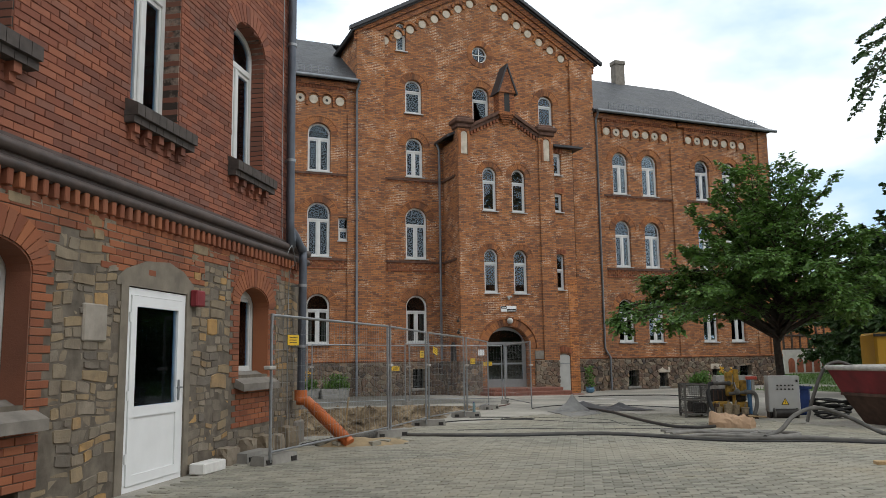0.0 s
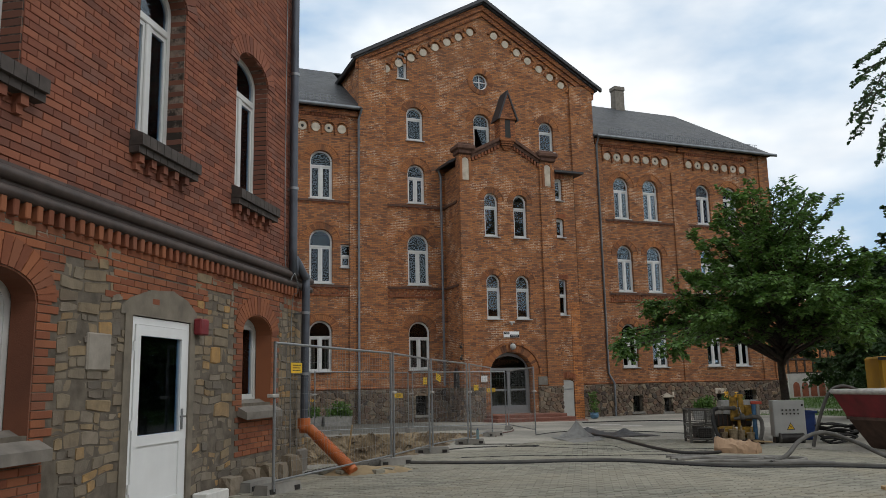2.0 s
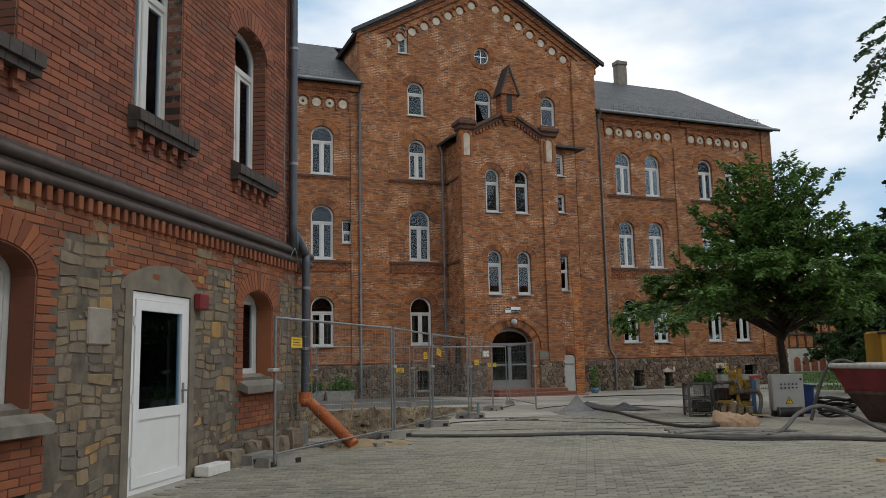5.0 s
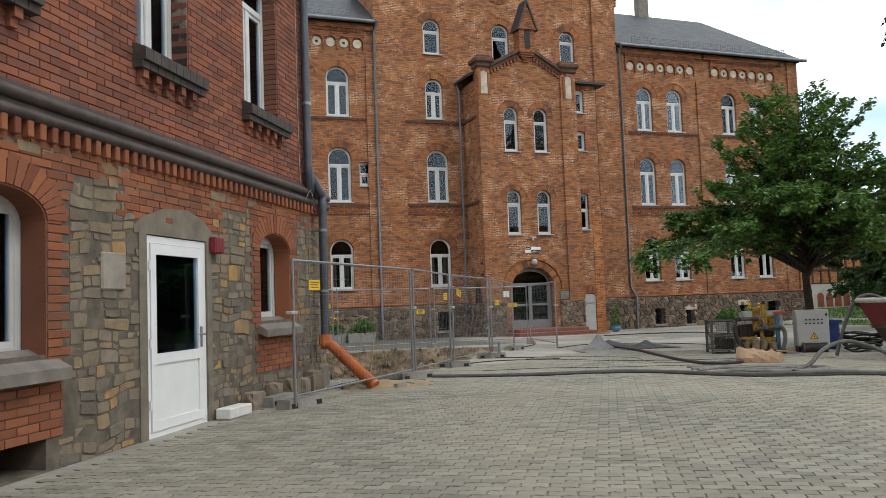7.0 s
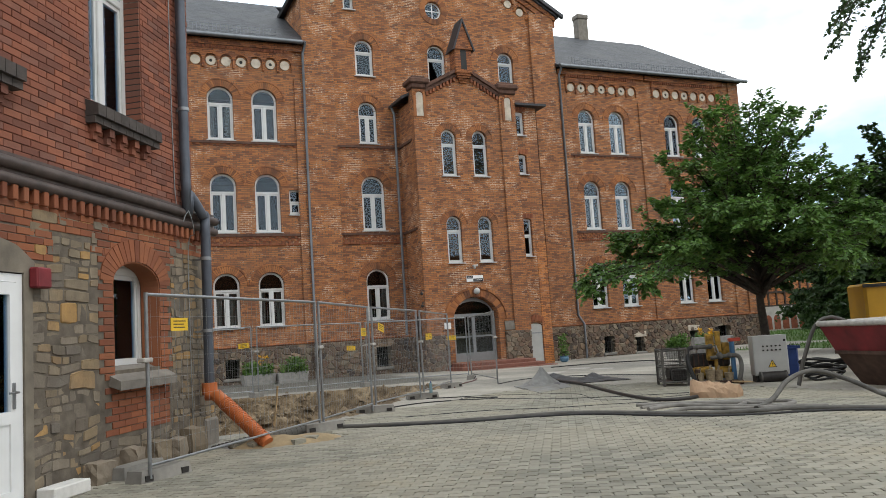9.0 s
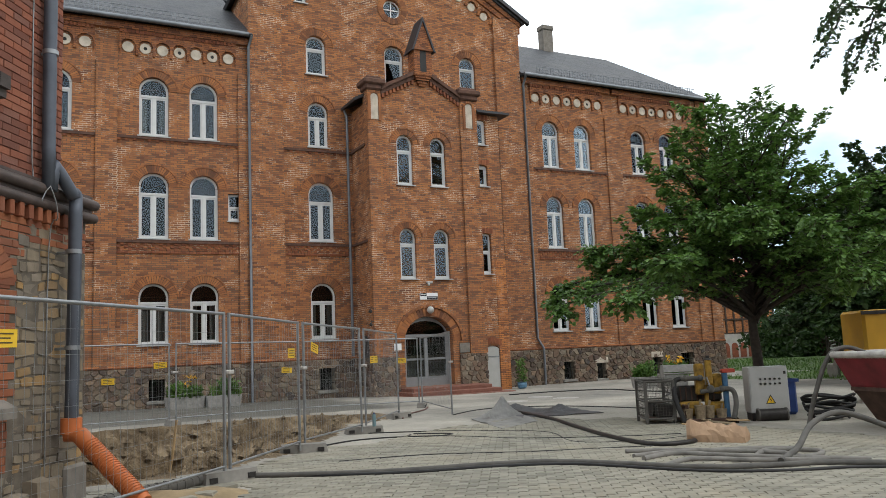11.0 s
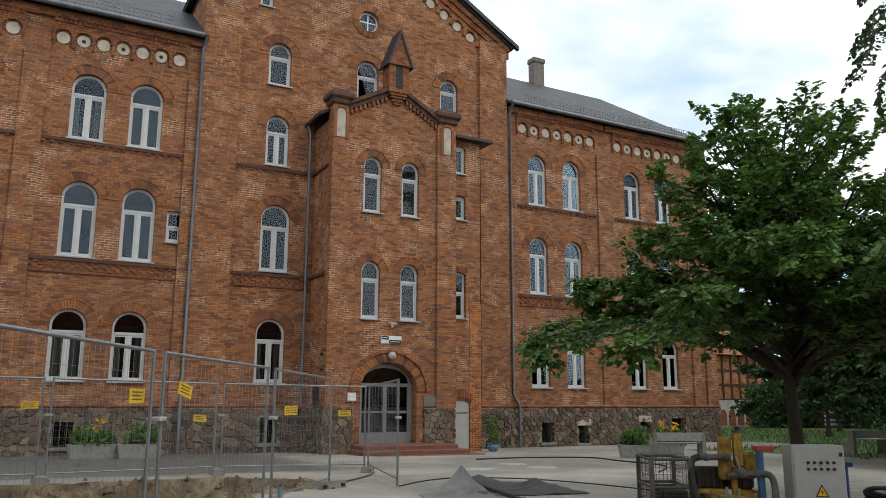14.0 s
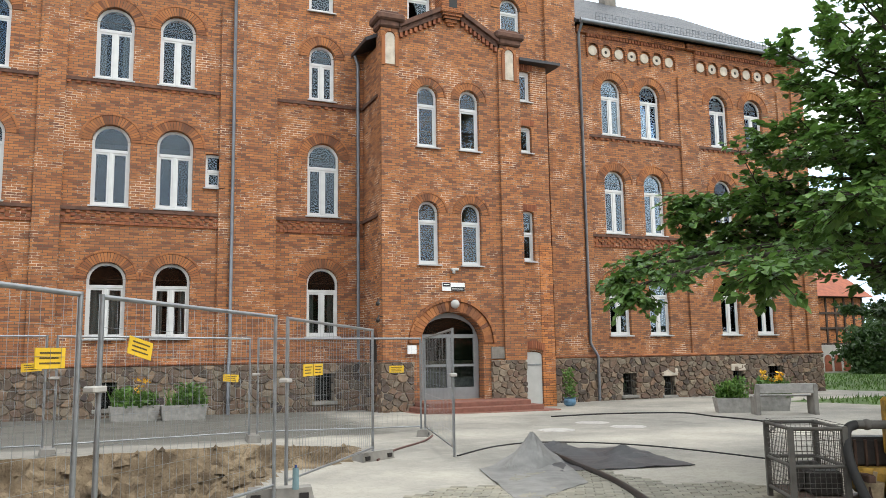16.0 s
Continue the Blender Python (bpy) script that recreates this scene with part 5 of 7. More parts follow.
left_part("pale_slab", Shape().box(-1.42, -1.03, -0.045, 0.0, 1.56, 1.93, bevel=0.015), plain("pale limestone", (0.29, 0.26, 0.22), 0.9, vary=0.3, scale=5, bump=0.4), "pale limestone slab in the rubble")
patch = Shape()
prng = random.Random(5)
for a0, a1, z0, z1 in ((-5.5, CORNER, 2.62, 2.85), (-1.15, 1.1, 2.3, 2.62), (-3.6, -1.8, 2.46, 2.62), (1.75, 3.65, 2.46, 2.62)):
    k, z = 0, z0
    while z < z1 - 0.02:
        x = a0 + (BW / 2 if k % 2 else 0)
        while x < a1:
            vs, fs = brick_shape(x, min(x + BW, a1), z, RH, 0.022 + prng.uniform(-0.003, 0.003), prng)
            patch.add(vs, fs)
            x += BW
        z += RH
        k += 1
tagged(left_part("brick_band", patch, PIECE_ORANGE), kind="stuff")
# moulded string course
rolls = Shape().box(-10, CORNER + 0.06, -0.06, 0.03, 2.97, 3.28)
rolls.tube([(-10, -0.06, 3.03), (CORNER + 0.1, -0.06, 3.03)], 0.055, 10).tube([(-10, -0.07, 3.18), (CORNER + 0.1, -0.07, 3.18)], 0.06, 10)
left_part("string_course", rolls, ROLL)
for k in range(int((CORNER + 5.5) / 0.152)):
    x = -5.5 + k * 0.152
    left_part("dentil", Shape().box(x, x + 0.075, -0.085, 0.02, 2.84, 2.985, bevel=0.008), PIECE_ORANGE)
# upper windows: arches, corbelled sills
for a, b, z0, z1, r in l_up:
    arch_ring(lambda q: left_part("arch_brick", q, PIECE_RED, fix=True), a, b, z1 + 0.005, r, 0.27, lp, 0.03, count=17, gap=0.07)
    for k in range(9):
        s = Shape()
        x = lerp(a - 0.12, b + 0.22, k / 9)
        w = (b - a + 0.34) / 9
        s.add([(x + 0.004, -0.17, z0 - 0.22), (x + w - 0.004, -0.17, z0 - 0.22), (x + w - 0.004, 0.05, z0 - 0.22), (x + 0.004, 0.05, z0 - 0.22), (x + 0.004, -0.17, z0 - 0.09), (x + w - 0.004, -0.17, z0 - 0.09), (x + w - 0.004, 0.12, z0 + 0.02), (x + 0.004, 0.12, z0 + 0.02)],
              [(3, 2, 1, 0), (4, 5, 6, 7), (0, 1, 5, 4), (1, 2, 6, 5), (2, 3, 7, 6), (3, 0, 4, 7)])
        s.box(x + 0.004, x + w - 0.004, -0.13, 0.02, z0 - 0.3, z0 - 0.225)
        left_part("sill_brick", s, SILL_DARK)
    for k in range(5):
        x = lerp(a - 0.05, b + 0.05, k / 4.4)
        left_part("corbel", Shape().box(x, x + 0.1, -0.1, 0.02, z0 - 0.39, z0 - 0.3).box(x, x + 0.085, -0.06, 0.02, z0 - 0.47, z0 - 0.39), PIECE_RED)
for o in l_up:
    window(*o, 0, parent=near_house, turn=L0, sill=False, depth=0.2, bar=0.72)
for o in l_low:
    window(*o, 0, parent=near_house, turn=L0, sill=False, depth=0.24, split=False, bar=0.93)
    a, b, z0, z1, r = o
    # added sheet behind the pane, its colour standing in for a dull reflection
    left_part("blind", Shape().box(a + 0.1, b - 0.1, 0.31, 0.32, z0 + 0.1, z1 - 0.12), REFLECTION_TONE)
# glazed service door
LD = left_part("door", Shape().sheet(rect(-0.64, 0.64, -0.02, 2.15), [rect(-0.56, 0.56, 0.06, 2.07)], lambda a, d, z: (a, d - 0.005, z), 0.09), WHITE, "white plastic door with glazed upper half", fix=True)
leaf_ob = part("door_leaf", Shape().sheet(rect(-0.555, 0.555, 0.065, 2.065), [rect(-0.45, 0.45, 0.88, 1.95), rect(-0.45, 0.45, 0.17, 0.77)], lambda a, d, z: (a, d - 0.02, z), 0.07), WHITE, LD, fix=True)
part("pane", Shape().box(-0.46, 0.46, 0.005, 0.013, 0.87, 1.96), GLASS, LD).visible_shadow = False
# no cloth here: an added sheet gives the door glass its murky green reflection
part("curtain", Shape().box(-0.46, 0.46, 0.05, 0.055, 0.87, 1.96), REFLECTION_TONE, LD)
part("panel", Shape().box(-0.46, 0.46, -0.002, 0.02, 0.16, 0.78), WHITE, LD)
part("handle", Shape().box(0.47, 0.51, -0.035, -0.02, 0.9, 1.14, bevel=0.006).tube([(0.49, -0.03, 1.05), (0.49, -0.075, 1.05), (0.36, -0.08, 1.05)], 0.011, 8), GALV, LD)
part("hinge", Shape().tube([(-0.6, -0.03, 0.3), (-0.6, -0.03, 0.4)], 0.014, 8).tube([(-0.6, -0.03, 0.95), (-0.6, -0.03, 1.05)], 0.014, 8).tube([(-0.6, -0.03, 1.78), (-0.6, -0.03, 1.88)], 0.014, 8), WHITE, LD)
left_part("threshold", Shape().box(-0.68, 0.68, -0.12, 0.1, -0.3, -0.02, bevel=0.015), CONCRETE)
# red box beside the door
alarm = left_part("alarm_box", Shape().box(0.7, 0.92, -0.13, -0.03, 2.02, 2.22, bevel=0.015), RED_PAINT, "small dark red metal box")
# downpipe at the corner and the orange drain below
pipe = left_part("downpipe", Shape().tube(smooth_path([(3.88, -0.11, 9.5), (3.88, -0.11, 3.62), (3.96, -0.14, 3.44), (4.17, -0.21, 3.16), (4.22, -0.215, 2.98), (4.22, -0.2, 0.72)], 4), 0.068, 12), ZINC_DARK, "dark grey zinc downpipe")
for px, py, pz in ((4.22, -0.2, 1.55), (4.22, -0.205, 2.55), (3.88, -0.11, 4.6), (3.88, -0.11, 6.6)):
    part("pipe_clip", Shape().tube([(px, py, pz), (px, py, pz + 0.045)], 0.08, 12).box(px - 0.012, px + 0.012, py + 0.06, 0.03, pz, pz + 0.03), GALV, pipe)
wire = left_part("lightning_wire", Shape().tube(smooth_path([(3.72, -0.03, 9.4), (3.72, -0.03, 3.5), (3.84, -0.16, 3.2), (3.98, -0.16, 2.9), (4.02, -0.045, 2.6), (4.02, -0.045, 0.1)], 4), 0.007, 6), GALV, "thin lightning conductor wire")
# stones at the foot of the wall
foot = Shape()
left_part("quoin", foot.box(CORNER - 0.4, CORNER + 0.03, -0.06, 0.4, -0.35, 0.35, bevel=0.03).box(CORNER - 0.7, CORNER - 0.42, -0.05, 0.1, -0.3, 0.28, bevel=0.03), STONE_SILL)

# plain brick wall added out of view, to darken reflections in the lower panes
tagged(part("wall_south", Shape().box(-30, 46, -16.4, -16.0, -0.5, 9.5), BRICK_RED), "unseen dark red brick wall added behind the yard for reflections", "wall", kind="structure")

# ---- entrance fittings ----
def text_part(name, body, size, material, parent, m):
    cu = bpy.data.curves.new(name, "FONT")
    cu.body, cu.size, cu.extrude, cu.align_x, cu.align_y = body, size, 0.0015, "CENTER", "CENTER"
    tmp = bpy.data.objects.new("tmp", cu)
    scene.collection.objects.link(tmp)
    bpy.context.view_layer.update()
    me = bpy.data.meshes.new_from_object(tmp.evaluated_get(bpy.context.evaluated_depsgraph_get()))
    bpy.data.objects.remove(tmp)
    me.materials.clear()
    me.materials.append(material)
    return part(name, me, None, parent, "", m)


SIGN_BLACK = plain("black enamel", (0.02, 0.02, 0.022), 0.4)
sign = thing("house_sign", "white and black sign above the entrance arch", "sign")
part("board", Shape().box(15.94, 16.72, PY - 0.05, PY - 0.0, 3.37, 3.64, bevel=0.006), WHITE, sign)
part("black_field", Shape().box(15.95, 16.22, PY - 0.056, PY - 0.049, 3.51, 3.63).box(16.24, 16.71, PY - 0.056, PY - 0.049, 3.38, 3.5), SIGN_BLACK, sign)
part("line", Shape().box(16.27, 16.66, PY - 0.06, PY - 0.056, 3.43, 3.45).box(15.98, 16.18, PY - 0.06, PY - 0.056, 3.56, 3.58), WHITE, sign)
lamp = thing("globe_lamp", "round white globe lamp over the entrance", "lamp")
part("globe", Shape().ball((16.3, PY - 0.2, 2.95), 0.14, 10), BOX_GREY, lamp)
part("bracket", Shape().tube([(16.3, PY + 0.0, 3.05), (16.3, PY - 0.2, 3.08)], 0.05, 8), MACHINE_DARK, lamp)
camera_box = thing("wall_fitting", "small white fitting on the brick wall", "fitting")
part("body", Shape().box(16.25, 16.5, PY - 0.12, PY - 0.0, 4.02, 4.1, bevel=0.02).box(16.28, 16.36, PY - 0.16, PY - 0.05, 3.92, 4.02, bevel=0.02), BOX_GREY, camera_box)
notice = thing("notice", "white paper notice beside the entrance", "notice")
part("sheet", Shape().box(14.72, 15.02, PY - 0.125, PY - 0.101, 1.42, 1.68), WHITE, notice)
plaque = thing("plaque", "grey stone plaque on the brick wall", "plaque")
part("slab", Shape().box(17.62, 18.09, PY - 0.06, PY - 0.0, 1.22, 1.6, bevel=0.01), STONE_SILL, plaque)
for x, z in ((13.86, 2.55), (13.86, 3.05)):
    hook = thing("wall_lantern", "dark iron wall fitting on the porch corner", "fitting", "iron fittings")
    part("arm", Shape().tube([(x + 0.1, PY - 0.05, z), (x - 0.12, PY - 0.28, z + 0.02), (x - 0.15, PY - 0.3, z - 0.1)], 0.02, 6).ball((x - 0.15, PY - 0.3, z - 0.12), 0.07, 5), MACHINE_DARK, hook)
pot = thing("flower_pot", "blue glazed flower pot with a leafy plant", "plant pot")
pz = gz(20.4, 32.5)
prof = [(0.12, 0), (0.19, 0.06), (0.21, 0.16), (0.19, 0.24), (0.22, 0.28)]
bowl = Shape()
for (ra, za), (rb, zb) in zip(prof, prof[1:]):
    bowl.add([(20.4 + r * math.cos(a), 32.5 + r * math.sin(a), pz + z) for r, z in ((ra, za), (rb, zb)) for a in [2 * math.pi * j / 16 for j in range(16)]], [(j, (j + 1) % 16, 16 + (j + 1) % 16, 16 + j) for j in range(16)], True)
bowl.add([(20.4 + 0.18 * math.cos(2 * math.pi * j / 16), 32.5 + 0.18 * math.sin(2 * math.pi * j / 16), pz + 0.24) for j in range(16)], [tuple(range(16))])
part("bowl", bowl, plain("blue glaze", (0.1, 0.2, 0.3), 0.3, vary=0.3), pot)


def tuft(s, c, r, h, n, rng, leaf=0.05):
    """Leaves round a stem."""
    for _ in range(n):
        a, q = rng.uniform(0, 2 * math.pi), r * math.sqrt(rng.random())
        p = Vector((c[0] + q * math.cos(a), c[1] + q * math.sin(a), c[2] + rng.uniform(0.0, h)))
        d = Vector((rng.uniform(-1, 1), rng.uniform(-1, 1), rng.uniform(-0.3, 1))).normalized()
        e = d.cross(Vector((rng.uniform(-1, 1), rng.uniform(-1, 1), rng.uniform(-1, 1)))).normalized()
        L = leaf * rng.uniform(0.7, 1.5)
        s.add([p, p + d * L * 0.5 + e * L * 0.3, p + d * L, p + d * L * 0.5 - e * L * 0.3], [(0, 1, 2), (0, 2, 3)])


prng = random.Random(77)
t = Shape()
tuft(t, (20.4, 32.5, pz + 0.25), 0.2, 0.95, 260, prng, 0.1)
part("foliage", t, LEAF, pot)


# ---- planters, bench ----
def planter(x, y, w, d, turn, label, flowers, seed):
    rng = random.Random(seed)
    z = gz(x, y) - 0.02
    ob = thing("planter", label, "planter", "concrete planters", at=pose(x, y, z, 0, 0, turn))
    s = Shape()
    k, h = 0.06, 0.42
    lo = [(-w / 2 + 0.06, -d / 2 + 0.06, 0), (w / 2 - 0.06, -d / 2 + 0.06, 0), (w / 2 - 0.06, d / 2 - 0.06, 0), (-w / 2 + 0.06, d / 2 - 0.06, 0)]
    up = [(-w / 2, -d / 2, h), (w / 2, -d / 2, h), (w / 2, d / 2, h), (-w / 2, d / 2, h)]
    inn = [(-w / 2 + k, -d / 2 + k, h), (w / 2 - k, -d / 2 + k, h), (w / 2 - k, d / 2 - k, h), (-w / 2 + k, d / 2 - k, h)]
    low = [(a, b, h - 0.06) for a, b, _ in inn]
    s.add(lo + up + inn + low, [(3, 2, 1, 0)] + [(i, (i + 1) % 4, 4 + (i + 1) % 4, 4 + i) for i in range(4)] + [(4 + i, 4 + (i + 1) % 4, 8 + (i + 1) % 4, 8 + i) for i in range(4)] + [(8 + i, 8 + (i + 1) % 4, 12 + (i + 1) % 4, 12 + i) for i in range(4)])
    part("trough", s, PLANTER, ob)
    part("soil", Shape().add(low, [(0, 1, 2, 3)]), SOIL, ob)
    f = Shape()
    for _ in range(7):
        c = (rng.uniform(-w / 2 + 0.15, w / 2 - 0.15), rng.uniform(-d / 4, d / 4), h - 0.05)
        tuft(f, c, 0.22, rng.uniform(0.25, 0.6), 130, rng, 0.11)
    for _ in range(60):
        c = Vector((rng.uniform(-w / 2 + 0.1, w / 2 - 0.1), rng.uniform(-d / 3, d / 3), h - 0.05))
        a = Vector((rng.uniform(-0.3, 0.3), rng.uniform(-0.3, 0.3), rng.uniform(0.35, 0.7)))
        e = Vector((0.02, 0.012, 0))
        f.add([c - e, c + e, c + a], [(0, 1, 2)])
    part("foliage", f, LEAF, ob)
    if flowers:
        for _ in range(flowers):
            b = Shape()
            c = Vector((rng.uniform(-0.3, 0.3), rng.uniform(-d / 4, d / 4), h + rng.uniform(0.35, 0.65)))
            tuft(b, c, 0.05, 0.06, 7, rng, 0.09)
            part("flower", b, FLOWER, ob)
    return ob


planter(7.0, 32.9, 1.25, 0.6, 4, "long concrete planter with green plants and orange flowers", 5, 1)
planter(8.25, 32.75, 1.2, 0.6, 2, "long concrete planter with bushy green plants", 0, 2)
planter(22.2, 27.0, 1.0, 0.6, -30, "concrete planter with spiky green plants", 0, 3)
planter(23.5, 26.9, 0.9, 0.6, -30, "concrete planter with tall yellow flowers", 16, 4)


def bench(x, y, turn, label):
    z = gz(x, y)
    ob = thing("bench", label, "bench", at=pose(x, y, z, 0, 0, turn))
    for sx in (-0.72, 0.72):
        part("side", Shape().sheet([(-0.3, 0), (0.3, 0), (0.3, 0.78), (0.22, 0.78), (0.05, 0.46), (-0.3, 0.46)], [], lambda a, d, z2, q=sx: (q + d - 0.05, a, z2), 0.1), CONCRETE, ob, fix=True)
    for k in range(3):
        part("seat_slat", Shape().box(-0.7, 0.7, -0.3 + k * 0.13, -0.19 + k * 0.13, 0.46, 0.5, bevel=0.008), PLANTER, ob)
    part("back_slat", Shape().box(-0.75, 0.75, 0.2, 0.27, 0.55, 0.8, bevel=0.01), PLANTER, ob)
    return ob


bench(22.6, 25.6, 150, "pale weathered bench with concrete sides")
bench(30.2, 24.6, 165, "dark garden bench under the trees")

# ---- construction fence ----
rngf = random.Random(9)


def fence_panel(a, b, label="galvanised wire mesh fence panel", lean=0.0, group="construction fence panels"):
    """A steel panel between two posts: a, b are the feet in x, y."""
    a, b = Vector(a), Vector(b)
    d = b - a
    w = d.length
    za, zb = gz(*a) if not inside(*a, PIT) else fall(*a), gz(*b) if not inside(*b, PIT) else fall(*b)
    m = Matrix.Translation((a.x, a.y, za + 0.03)) @ pose(0, 0, 0, lean, 0, math.degrees(math.atan2(d.y, d.x))) @ Matrix.Shear("XY", 4, (0, 0)).to_4x4()
    ob = thing("mesh_fence", label, "fence", group, at=m)
    H, dz = 1.93, zb - za
    up = lambda x: dz * x / w
    for x in (0.021, w - 0.021):
        part("post", Shape().tube([(x, 0, up(x) + 0.02), (x, 0, up(x) + H)], 0.021, 8), GALV, ob)
    part("top_rail", Shape().tube([(0.02, 0, H - 0.02 + up(0)), (w - 0.02, 0, H - 0.02 + up(w))], 0.019, 8), GALV, ob)
    part("bottom_rail", Shape().tube([(0.02, 0, 0.15 + up(0)), (w - 0.02, 0, 0.15 + up(w))], 0.015, 8), GALV, ob)
    wires = Shape()
    n = int(w / 0.1)
    r = 0.0014
    for k in range(1, n):
        x = w * k / n
        bow = 0.01 * math.sin(k * 1.3)
        wires.add([(x - r, -r, 0.15 + up(x)), (x + r, -r, 0.15 + up(x)), (x, r, 0.15 + up(x)), (x - r, -r + bow, H - 0.03 + up(x)), (x + r, -r + bow, H - 0.03 + up(x)), (x, r + bow, H - 0.03 + up(x))], [(0, 1, 4, 3), (1, 2, 5, 4), (2, 0, 3, 5)])
    for k in range(1, 8):
        z = 0.15 + (H - 0.18) * k / 8
        wires.add([(0.03, -r, z - r + up(0)), (0.03, -r, z + r + up(0)), (0.03, r, z + up(0)), (w - 0.03, -r, z - r + up(w)), (w - 0.03, -r, z + r + up(w)), (w - 0.03, r, z + up(w))], [(0, 3, 4, 1), (1, 4, 5, 2), (2, 5, 3, 0)])
    tagged(part("wire_mesh", wires, GALV, ob), kind="stuff")
    part("clamp", Shape().box(-0.09, 0.06, -0.05, 0.05, 1.2, 1.25, bevel=0.01), SKIP_RIM, ob)
    return ob


def fence_foot(x, y, turn, z=None):
    base = (fall(x, y) if z is None else z) - 0.005
    ob = thing("concrete_block", "grey concrete block holding the fence posts", "fence base", "fence feet", at=pose(x, y, base, 0, 0, turn))
    part("block", Shape().add([(-0.36, -0.12, 0), (0.36, -0.12, 0), (0.36, 0.12, 0), (-0.36, 0.12, 0), (-0.33, -0.1, 0.14), (0.33, -0.1, 0.14), (0.33, 0.1, 0.14), (-0.33, 0.1, 0.14)],
                               [(3, 2, 1, 0), (4, 5, 6, 7), (0, 1, 5, 4), (1, 2, 6, 5), (2, 3, 7, 6), (3, 0, 4, 7)]), CONCRETE, ob)
    for sx in (-0.3, 0.2):
        part("socket", Shape().box(sx, sx + 0.1, -0.125, -0.1, 0.03, 0.09), MACHINE_DARK, ob)
    return ob


def fence_sign(x, y, z, turn, tilt=0):
    ob = thing("warning_sign", "yellow warning sign tied to the fence", "sign", "yellow fence signs", at=pose(x, y, z, 0, tilt, turn))
    part("plate", Shape().box(-0.15, 0.15, -0.004, 0.004, -0.07, 0.07), YELLOW, ob)
    part("line", Shape().box(-0.11, 0.11, -0.006, -0.0045, 0.03, 0.042).box(-0.11, 0.08, -0.006, -0.0045, -0.005, 0.007).box(-0.11, 0.1, -0.006, -0.0045, -0.04, -0.028), plain("dark print", (0.1, 0.07, 0.02), 0.6), ob)
    return ob


FA, FB, FC, FD, FE = (1.74, 10.8), (4.34, 13.8), (5.98, 16.1), (7.86, 18.4), (9.9, 21.4)
FG1, FG2 = (12.15, 24.85), (10.95, 20.75)
K0, K1, K2 = (1.9, 24.2), (5.34, 24.4), (8.8, 25.3)
fence_panel(FA, FB)
fence_panel((4.4, 13.88), (5.9, 16.0))
fence_panel((6.02, 16.18), (7.78, 18.3))
fence_panel((7.94, 18.52), FE)
fence_panel(FG2, FG1)
fence_panel((-1.6, 24.0), (1.85, 24.2))
fence_panel((1.95, 24.2), (5.28, 24.4))
fence_panel((5.4, 24.42), (8.74, 25.28))
fence_panel((8.86, 25.3), (12.1, 24.9))
for x, y, t in ((4.37, 13.84, 20), (5.98, 16.1, -15), (7.86, 18.42, -10), (9.9, 21.4, 30), (5.34, 24.4, 95), (8.8, 25.3, 85), (1.9, 24.2, 90), (12.15, 24.88, 60), (1.86, 11.05, 40)):
    fence_foot(x, y, t)
for x, y, z, t, k in ((2.12, 11.22, 1.62, 49, 0), (6.33, 16.55, 1.5, 51, 12), (5.72, 15.76, 1.43, 55, 0), (8.3, 19.0, 1.25, 55, 0), (8.5, 19.3, 1.25, 55, 0), (5.05, 24.38, 1.3, 3, -3), (8.35, 25.16, 1.02, 13, 4), (11.6, 25.0, 1.12, -7, 0), (3.9, 24.3, 0.98, 3, 0)):
    fence_sign(x, y, z, t, k)
bottle = thing("water_bottle", "clear blue plastic bottle on a fence foot", "bottle")
bz = fall(7.95, 18.2) + 0.135
part("body", Shape().tube([(7.98, 18.2, bz), (7.98, 18.2, bz + 0.17), (7.98, 18.2, bz + 0.22)], 0.036, 10, r1=0.03), plain("blue drink", (0.17, 0.26, 0.28), 0.2), bottle)
part("cap", Shape().tube([(7.98, 18.2, bz + 0.22), (7.98, 18.2, bz + 0.25)], 0.014, 8), BLUE, bottle)

# ---- orange drain pipe and the digging ----
drain = thing("drain_pipe", "orange plastic drain pipe slanting from the downpipe", "pipe")
top = L0 @ Vector((4.22, -0.2, 0.8))
end = Vector((3.31, 12.6, 0.05))
path = [top, top + Vector((0.0, 0.0, -0.12)), lerp(top, end, 0.12) + Vector((0, 0, -0.02)), end]
part("pipe", Shape().tube(path, 0.088, 14), TERRACOTTA, drain)
part("socket", Shape().tube([top + Vector((0, 0, 0.06)), top + Vector((0, 0, -0.1))], 0.104, 14), TERRACOTTA, drain)
ribs = Shape()
for k in range(26):
    u = 0.16 + 0.8 * k / 26
    ribs.tube([lerp(path[2], end, u), lerp(path[2], end, u + 0.014)], 0.097, 14)
tagged(part("rib", ribs, TERRACOTTA, drain), kind="stuff")
sleeve = thing("grey_conduit", "dusty grey corrugated conduit in the trench", "pipe")
cs = Shape()
cpts = smooth_path([(2.7, 13.2, -0.05), (3.3, 13.5, 0.0), (4.1, 13.75, 0.04)], 10)
cs.tube(cpts, 0.07, 10)
for p in cpts[::1]:
    cs.tube([p, p + Vector((0.018, 0.01, 0))], 0.078, 10)
part("conduit", cs, HOSE_GREY, sleeve)
rs = random.Random(41)


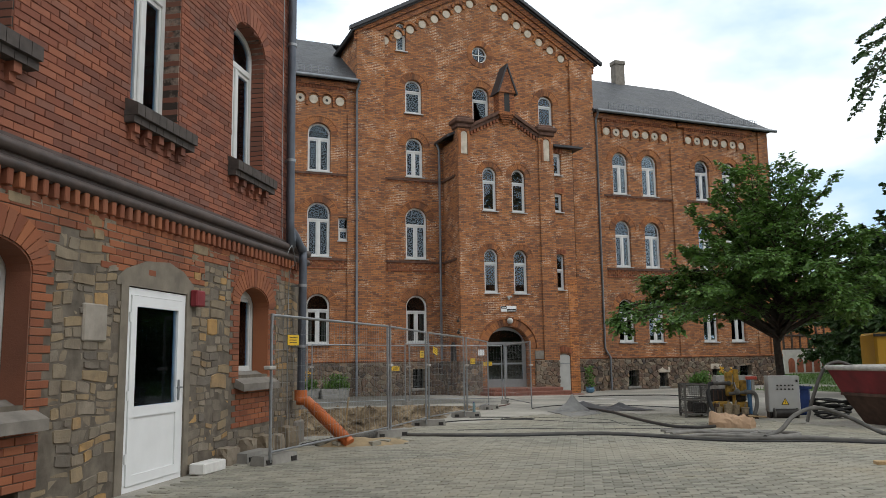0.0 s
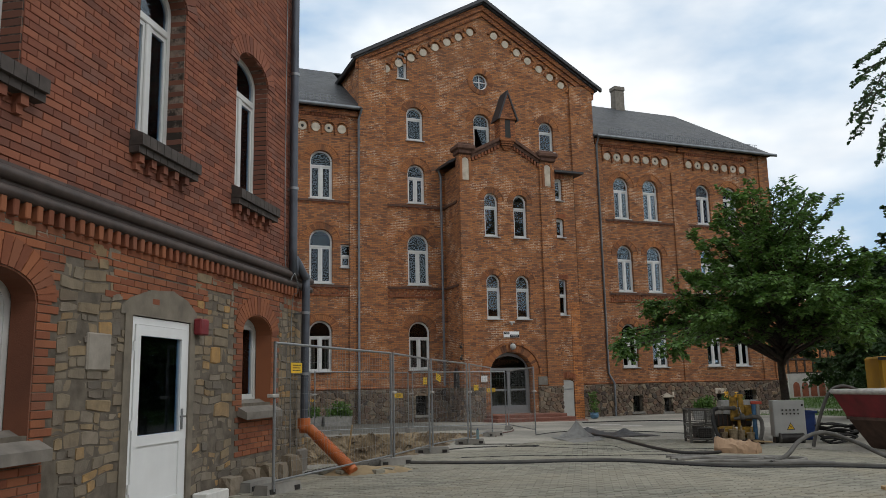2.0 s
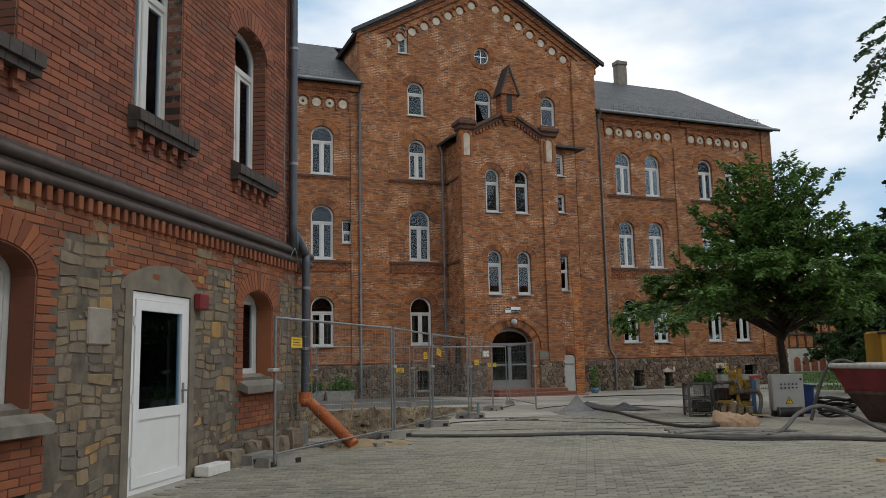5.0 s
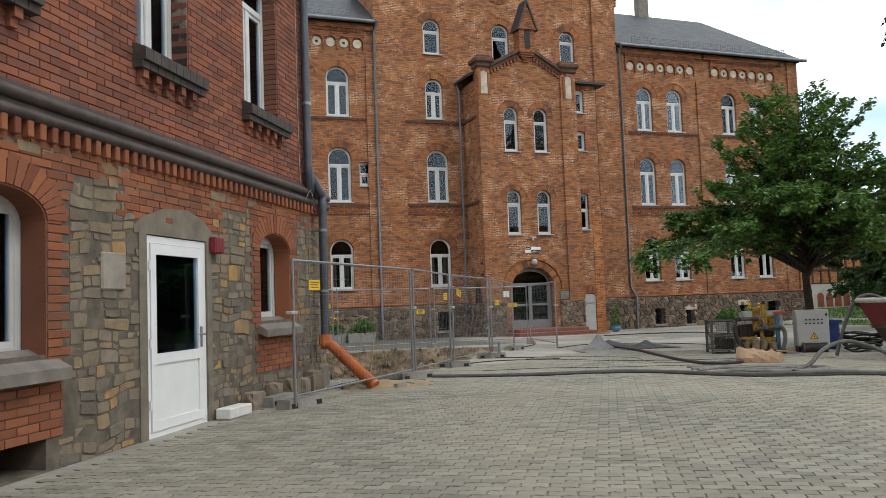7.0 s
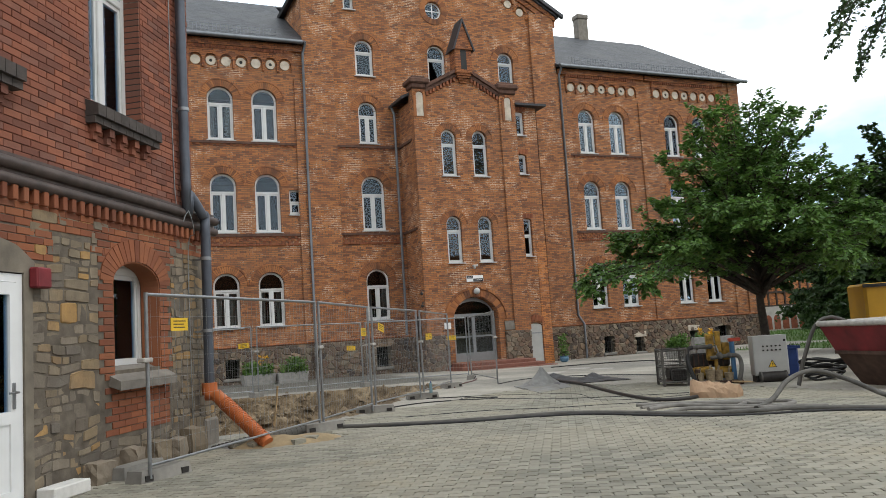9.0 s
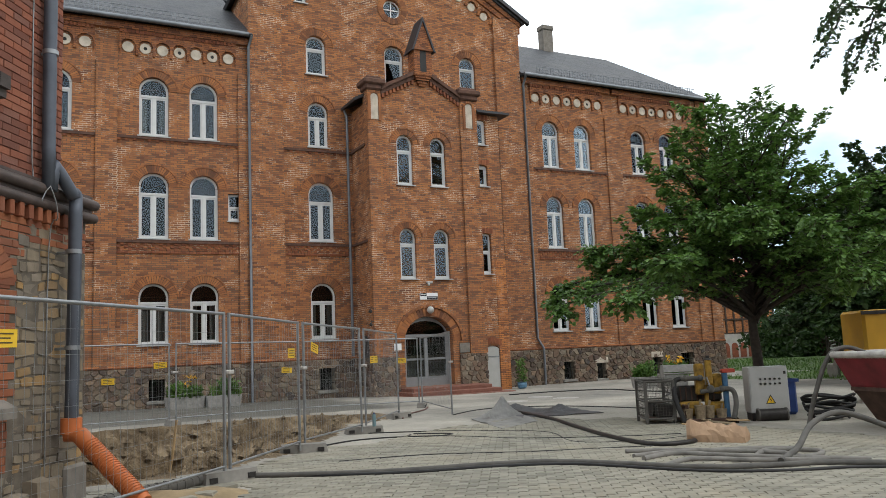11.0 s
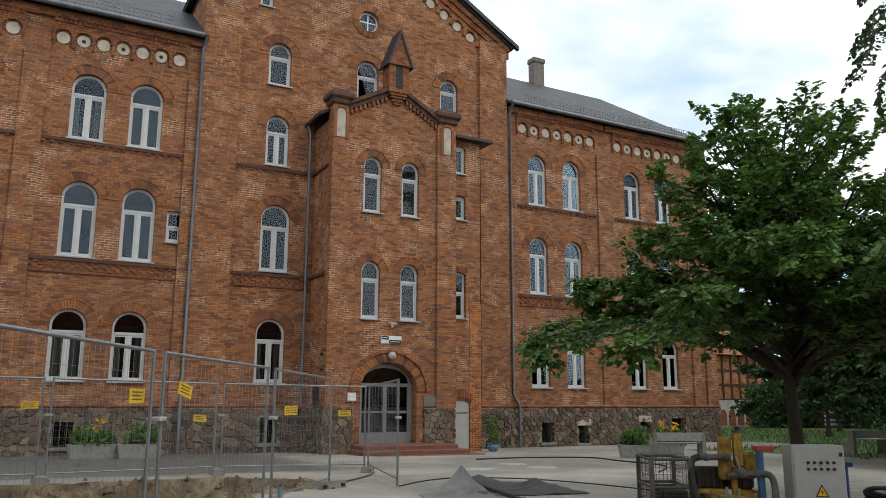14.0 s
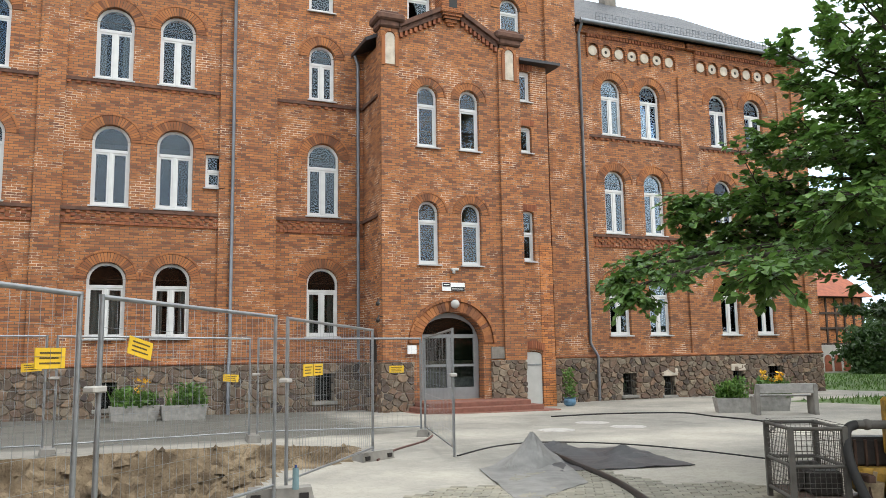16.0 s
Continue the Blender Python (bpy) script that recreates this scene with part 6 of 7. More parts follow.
def loose_stone(name, label, x, y, sx, sy, sz, mat, turn=0, z=None, cat="stone"):
    bm = bmesh.new()
    bmesh.ops.create_cube(bm, size=1)
    bmesh.ops.subdivide_edges(bm, edges=bm.edges, cuts=2, use_grid_fill=True)
    for v in bm.verts:
        n = v.co.normalized()
        v.co = v.co.lerp(n * 0.6, 0.35) + Vector((rs.uniform(-0.05, 0.05), rs.uniform(-0.05, 0.05), rs.uniform(-0.05, 0.05)))
        v.co = Vector((v.co.x * sx, v.co.y * sy, (v.co.z + 0.45) * sz))
    me = bpy.data.meshes.new(name)
    bm.to_mesh(me)
    bm.free()
    me.materials.append(mat)
    ob = new(name, me)
    ob.matrix_basis = pose(x, y, gz(x, y) - 0.01 if z is None else z, 0, 0, turn)
    return tagged(ob, label, cat)


p = L0 @ Vector((0.97, -0.19, 0))
block = thing("white_block", "white aerated concrete block on the paving beside the door", "block", at=pose(p.x, p.y, gz(p.x, p.y) + 0.008, 0, 0, 55))
part("body", Shape().box(-0.27, 0.27, -0.1, 0.1, 0, 0.13, bevel=0.012), plain("white aerated concrete", (0.62, 0.61, 0.58), 0.95, vary=0.15, scale=9, bump=0.3), block)
p = L0 @ Vector((2.1, -0.3, 0))
fence_foot(p.x, p.y, 50)
for a, b, w, h in ((2.9, -0.12, 0.35, 0.3), (3.4, -0.1, 0.3, 0.26), (1.7, -0.1, 0.32, 0.25), (3.85, -0.12, 0.35, 0.35), (2.4, -0.08, 0.3, 0.3)):
    p = L0 @ Vector((a, b, 0))
    loose_stone("footing_stone", "rough stone at the foot of the wall", p.x, p.y, w, 0.22, h, RUBBLE, 58 + rs.uniform(-10, 10))
for x, y, s in ((3.55, 12.9, 0.3), (3.9, 12.75, 0.26), (3.2, 12.75, 0.24), (4.2, 13.05, 0.2), (3.0, 13.0, 0.25), (3.7, 12.55, 0.18)):
    loose_stone("loose_paver", "lifted grey paving block in the sand", x, y, s, s * 0.7, 0.09, PAVER, rs.uniform(0, 180), cat="paving block")
heap = Shape()
hn = 28
for j in range(hn + 1):
    for i in range(hn + 1):
        u, v = i / hn * 2 - 1, j / hn * 2 - 1
        x, y = 3.65 + u * 0.8, 13.0 + v * 0.55
        h = 0.16 * max(0, 1 - u * u - v * v) ** 0.8 * (0.7 + 0.6 * noise.noise((x * 2, y * 2, 7))) - 0.012
        heap.add([(x, y, gz(x, y) + h)], [])
heap.f = [(j * (hn + 1) + i, j * (hn + 1) + i + 1, (j + 1) * (hn + 1) + i + 1, (j + 1) * (hn + 1) + i) for j in range(hn) for i in range(hn)]
heap.s = [True] * len(heap.f)
sand = part("sand_heap", heap, plain("yellow sand", (0.3, 0.225, 0.13), 0.95, vary=0.3, scale=6, bump=0.5))
tagged(sand, "low heap of yellow sand by the trench", "sand", kind="stuff")
gravel = Shape()
for _ in range(3600):
    x, y = rs.uniform(-1, 10), rs.uniform(14.5, 24.2)
    if inside(x, y, PIT):
        r = rs.uniform(0.02, 0.07) * (2.3 if rs.random() < 0.15 else 1)
        z = gz(x, y)
        q = [Vector((x + r * math.cos(k * 1.26 + r * 50), y + r * math.sin(k * 1.26 + r * 50), z - 0.01 + r * rs.uniform(-0.2, 0.3))) for k in range(5)]
        gravel.add(q + [(x, y, z + r * 0.9)], [(k, (k + 1) % 5, 5) for k in range(5)])
tagged(part("rubble", gravel, SOIL), "broken stones and clods in the diggings", "rubble", kind="stuff")

shovel = thing("shovel", "muddy shovel stuck upright in the diggings", "shovel", at=pose(3.85, 15.3, gz(3.85, 15.3) - 0.05, 0, 9, -30))
part("handle", Shape().tube(smooth_path([(0, 0, 0.25), (0.01, 0.02, 0.7), (0.0, 0.0, 1.2)], 5), 0.017, 8), TIMBER, shovel)
blade = Shape()
for j in range(6):
    for i in range(5):
        u, v = i / 4 * 2 - 1, j / 5
        blade.v.append((u * 0.11 * (0.55 + 0.45 * min(1, v * 2.5)), 0.03 * u * u - 0.012 + 0.02 * (1 - v), 0.02 + 0.3 * v + 0.05 * u * u * (1 - v)))
blade.f = [(j * 5 + i, j * 5 + i + 1, (j + 1) * 5 + i + 1, (j + 1) * 5 + i) for j in range(5) for i in range(4)]
blade.s = [True] * len(blade.f)
bl = part("blade", blade, RUST, shovel)
thick = bl.modifiers.new("thickness", "SOLIDIFY")
thick.thickness = 0.004


# ---- hoses and cables on the ground ----
def hose(name, label, pts, r, mat, cat="hose", group="hoses on the ground", lift=0.0):
    pts = smooth_path([(x, y, gz(x, y) + r * 0.9 + (q[0] if q else 0)) for x, y, *q in pts], 8)
    hz = [Vector((p.x, p.y, max(p.z, gz(p.x, p.y) + r * 0.9))) for p in pts]
    ob = thing(name, label, cat, group)
    part("tube", Shape().tube(hz, r, 8), mat, ob)
    return ob


hose("hose", "thick dusty grey hose lying across the paving", [(4.5, 14.0), (5.3, 13.45), (6.2, 13.0), (7.2, 12.75), (7.9, 12.45), (8.4, 11.75), (8.9, 10.95), (9.6, 10.55), (10.2, 10.3), (10.9, 9.5), (11.6, 8.4)], 0.036, HOSE_GREY)
hose("hose", "black cable beside the thick hose", [(4.6, 14.02), (5.4, 13.36), (6.3, 12.9), (7.3, 12.62), (8.0, 12.2), (8.3, 11.7), (8.75, 10.85), (9.4, 10.3), (10.3, 9.9), (11.2, 8.9)], 0.022, BLACK)
hose("hose", "dark thick hose running to the tarpaulin", [(13.4, 21.6), (12.7, 20.9), (12.2, 19.5), (11.7, 17.8), (11.0, 16.1), (10.3, 14.3), (10.0, 13.0), (10.5, 12.8), (11.2, 13.2)], 0.038, MACHINE_DARK)
hose("hose", "thin black cable over the yard", [(7.9, 18.3), (8.6, 17.9), (9.4, 17.2), (10.2, 15.9), (9.6, 14.2), (10.4, 13.6), (11.6, 13.6)], 0.011, BLACK)
hose("hose", "thin black cable over the yard", [(6.1, 16.4), (7.2, 17.2), (8.2, 17.05), (8.9, 16.2), (9.3, 15.3), (10.4, 14.4), (11.4, 13.9)], 0.012, BLACK)
hose("hose", "thin black cable over the yard", [(8.3, 17.3), (8.15, 17.0), (8.6, 16.7), (8.9, 16.9), (8.4, 17.4)], 0.016, BLACK)
hose("hose", "grey hose looping on the paving", [(8.9, 11.9), (9.5, 12.0), (9.9, 11.3), (10.3, 10.8), (10.9, 11.0), (10.6, 11.5), (10.0, 11.2)], 0.034, HOSE_PALE)
hose("hose", "grey hose looping on the paving", [(8.7, 11.3), (9.3, 11.5), (9.8, 10.9), (10.4, 10.5)], 0.034, HOSE_PALE)
hose("hose", "pale dusty hose lying beside the sack", [(9.2, 12.6), (9.7, 12.25), (10.2, 11.7), (10.45, 11.2), (10.35, 10.7), (10.7, 10.2)], 0.034, HOSE_PALE)
hose("hose", "pale dusty hose lying beside the sack", [(9.0, 12.2), (9.5, 12.2), (10.1, 11.95), (10.6, 11.75), (10.95, 11.4)], 0.03, HOSE_PALE)
hose("hose", "thin black cable over the yard", [(6.0, 14.6), (7.2, 14.4), (8.3, 13.7), (9.2, 13.3), (10.1, 12.9)], 0.012, BLACK)
hose("hose", "grey hose rising in a bow to the skip", [(9.9, 10.75), (10.5, 11.0, 0.08), (11.1, 11.25, 0.3), (11.7, 11.3, 0.4), (12.1, 11.0, 0.24), (12.15, 10.3, 0.0), (12.0, 9.4)], 0.037, HOSE_GREY)
hose("hose", "blue flattened hose beside the skip", [(12.0, 10.1), (11.9, 9.5), (12.0, 8.6), (12.2, 7.6)], 0.06, BLUE_HOSE)
hose("hose", "thin cable across the asphalt", [(17.1, 28.2), (19.0, 28.4), (20.8, 27.6), (20.6, 26.0), (20.2, 23.7), (18.4, 22.0)], 0.02, BLACK)
hose("hose", "thin cable across the asphalt", [(11.2, 21.2), (12.4, 22.2), (13.5, 22.4), (14.6, 21.2), (15.0, 18.8), (14.6, 17.4)], 0.012, BLACK)
hose("hose", "thin brown cable from the trench", [(9.9, 21.2), (10.6, 22.4), (11.6, 23.6), (12.2, 24.6)], 0.018, plain("brown cable", (0.12, 0.06, 0.05), 0.7))
hose("hose", "grey hose hanging over the skip rim", [(13.2, 13.0, 0.0), (13.3, 12.9, 0.5), (13.5, 12.75, 1.08), (13.75, 12.6, 1.22), (14.0, 12.4, 1.1)], 0.036, HOSE_GREY)
hose("hose", "orange hose curling in the trench", [(5.2, 18.4), (5.6, 19.3), (6.6, 19.8), (7.3, 19.4), (7.2, 18.9)], 0.02, TIMBER)


def cloth(name, label, corners, peak, mat, seed, n=20):
    """A stiff crumpled sheet: four corners on the ground and a raised fold."""
    s = Shape()
    c = [Vector(q) for q in corners]
    for j in range(n + 1):
        for i in range(n + 1):
            u, v = i / n, j / n
            p = c[0].lerp(c[1], u).lerp(c[3].lerp(c[2], u), v)
            h = sum(a * max(0, 1 - abs(u - pu + 0.5 * (v - pv)) / w) * max(0, 1 - abs(v - pv) / (w * 0.75)) for a, pu, pv, w in peak)
            h += 0.03 * noise.noise((u * 5, v * 5, seed)) + 0.02
            s.v.append((p.x, p.y, gz(p.x, p.y) + max(0.012, h)))
    s.f = [(j * (n + 1) + i, j * (n + 1) + i + 1, (j + 1) * (n + 1) + i + 1, (j + 1) * (n + 1) + i) for j in range(n) for i in range(n)]
    s.s = [False] * len(s.f)
    ob = part(name, s, mat)
    ob.modifiers.new("thickness", "SOLIDIFY").thickness = 0.008
    return tagged(ob, label, "tarpaulin")


cloth("tarpaulin", "grey plastic sheet folded to a point on the ground", [(10.0, 17.0), (11.4, 17.9), (12.9, 21.3), (10.8, 19.6)], [(0.44, 0.62, 0.8, 0.34)], TARP, 1)
cloth("tarpaulin", "dark crumpled sheet beside the grey one", [(11.6, 18.9), (13.6, 18.6), (14.2, 20.9), (12.6, 21.6)], [(0.2, 0.2, 0.75, 0.3), (0.16, 0.72, 0.55, 0.2), (0.1, 0.5, 0.2, 0.2)], TARP_DARK, 2)
for x, y in ((15.05, 24.6), (16.9, 24.6), (16.9, 26.0)):
    lid = thing("manhole_cover", "round iron manhole cover in the asphalt", "manhole cover", "manhole covers")
    part("lid", Shape().tube([(x, y, gz(x, y) - 0.02), (x, y, gz(x, y) + 0.012)], 0.32, 24).tube([(x, y, gz(x, y) - 0.02), (x, y, gz(x, y) + 0.007)], 0.4, 24), SKIP_RIM, lid)

# ---- pump, control box and cage ----
CAKED = plain("caked dry mortar", (0.3, 0.235, 0.15), 0.95, vary=0.5, scale=14, bump=0.7)
RED_TRIM = plain("worn red paint", (0.4, 0.06, 0.035), 0.55, vary=0.3)
M0 = pose(13.85, 14.7, -0.13, 0, 0, -29.5)
cab = thing("control_cabinet", "light grey control cabinet with switches and warning triangle", "control box", at=M0)
part("body", Shape().box(0, 0.7, 0, 0.32, 0.14, 0.96, bevel=0.012), BOX_GREY, cab)
part("door_panel", Shape().box(0.02, 0.68, -0.014, 0.0, 0.16, 0.94, bevel=0.006), BOX_GREY, cab)
for k in range(5):
    for r in range(2):
        part("switch", Shape().tube([(0.2 + k * 0.085, -0.014, 0.74 - r * 0.085), (0.2 + k * 0.085, -0.045, 0.74 - r * 0.085)], 0.018, 8), MACHINE_DARK, cab)
part("lock", Shape().box(0.62, 0.66, -0.03, -0.012, 0.82, 0.87), MACHINE_DARK, cab)
tri_sign = part("warning_triangle", Shape().add([(0.27, -0.018, 0.3), (0.45, -0.018, 0.3), (0.36, -0.018, 0.46), (0.27, -0.013, 0.3), (0.45, -0.013, 0.3), (0.36, -0.013, 0.46)], [(0, 1, 2), (0, 3, 4, 1), (1, 4, 5, 2), (2, 5, 3, 0)]), SIGN_BLACK, cab)
part("triangle_field", Shape().add([(0.292, -0.02, 0.312), (0.428, -0.02, 0.312), (0.36, -0.02, 0.434)], [(0, 1, 2)]), YELLOW, cab, "yellow field")
part("bolt", Shape().add([(0.365, -0.022, 0.41), (0.34, -0.022, 0.36), (0.36, -0.022, 0.362), (0.352, -0.022, 0.325), (0.382, -0.022, 0.372), (0.362, -0.022, 0.37)], [(0, 1, 2, 5), (5, 2, 3, 4)]), SIGN_BLACK, cab)
for fx in (0.02, 0.6):
    part("foot", Shape().box(fx, fx + 0.06, 0.02, 0.3, 0, 0.14, bevel=0.006), MACHINE_DARK, cab)
motor = thing("motor", "oily dark pump motor under the control cabinet", "motor", at=M0)
part("drum", Shape().tube([(0.1, -0.06, 0.11), (0.58, -0.06, 0.11)], 0.11, 14), MACHINE_DARK, motor)
for fx in (0.08, 0.58):
    part("flange", Shape().tube([(fx, -0.06, 0.11), (fx + 0.03, -0.06, 0.11)], 0.12, 14), HOSE_GREY, motor)

MP = pose(13.68, 14.91, -0.13, 0, 0, -29.5)
pump = thing("grout_pump", "worn yellow pump unit caked with dry mortar", "pump", at=MP)
part("base", Shape().box(-1.0, -0.08, -0.28, 0.3, 0.02, 0.1, bevel=0.02), MACHINE_DARK, pump)
part("skid", Shape().box(-1.05, -0.05, -0.34, -0.28, 0.0, 0.1, bevel=0.01), RUST, pump)
part("bracket", Shape().box(-0.95, -0.88, -0.2, 0.1, 0.1, 0.34, bevel=0.01), RUST, pump)
part("cylinder", Shape().box(-0.66, -0.5, -0.02, 0.14, 0.5, 0.78, bevel=0.02), MACHINE_YELLOW, pump)
part("cylinder", Shape().box(-0.66, -0.5, -0.02, 0.14, 0.8, 1.06, bevel=0.03), MACHINE_YELLOW, pump)
part("column", Shape().box(-0.48, -0.37, -0.06, 0.06, 0.68, 1.12, bevel=0.02), MACHINE_YELLOW, pump)
part("shaft", Shape().box(-0.53, -0.46, -0.04, 0.03, 0.1, 0.68, bevel=0.01), MACHINE_YELLOW, pump)
part("cap", Shape().tube([(-0.42, 0.0, 1.12), (-0.42, 0.0, 1.15)], 0.07, 12), HOSE_GREY, pump)
part("nozzle", Shape().tube([(-0.42, 0.0, 1.15), (-0.42, 0.0, 1.2)], 0.035, 10), MACHINE_DARK, pump)
part("hopper", Shape().box(-0.34, -0.14, 0.1, 0.34, 0.5, 0.86, bevel=0.04), MACHINE_YELLOW, pump)
part("motor_block", Shape().box(-0.98, -0.16, 0.16, 0.4, 0.36, 0.66, bevel=0.04), MACHINE_DARK, pump)
for k in range(7):
    part("fin", Shape().box(-0.93 + k * 0.1, -0.91 + k * 0.1, 0.13, 0.17, 0.38, 0.64), RUST, pump)
part("trough", Shape().box(-0.96, -0.56, -0.02, 0.3, 0.12, 0.38, bevel=0.05), MACHINE_YELLOW, pump)
part("trough", Shape().box(-0.44, -0.1, -0.02, 0.3, 0.12, 0.36, bevel=0.05), MACHINE_YELLOW, pump)
for x, y, h, r in ((-0.88, -0.14, 0.24, 0.075), (-0.68, -0.2, 0.3, 0.085), (-0.5, -0.14, 0.28, 0.08), (-0.3, -0.18, 0.22, 0.08)):
    part("valve", Shape().tube([(x, y, 0.08), (x, y, h * 0.7), (x, y, h)], r, 12, r1=r * 1.12).tube([(x, y, h), (x, y, h + 0.03)], r * 1.2, 12).tube([(x, y, h + 0.03), (x + 0.02, y, h + 0.13)], 0.02, 6), CAKED, pump, "pump valve caked with mortar")
part("coupling", Shape().tube([(-0.98, -0.02, 0.8), (-0.62, -0.06, 0.8)], 0.042, 10).ball((-0.6, -0.06, 0.8), 0.06, 6).ball((-0.86, -0.03, 0.8), 0.055, 6), HOSE_GREY, pump)
part("coupling", Shape().tube([(-0.62, -0.1, 0.56), (-0.2, -0.12, 0.6)], 0.04, 10).ball((-0.44, -0.11, 0.6), 0.075, 6).ball((-0.24, -0.12, 0.6), 0.06, 6), HOSE_GREY, pump)
part("lever", Shape().tube([(-0.5, -0.12, 0.82), (-0.44, -0.14, 0.6)], 0.014, 6), GALV, pump)
part("blue_pipe", Shape().tube([(-0.16, -0.06, 0.88), (-0.16, -0.08, 0.1)], 0.05, 12), BLUE_HOSE, pump)
part("red_bracket", Shape().box(-0.22, 0.02, -0.12, 0.0, 0.88, 0.95, bevel=0.01), RED_TRIM, pump)
part("feed_hose", Shape().tube(smooth_path([(-0.96, -0.02, 0.8), (-1.08, -0.1, 0.74), (-1.1, -0.2, 0.45), (-1.0, -0.34, 0.06)], 6), 0.045, 10), BLACK, pump)
part("outlet_hose", Shape().tube(smooth_path([(-0.2, -0.12, 0.6), (-0.06, -0.16, 0.56), (-0.04, -0.22, 0.34), (-0.14, -0.34, 0.08)], 6), 0.045, 10), HOSE_GREY, pump)
for k, (x, y, w, a) in enumerate(((-0.85, -0.42, 0.5, 20), (-0.45, -0.46, 0.55, -30), (-0.1, -0.42, 0.4, 10), (-0.62, -0.36, 0.35, 60))):
    scrap = thing("board_scrap", "mortar-stained board scrap at the pump's foot", "board", "scraps round the pump", at=MP @ pose(x, y, 0.012 + 0.022 * k, 6, 4, a))
    part("board", Shape().box(-w / 2, w / 2, -0.06, 0.06, 0, 0.02, bevel=0.004), CAKED if k % 2 else TIMBER, scrap)
bag = thing("paper_sack", "crumpled brown paper sack lying on the ground", "sack", at=pose(11.0, 12.75, gz(11.0, 12.7), 0, 0, -56))
sk = Shape()
for j in range(9):
    for i in range(15):
        u, v = i / 14, j / 8
        ang = math.pi * v
        sk.v.append(((u - 0.5) * 0.8 + 0.04 * noise.noise((u * 4, v * 4, 2)), 0.2 * math.cos(ang) * (1 + 0.2 * noise.noise((u * 6, v * 5, 9))), max(0.0, (0.3 - 0.08 * u) * math.sin(ang) * (1 + 0.35 * noise.noise((u * 7, v * 6, 4))))))
sk.f = [(j * 15 + i, j * 15 + i + 1, (j + 1) * 15 + i + 1, (j + 1) * 15 + i) for j in range(8) for i in range(14)]
sk.f += [tuple(j * 15 for j in range(9)), tuple(j * 15 + 14 for j in range(8, -1, -1))]
sk.s = [False] * len(sk.f)
part("paper", sk, PAPER, bag)


def cage(x, y, turn, w, d, h):
    ob = thing("mesh_crate", "grey steel mesh crate with dark parts inside", "crate", at=pose(x, y, gz(x, y), 0, 0, turn))
    for a in (0, w):
        for b in (0, d):
            part("corner_post", Shape().box(a - 0.025, a + 0.025, b - 0.025, b + 0.025, 0, h), HOSE_GREY, ob)
    for z in (0.1, h * 0.52, h - 0.02):
        for p0, p1 in (((0, 0), (w, 0)), ((w, 0), (w, d)), ((w, d), (0, d)), ((0, d), (0, 0))):
            part("rail", Shape().tube([(*p0, z), (*p1, z)], 0.02, 6), HOSE_GREY, ob)
    for (ax, ay), (bx, by) in (((0, 0), (w, 0)), ((w, 0), (w, d)), ((w, d), (0, d)), ((0, d), (0, 0))):
        s = Shape()
        n = int(math.hypot(bx - ax, by - ay) / 0.05)
        for k in range(1, n):
            s.tube([(lerp(ax, bx, k / n), lerp(ay, by, k / n), 0.1), (lerp(ax, bx, k / n), lerp(ay, by, k / n), h)], 0.003, 4, False)
        for k in range(1, int(h / 0.05)):
            s.tube([(ax, ay, 0.1 + k * 0.05), (bx, by, 0.1 + k * 0.05)], 0.003, 4, False)
        tagged(part("wire_mesh", s, HOSE_GREY, ob), kind="stuff")
    part("floor_plate", Shape().box(0, w, 0, d, 0.08, 0.11), RUST, ob)
    part("load", Shape().tube([(0.15, d * 0.5, 0.26), (w - 0.15, d * 0.55, 0.26)], 0.15, 12).box(0.2, 0.5, 0.1, 0.4, 0.11, 0.35, bevel=0.03), MACHINE_DARK, ob)


cage(12.2, 15.58, -29.5, 0.5, 0.8, 0.78)
tub = thing("blue_barrel", "dark blue plastic tub behind the control cabinet", "tub", at=pose(15.0, 15.2, -0.14, 0, 0, -25))
part("shell", Shape().box(-0.15, 0.5, 0, 0.5, 0.0, 0.66, bevel=0.05), BLUE, tub)
part("rim", Shape().box(-0.18, 0.53, -0.03, 0.0, 0.62, 0.68).box(-0.18, 0.53, 0.5, 0.53, 0.62, 0.68).box(-0.18, -0.15, 0, 0.5, 0.62, 0.68).box(0.5, 0.53, 0, 0.5, 0.62, 0.68), BLUE, tub)
coil = thing("cable_coil", "tangle of black cables on the ground", "cables")
cc = Shape()
for k in range(7):
    cc.tube(smooth_path([(14.9 + 0.35 * math.cos(a + k), 13.9 + 0.28 * math.sin(a + k * 0.7), -0.08 + 0.06 * k + 0.03 * math.sin(3 * a)) for a in np.arange(0, 6.3, 0.7)], 3), 0.025, 6)
part("cable", cc, BLACK, coil)

# ---- red skip and the yellow machine behind ----
skip = thing("skip", "scratched dark red steel skip with pale rim", "skip", at=pose(13.45, 12.66, -0.12, 0, 0, -12))
lo = [(0.75, -1.55, 0.0), (3.2, -1.55, 0.0), (3.2, -0.1, 0.0), (0.75, -0.1, 0.0)]
mi = [(0.32, -1.62, 0.62), (3.6, -1.62, 0.62), (3.6, -0.03, 0.62), (0.32, -0.03, 0.62)]
hi = [(0.06, -1.7, 1.14), (3.9, -1.7, 1.14), (3.9, 0.05, 1.14), (0.06, 0.05, 1.14)]
hin = [(0.12, -1.64, 1.14), (3.84, -1.64, 1.14), (3.84, -0.01, 1.14), (0.12, -0.01, 1.14)]
lin = [(0.8, -1.5, 0.05), (3.15, -1.5, 0.05), (3.15, -0.15, 0.05), (0.8, -0.15, 0.05)]
fs4 = [(i, (i + 1) % 4, 4 + (i + 1) % 4, 4 + i) for i in range(4)]
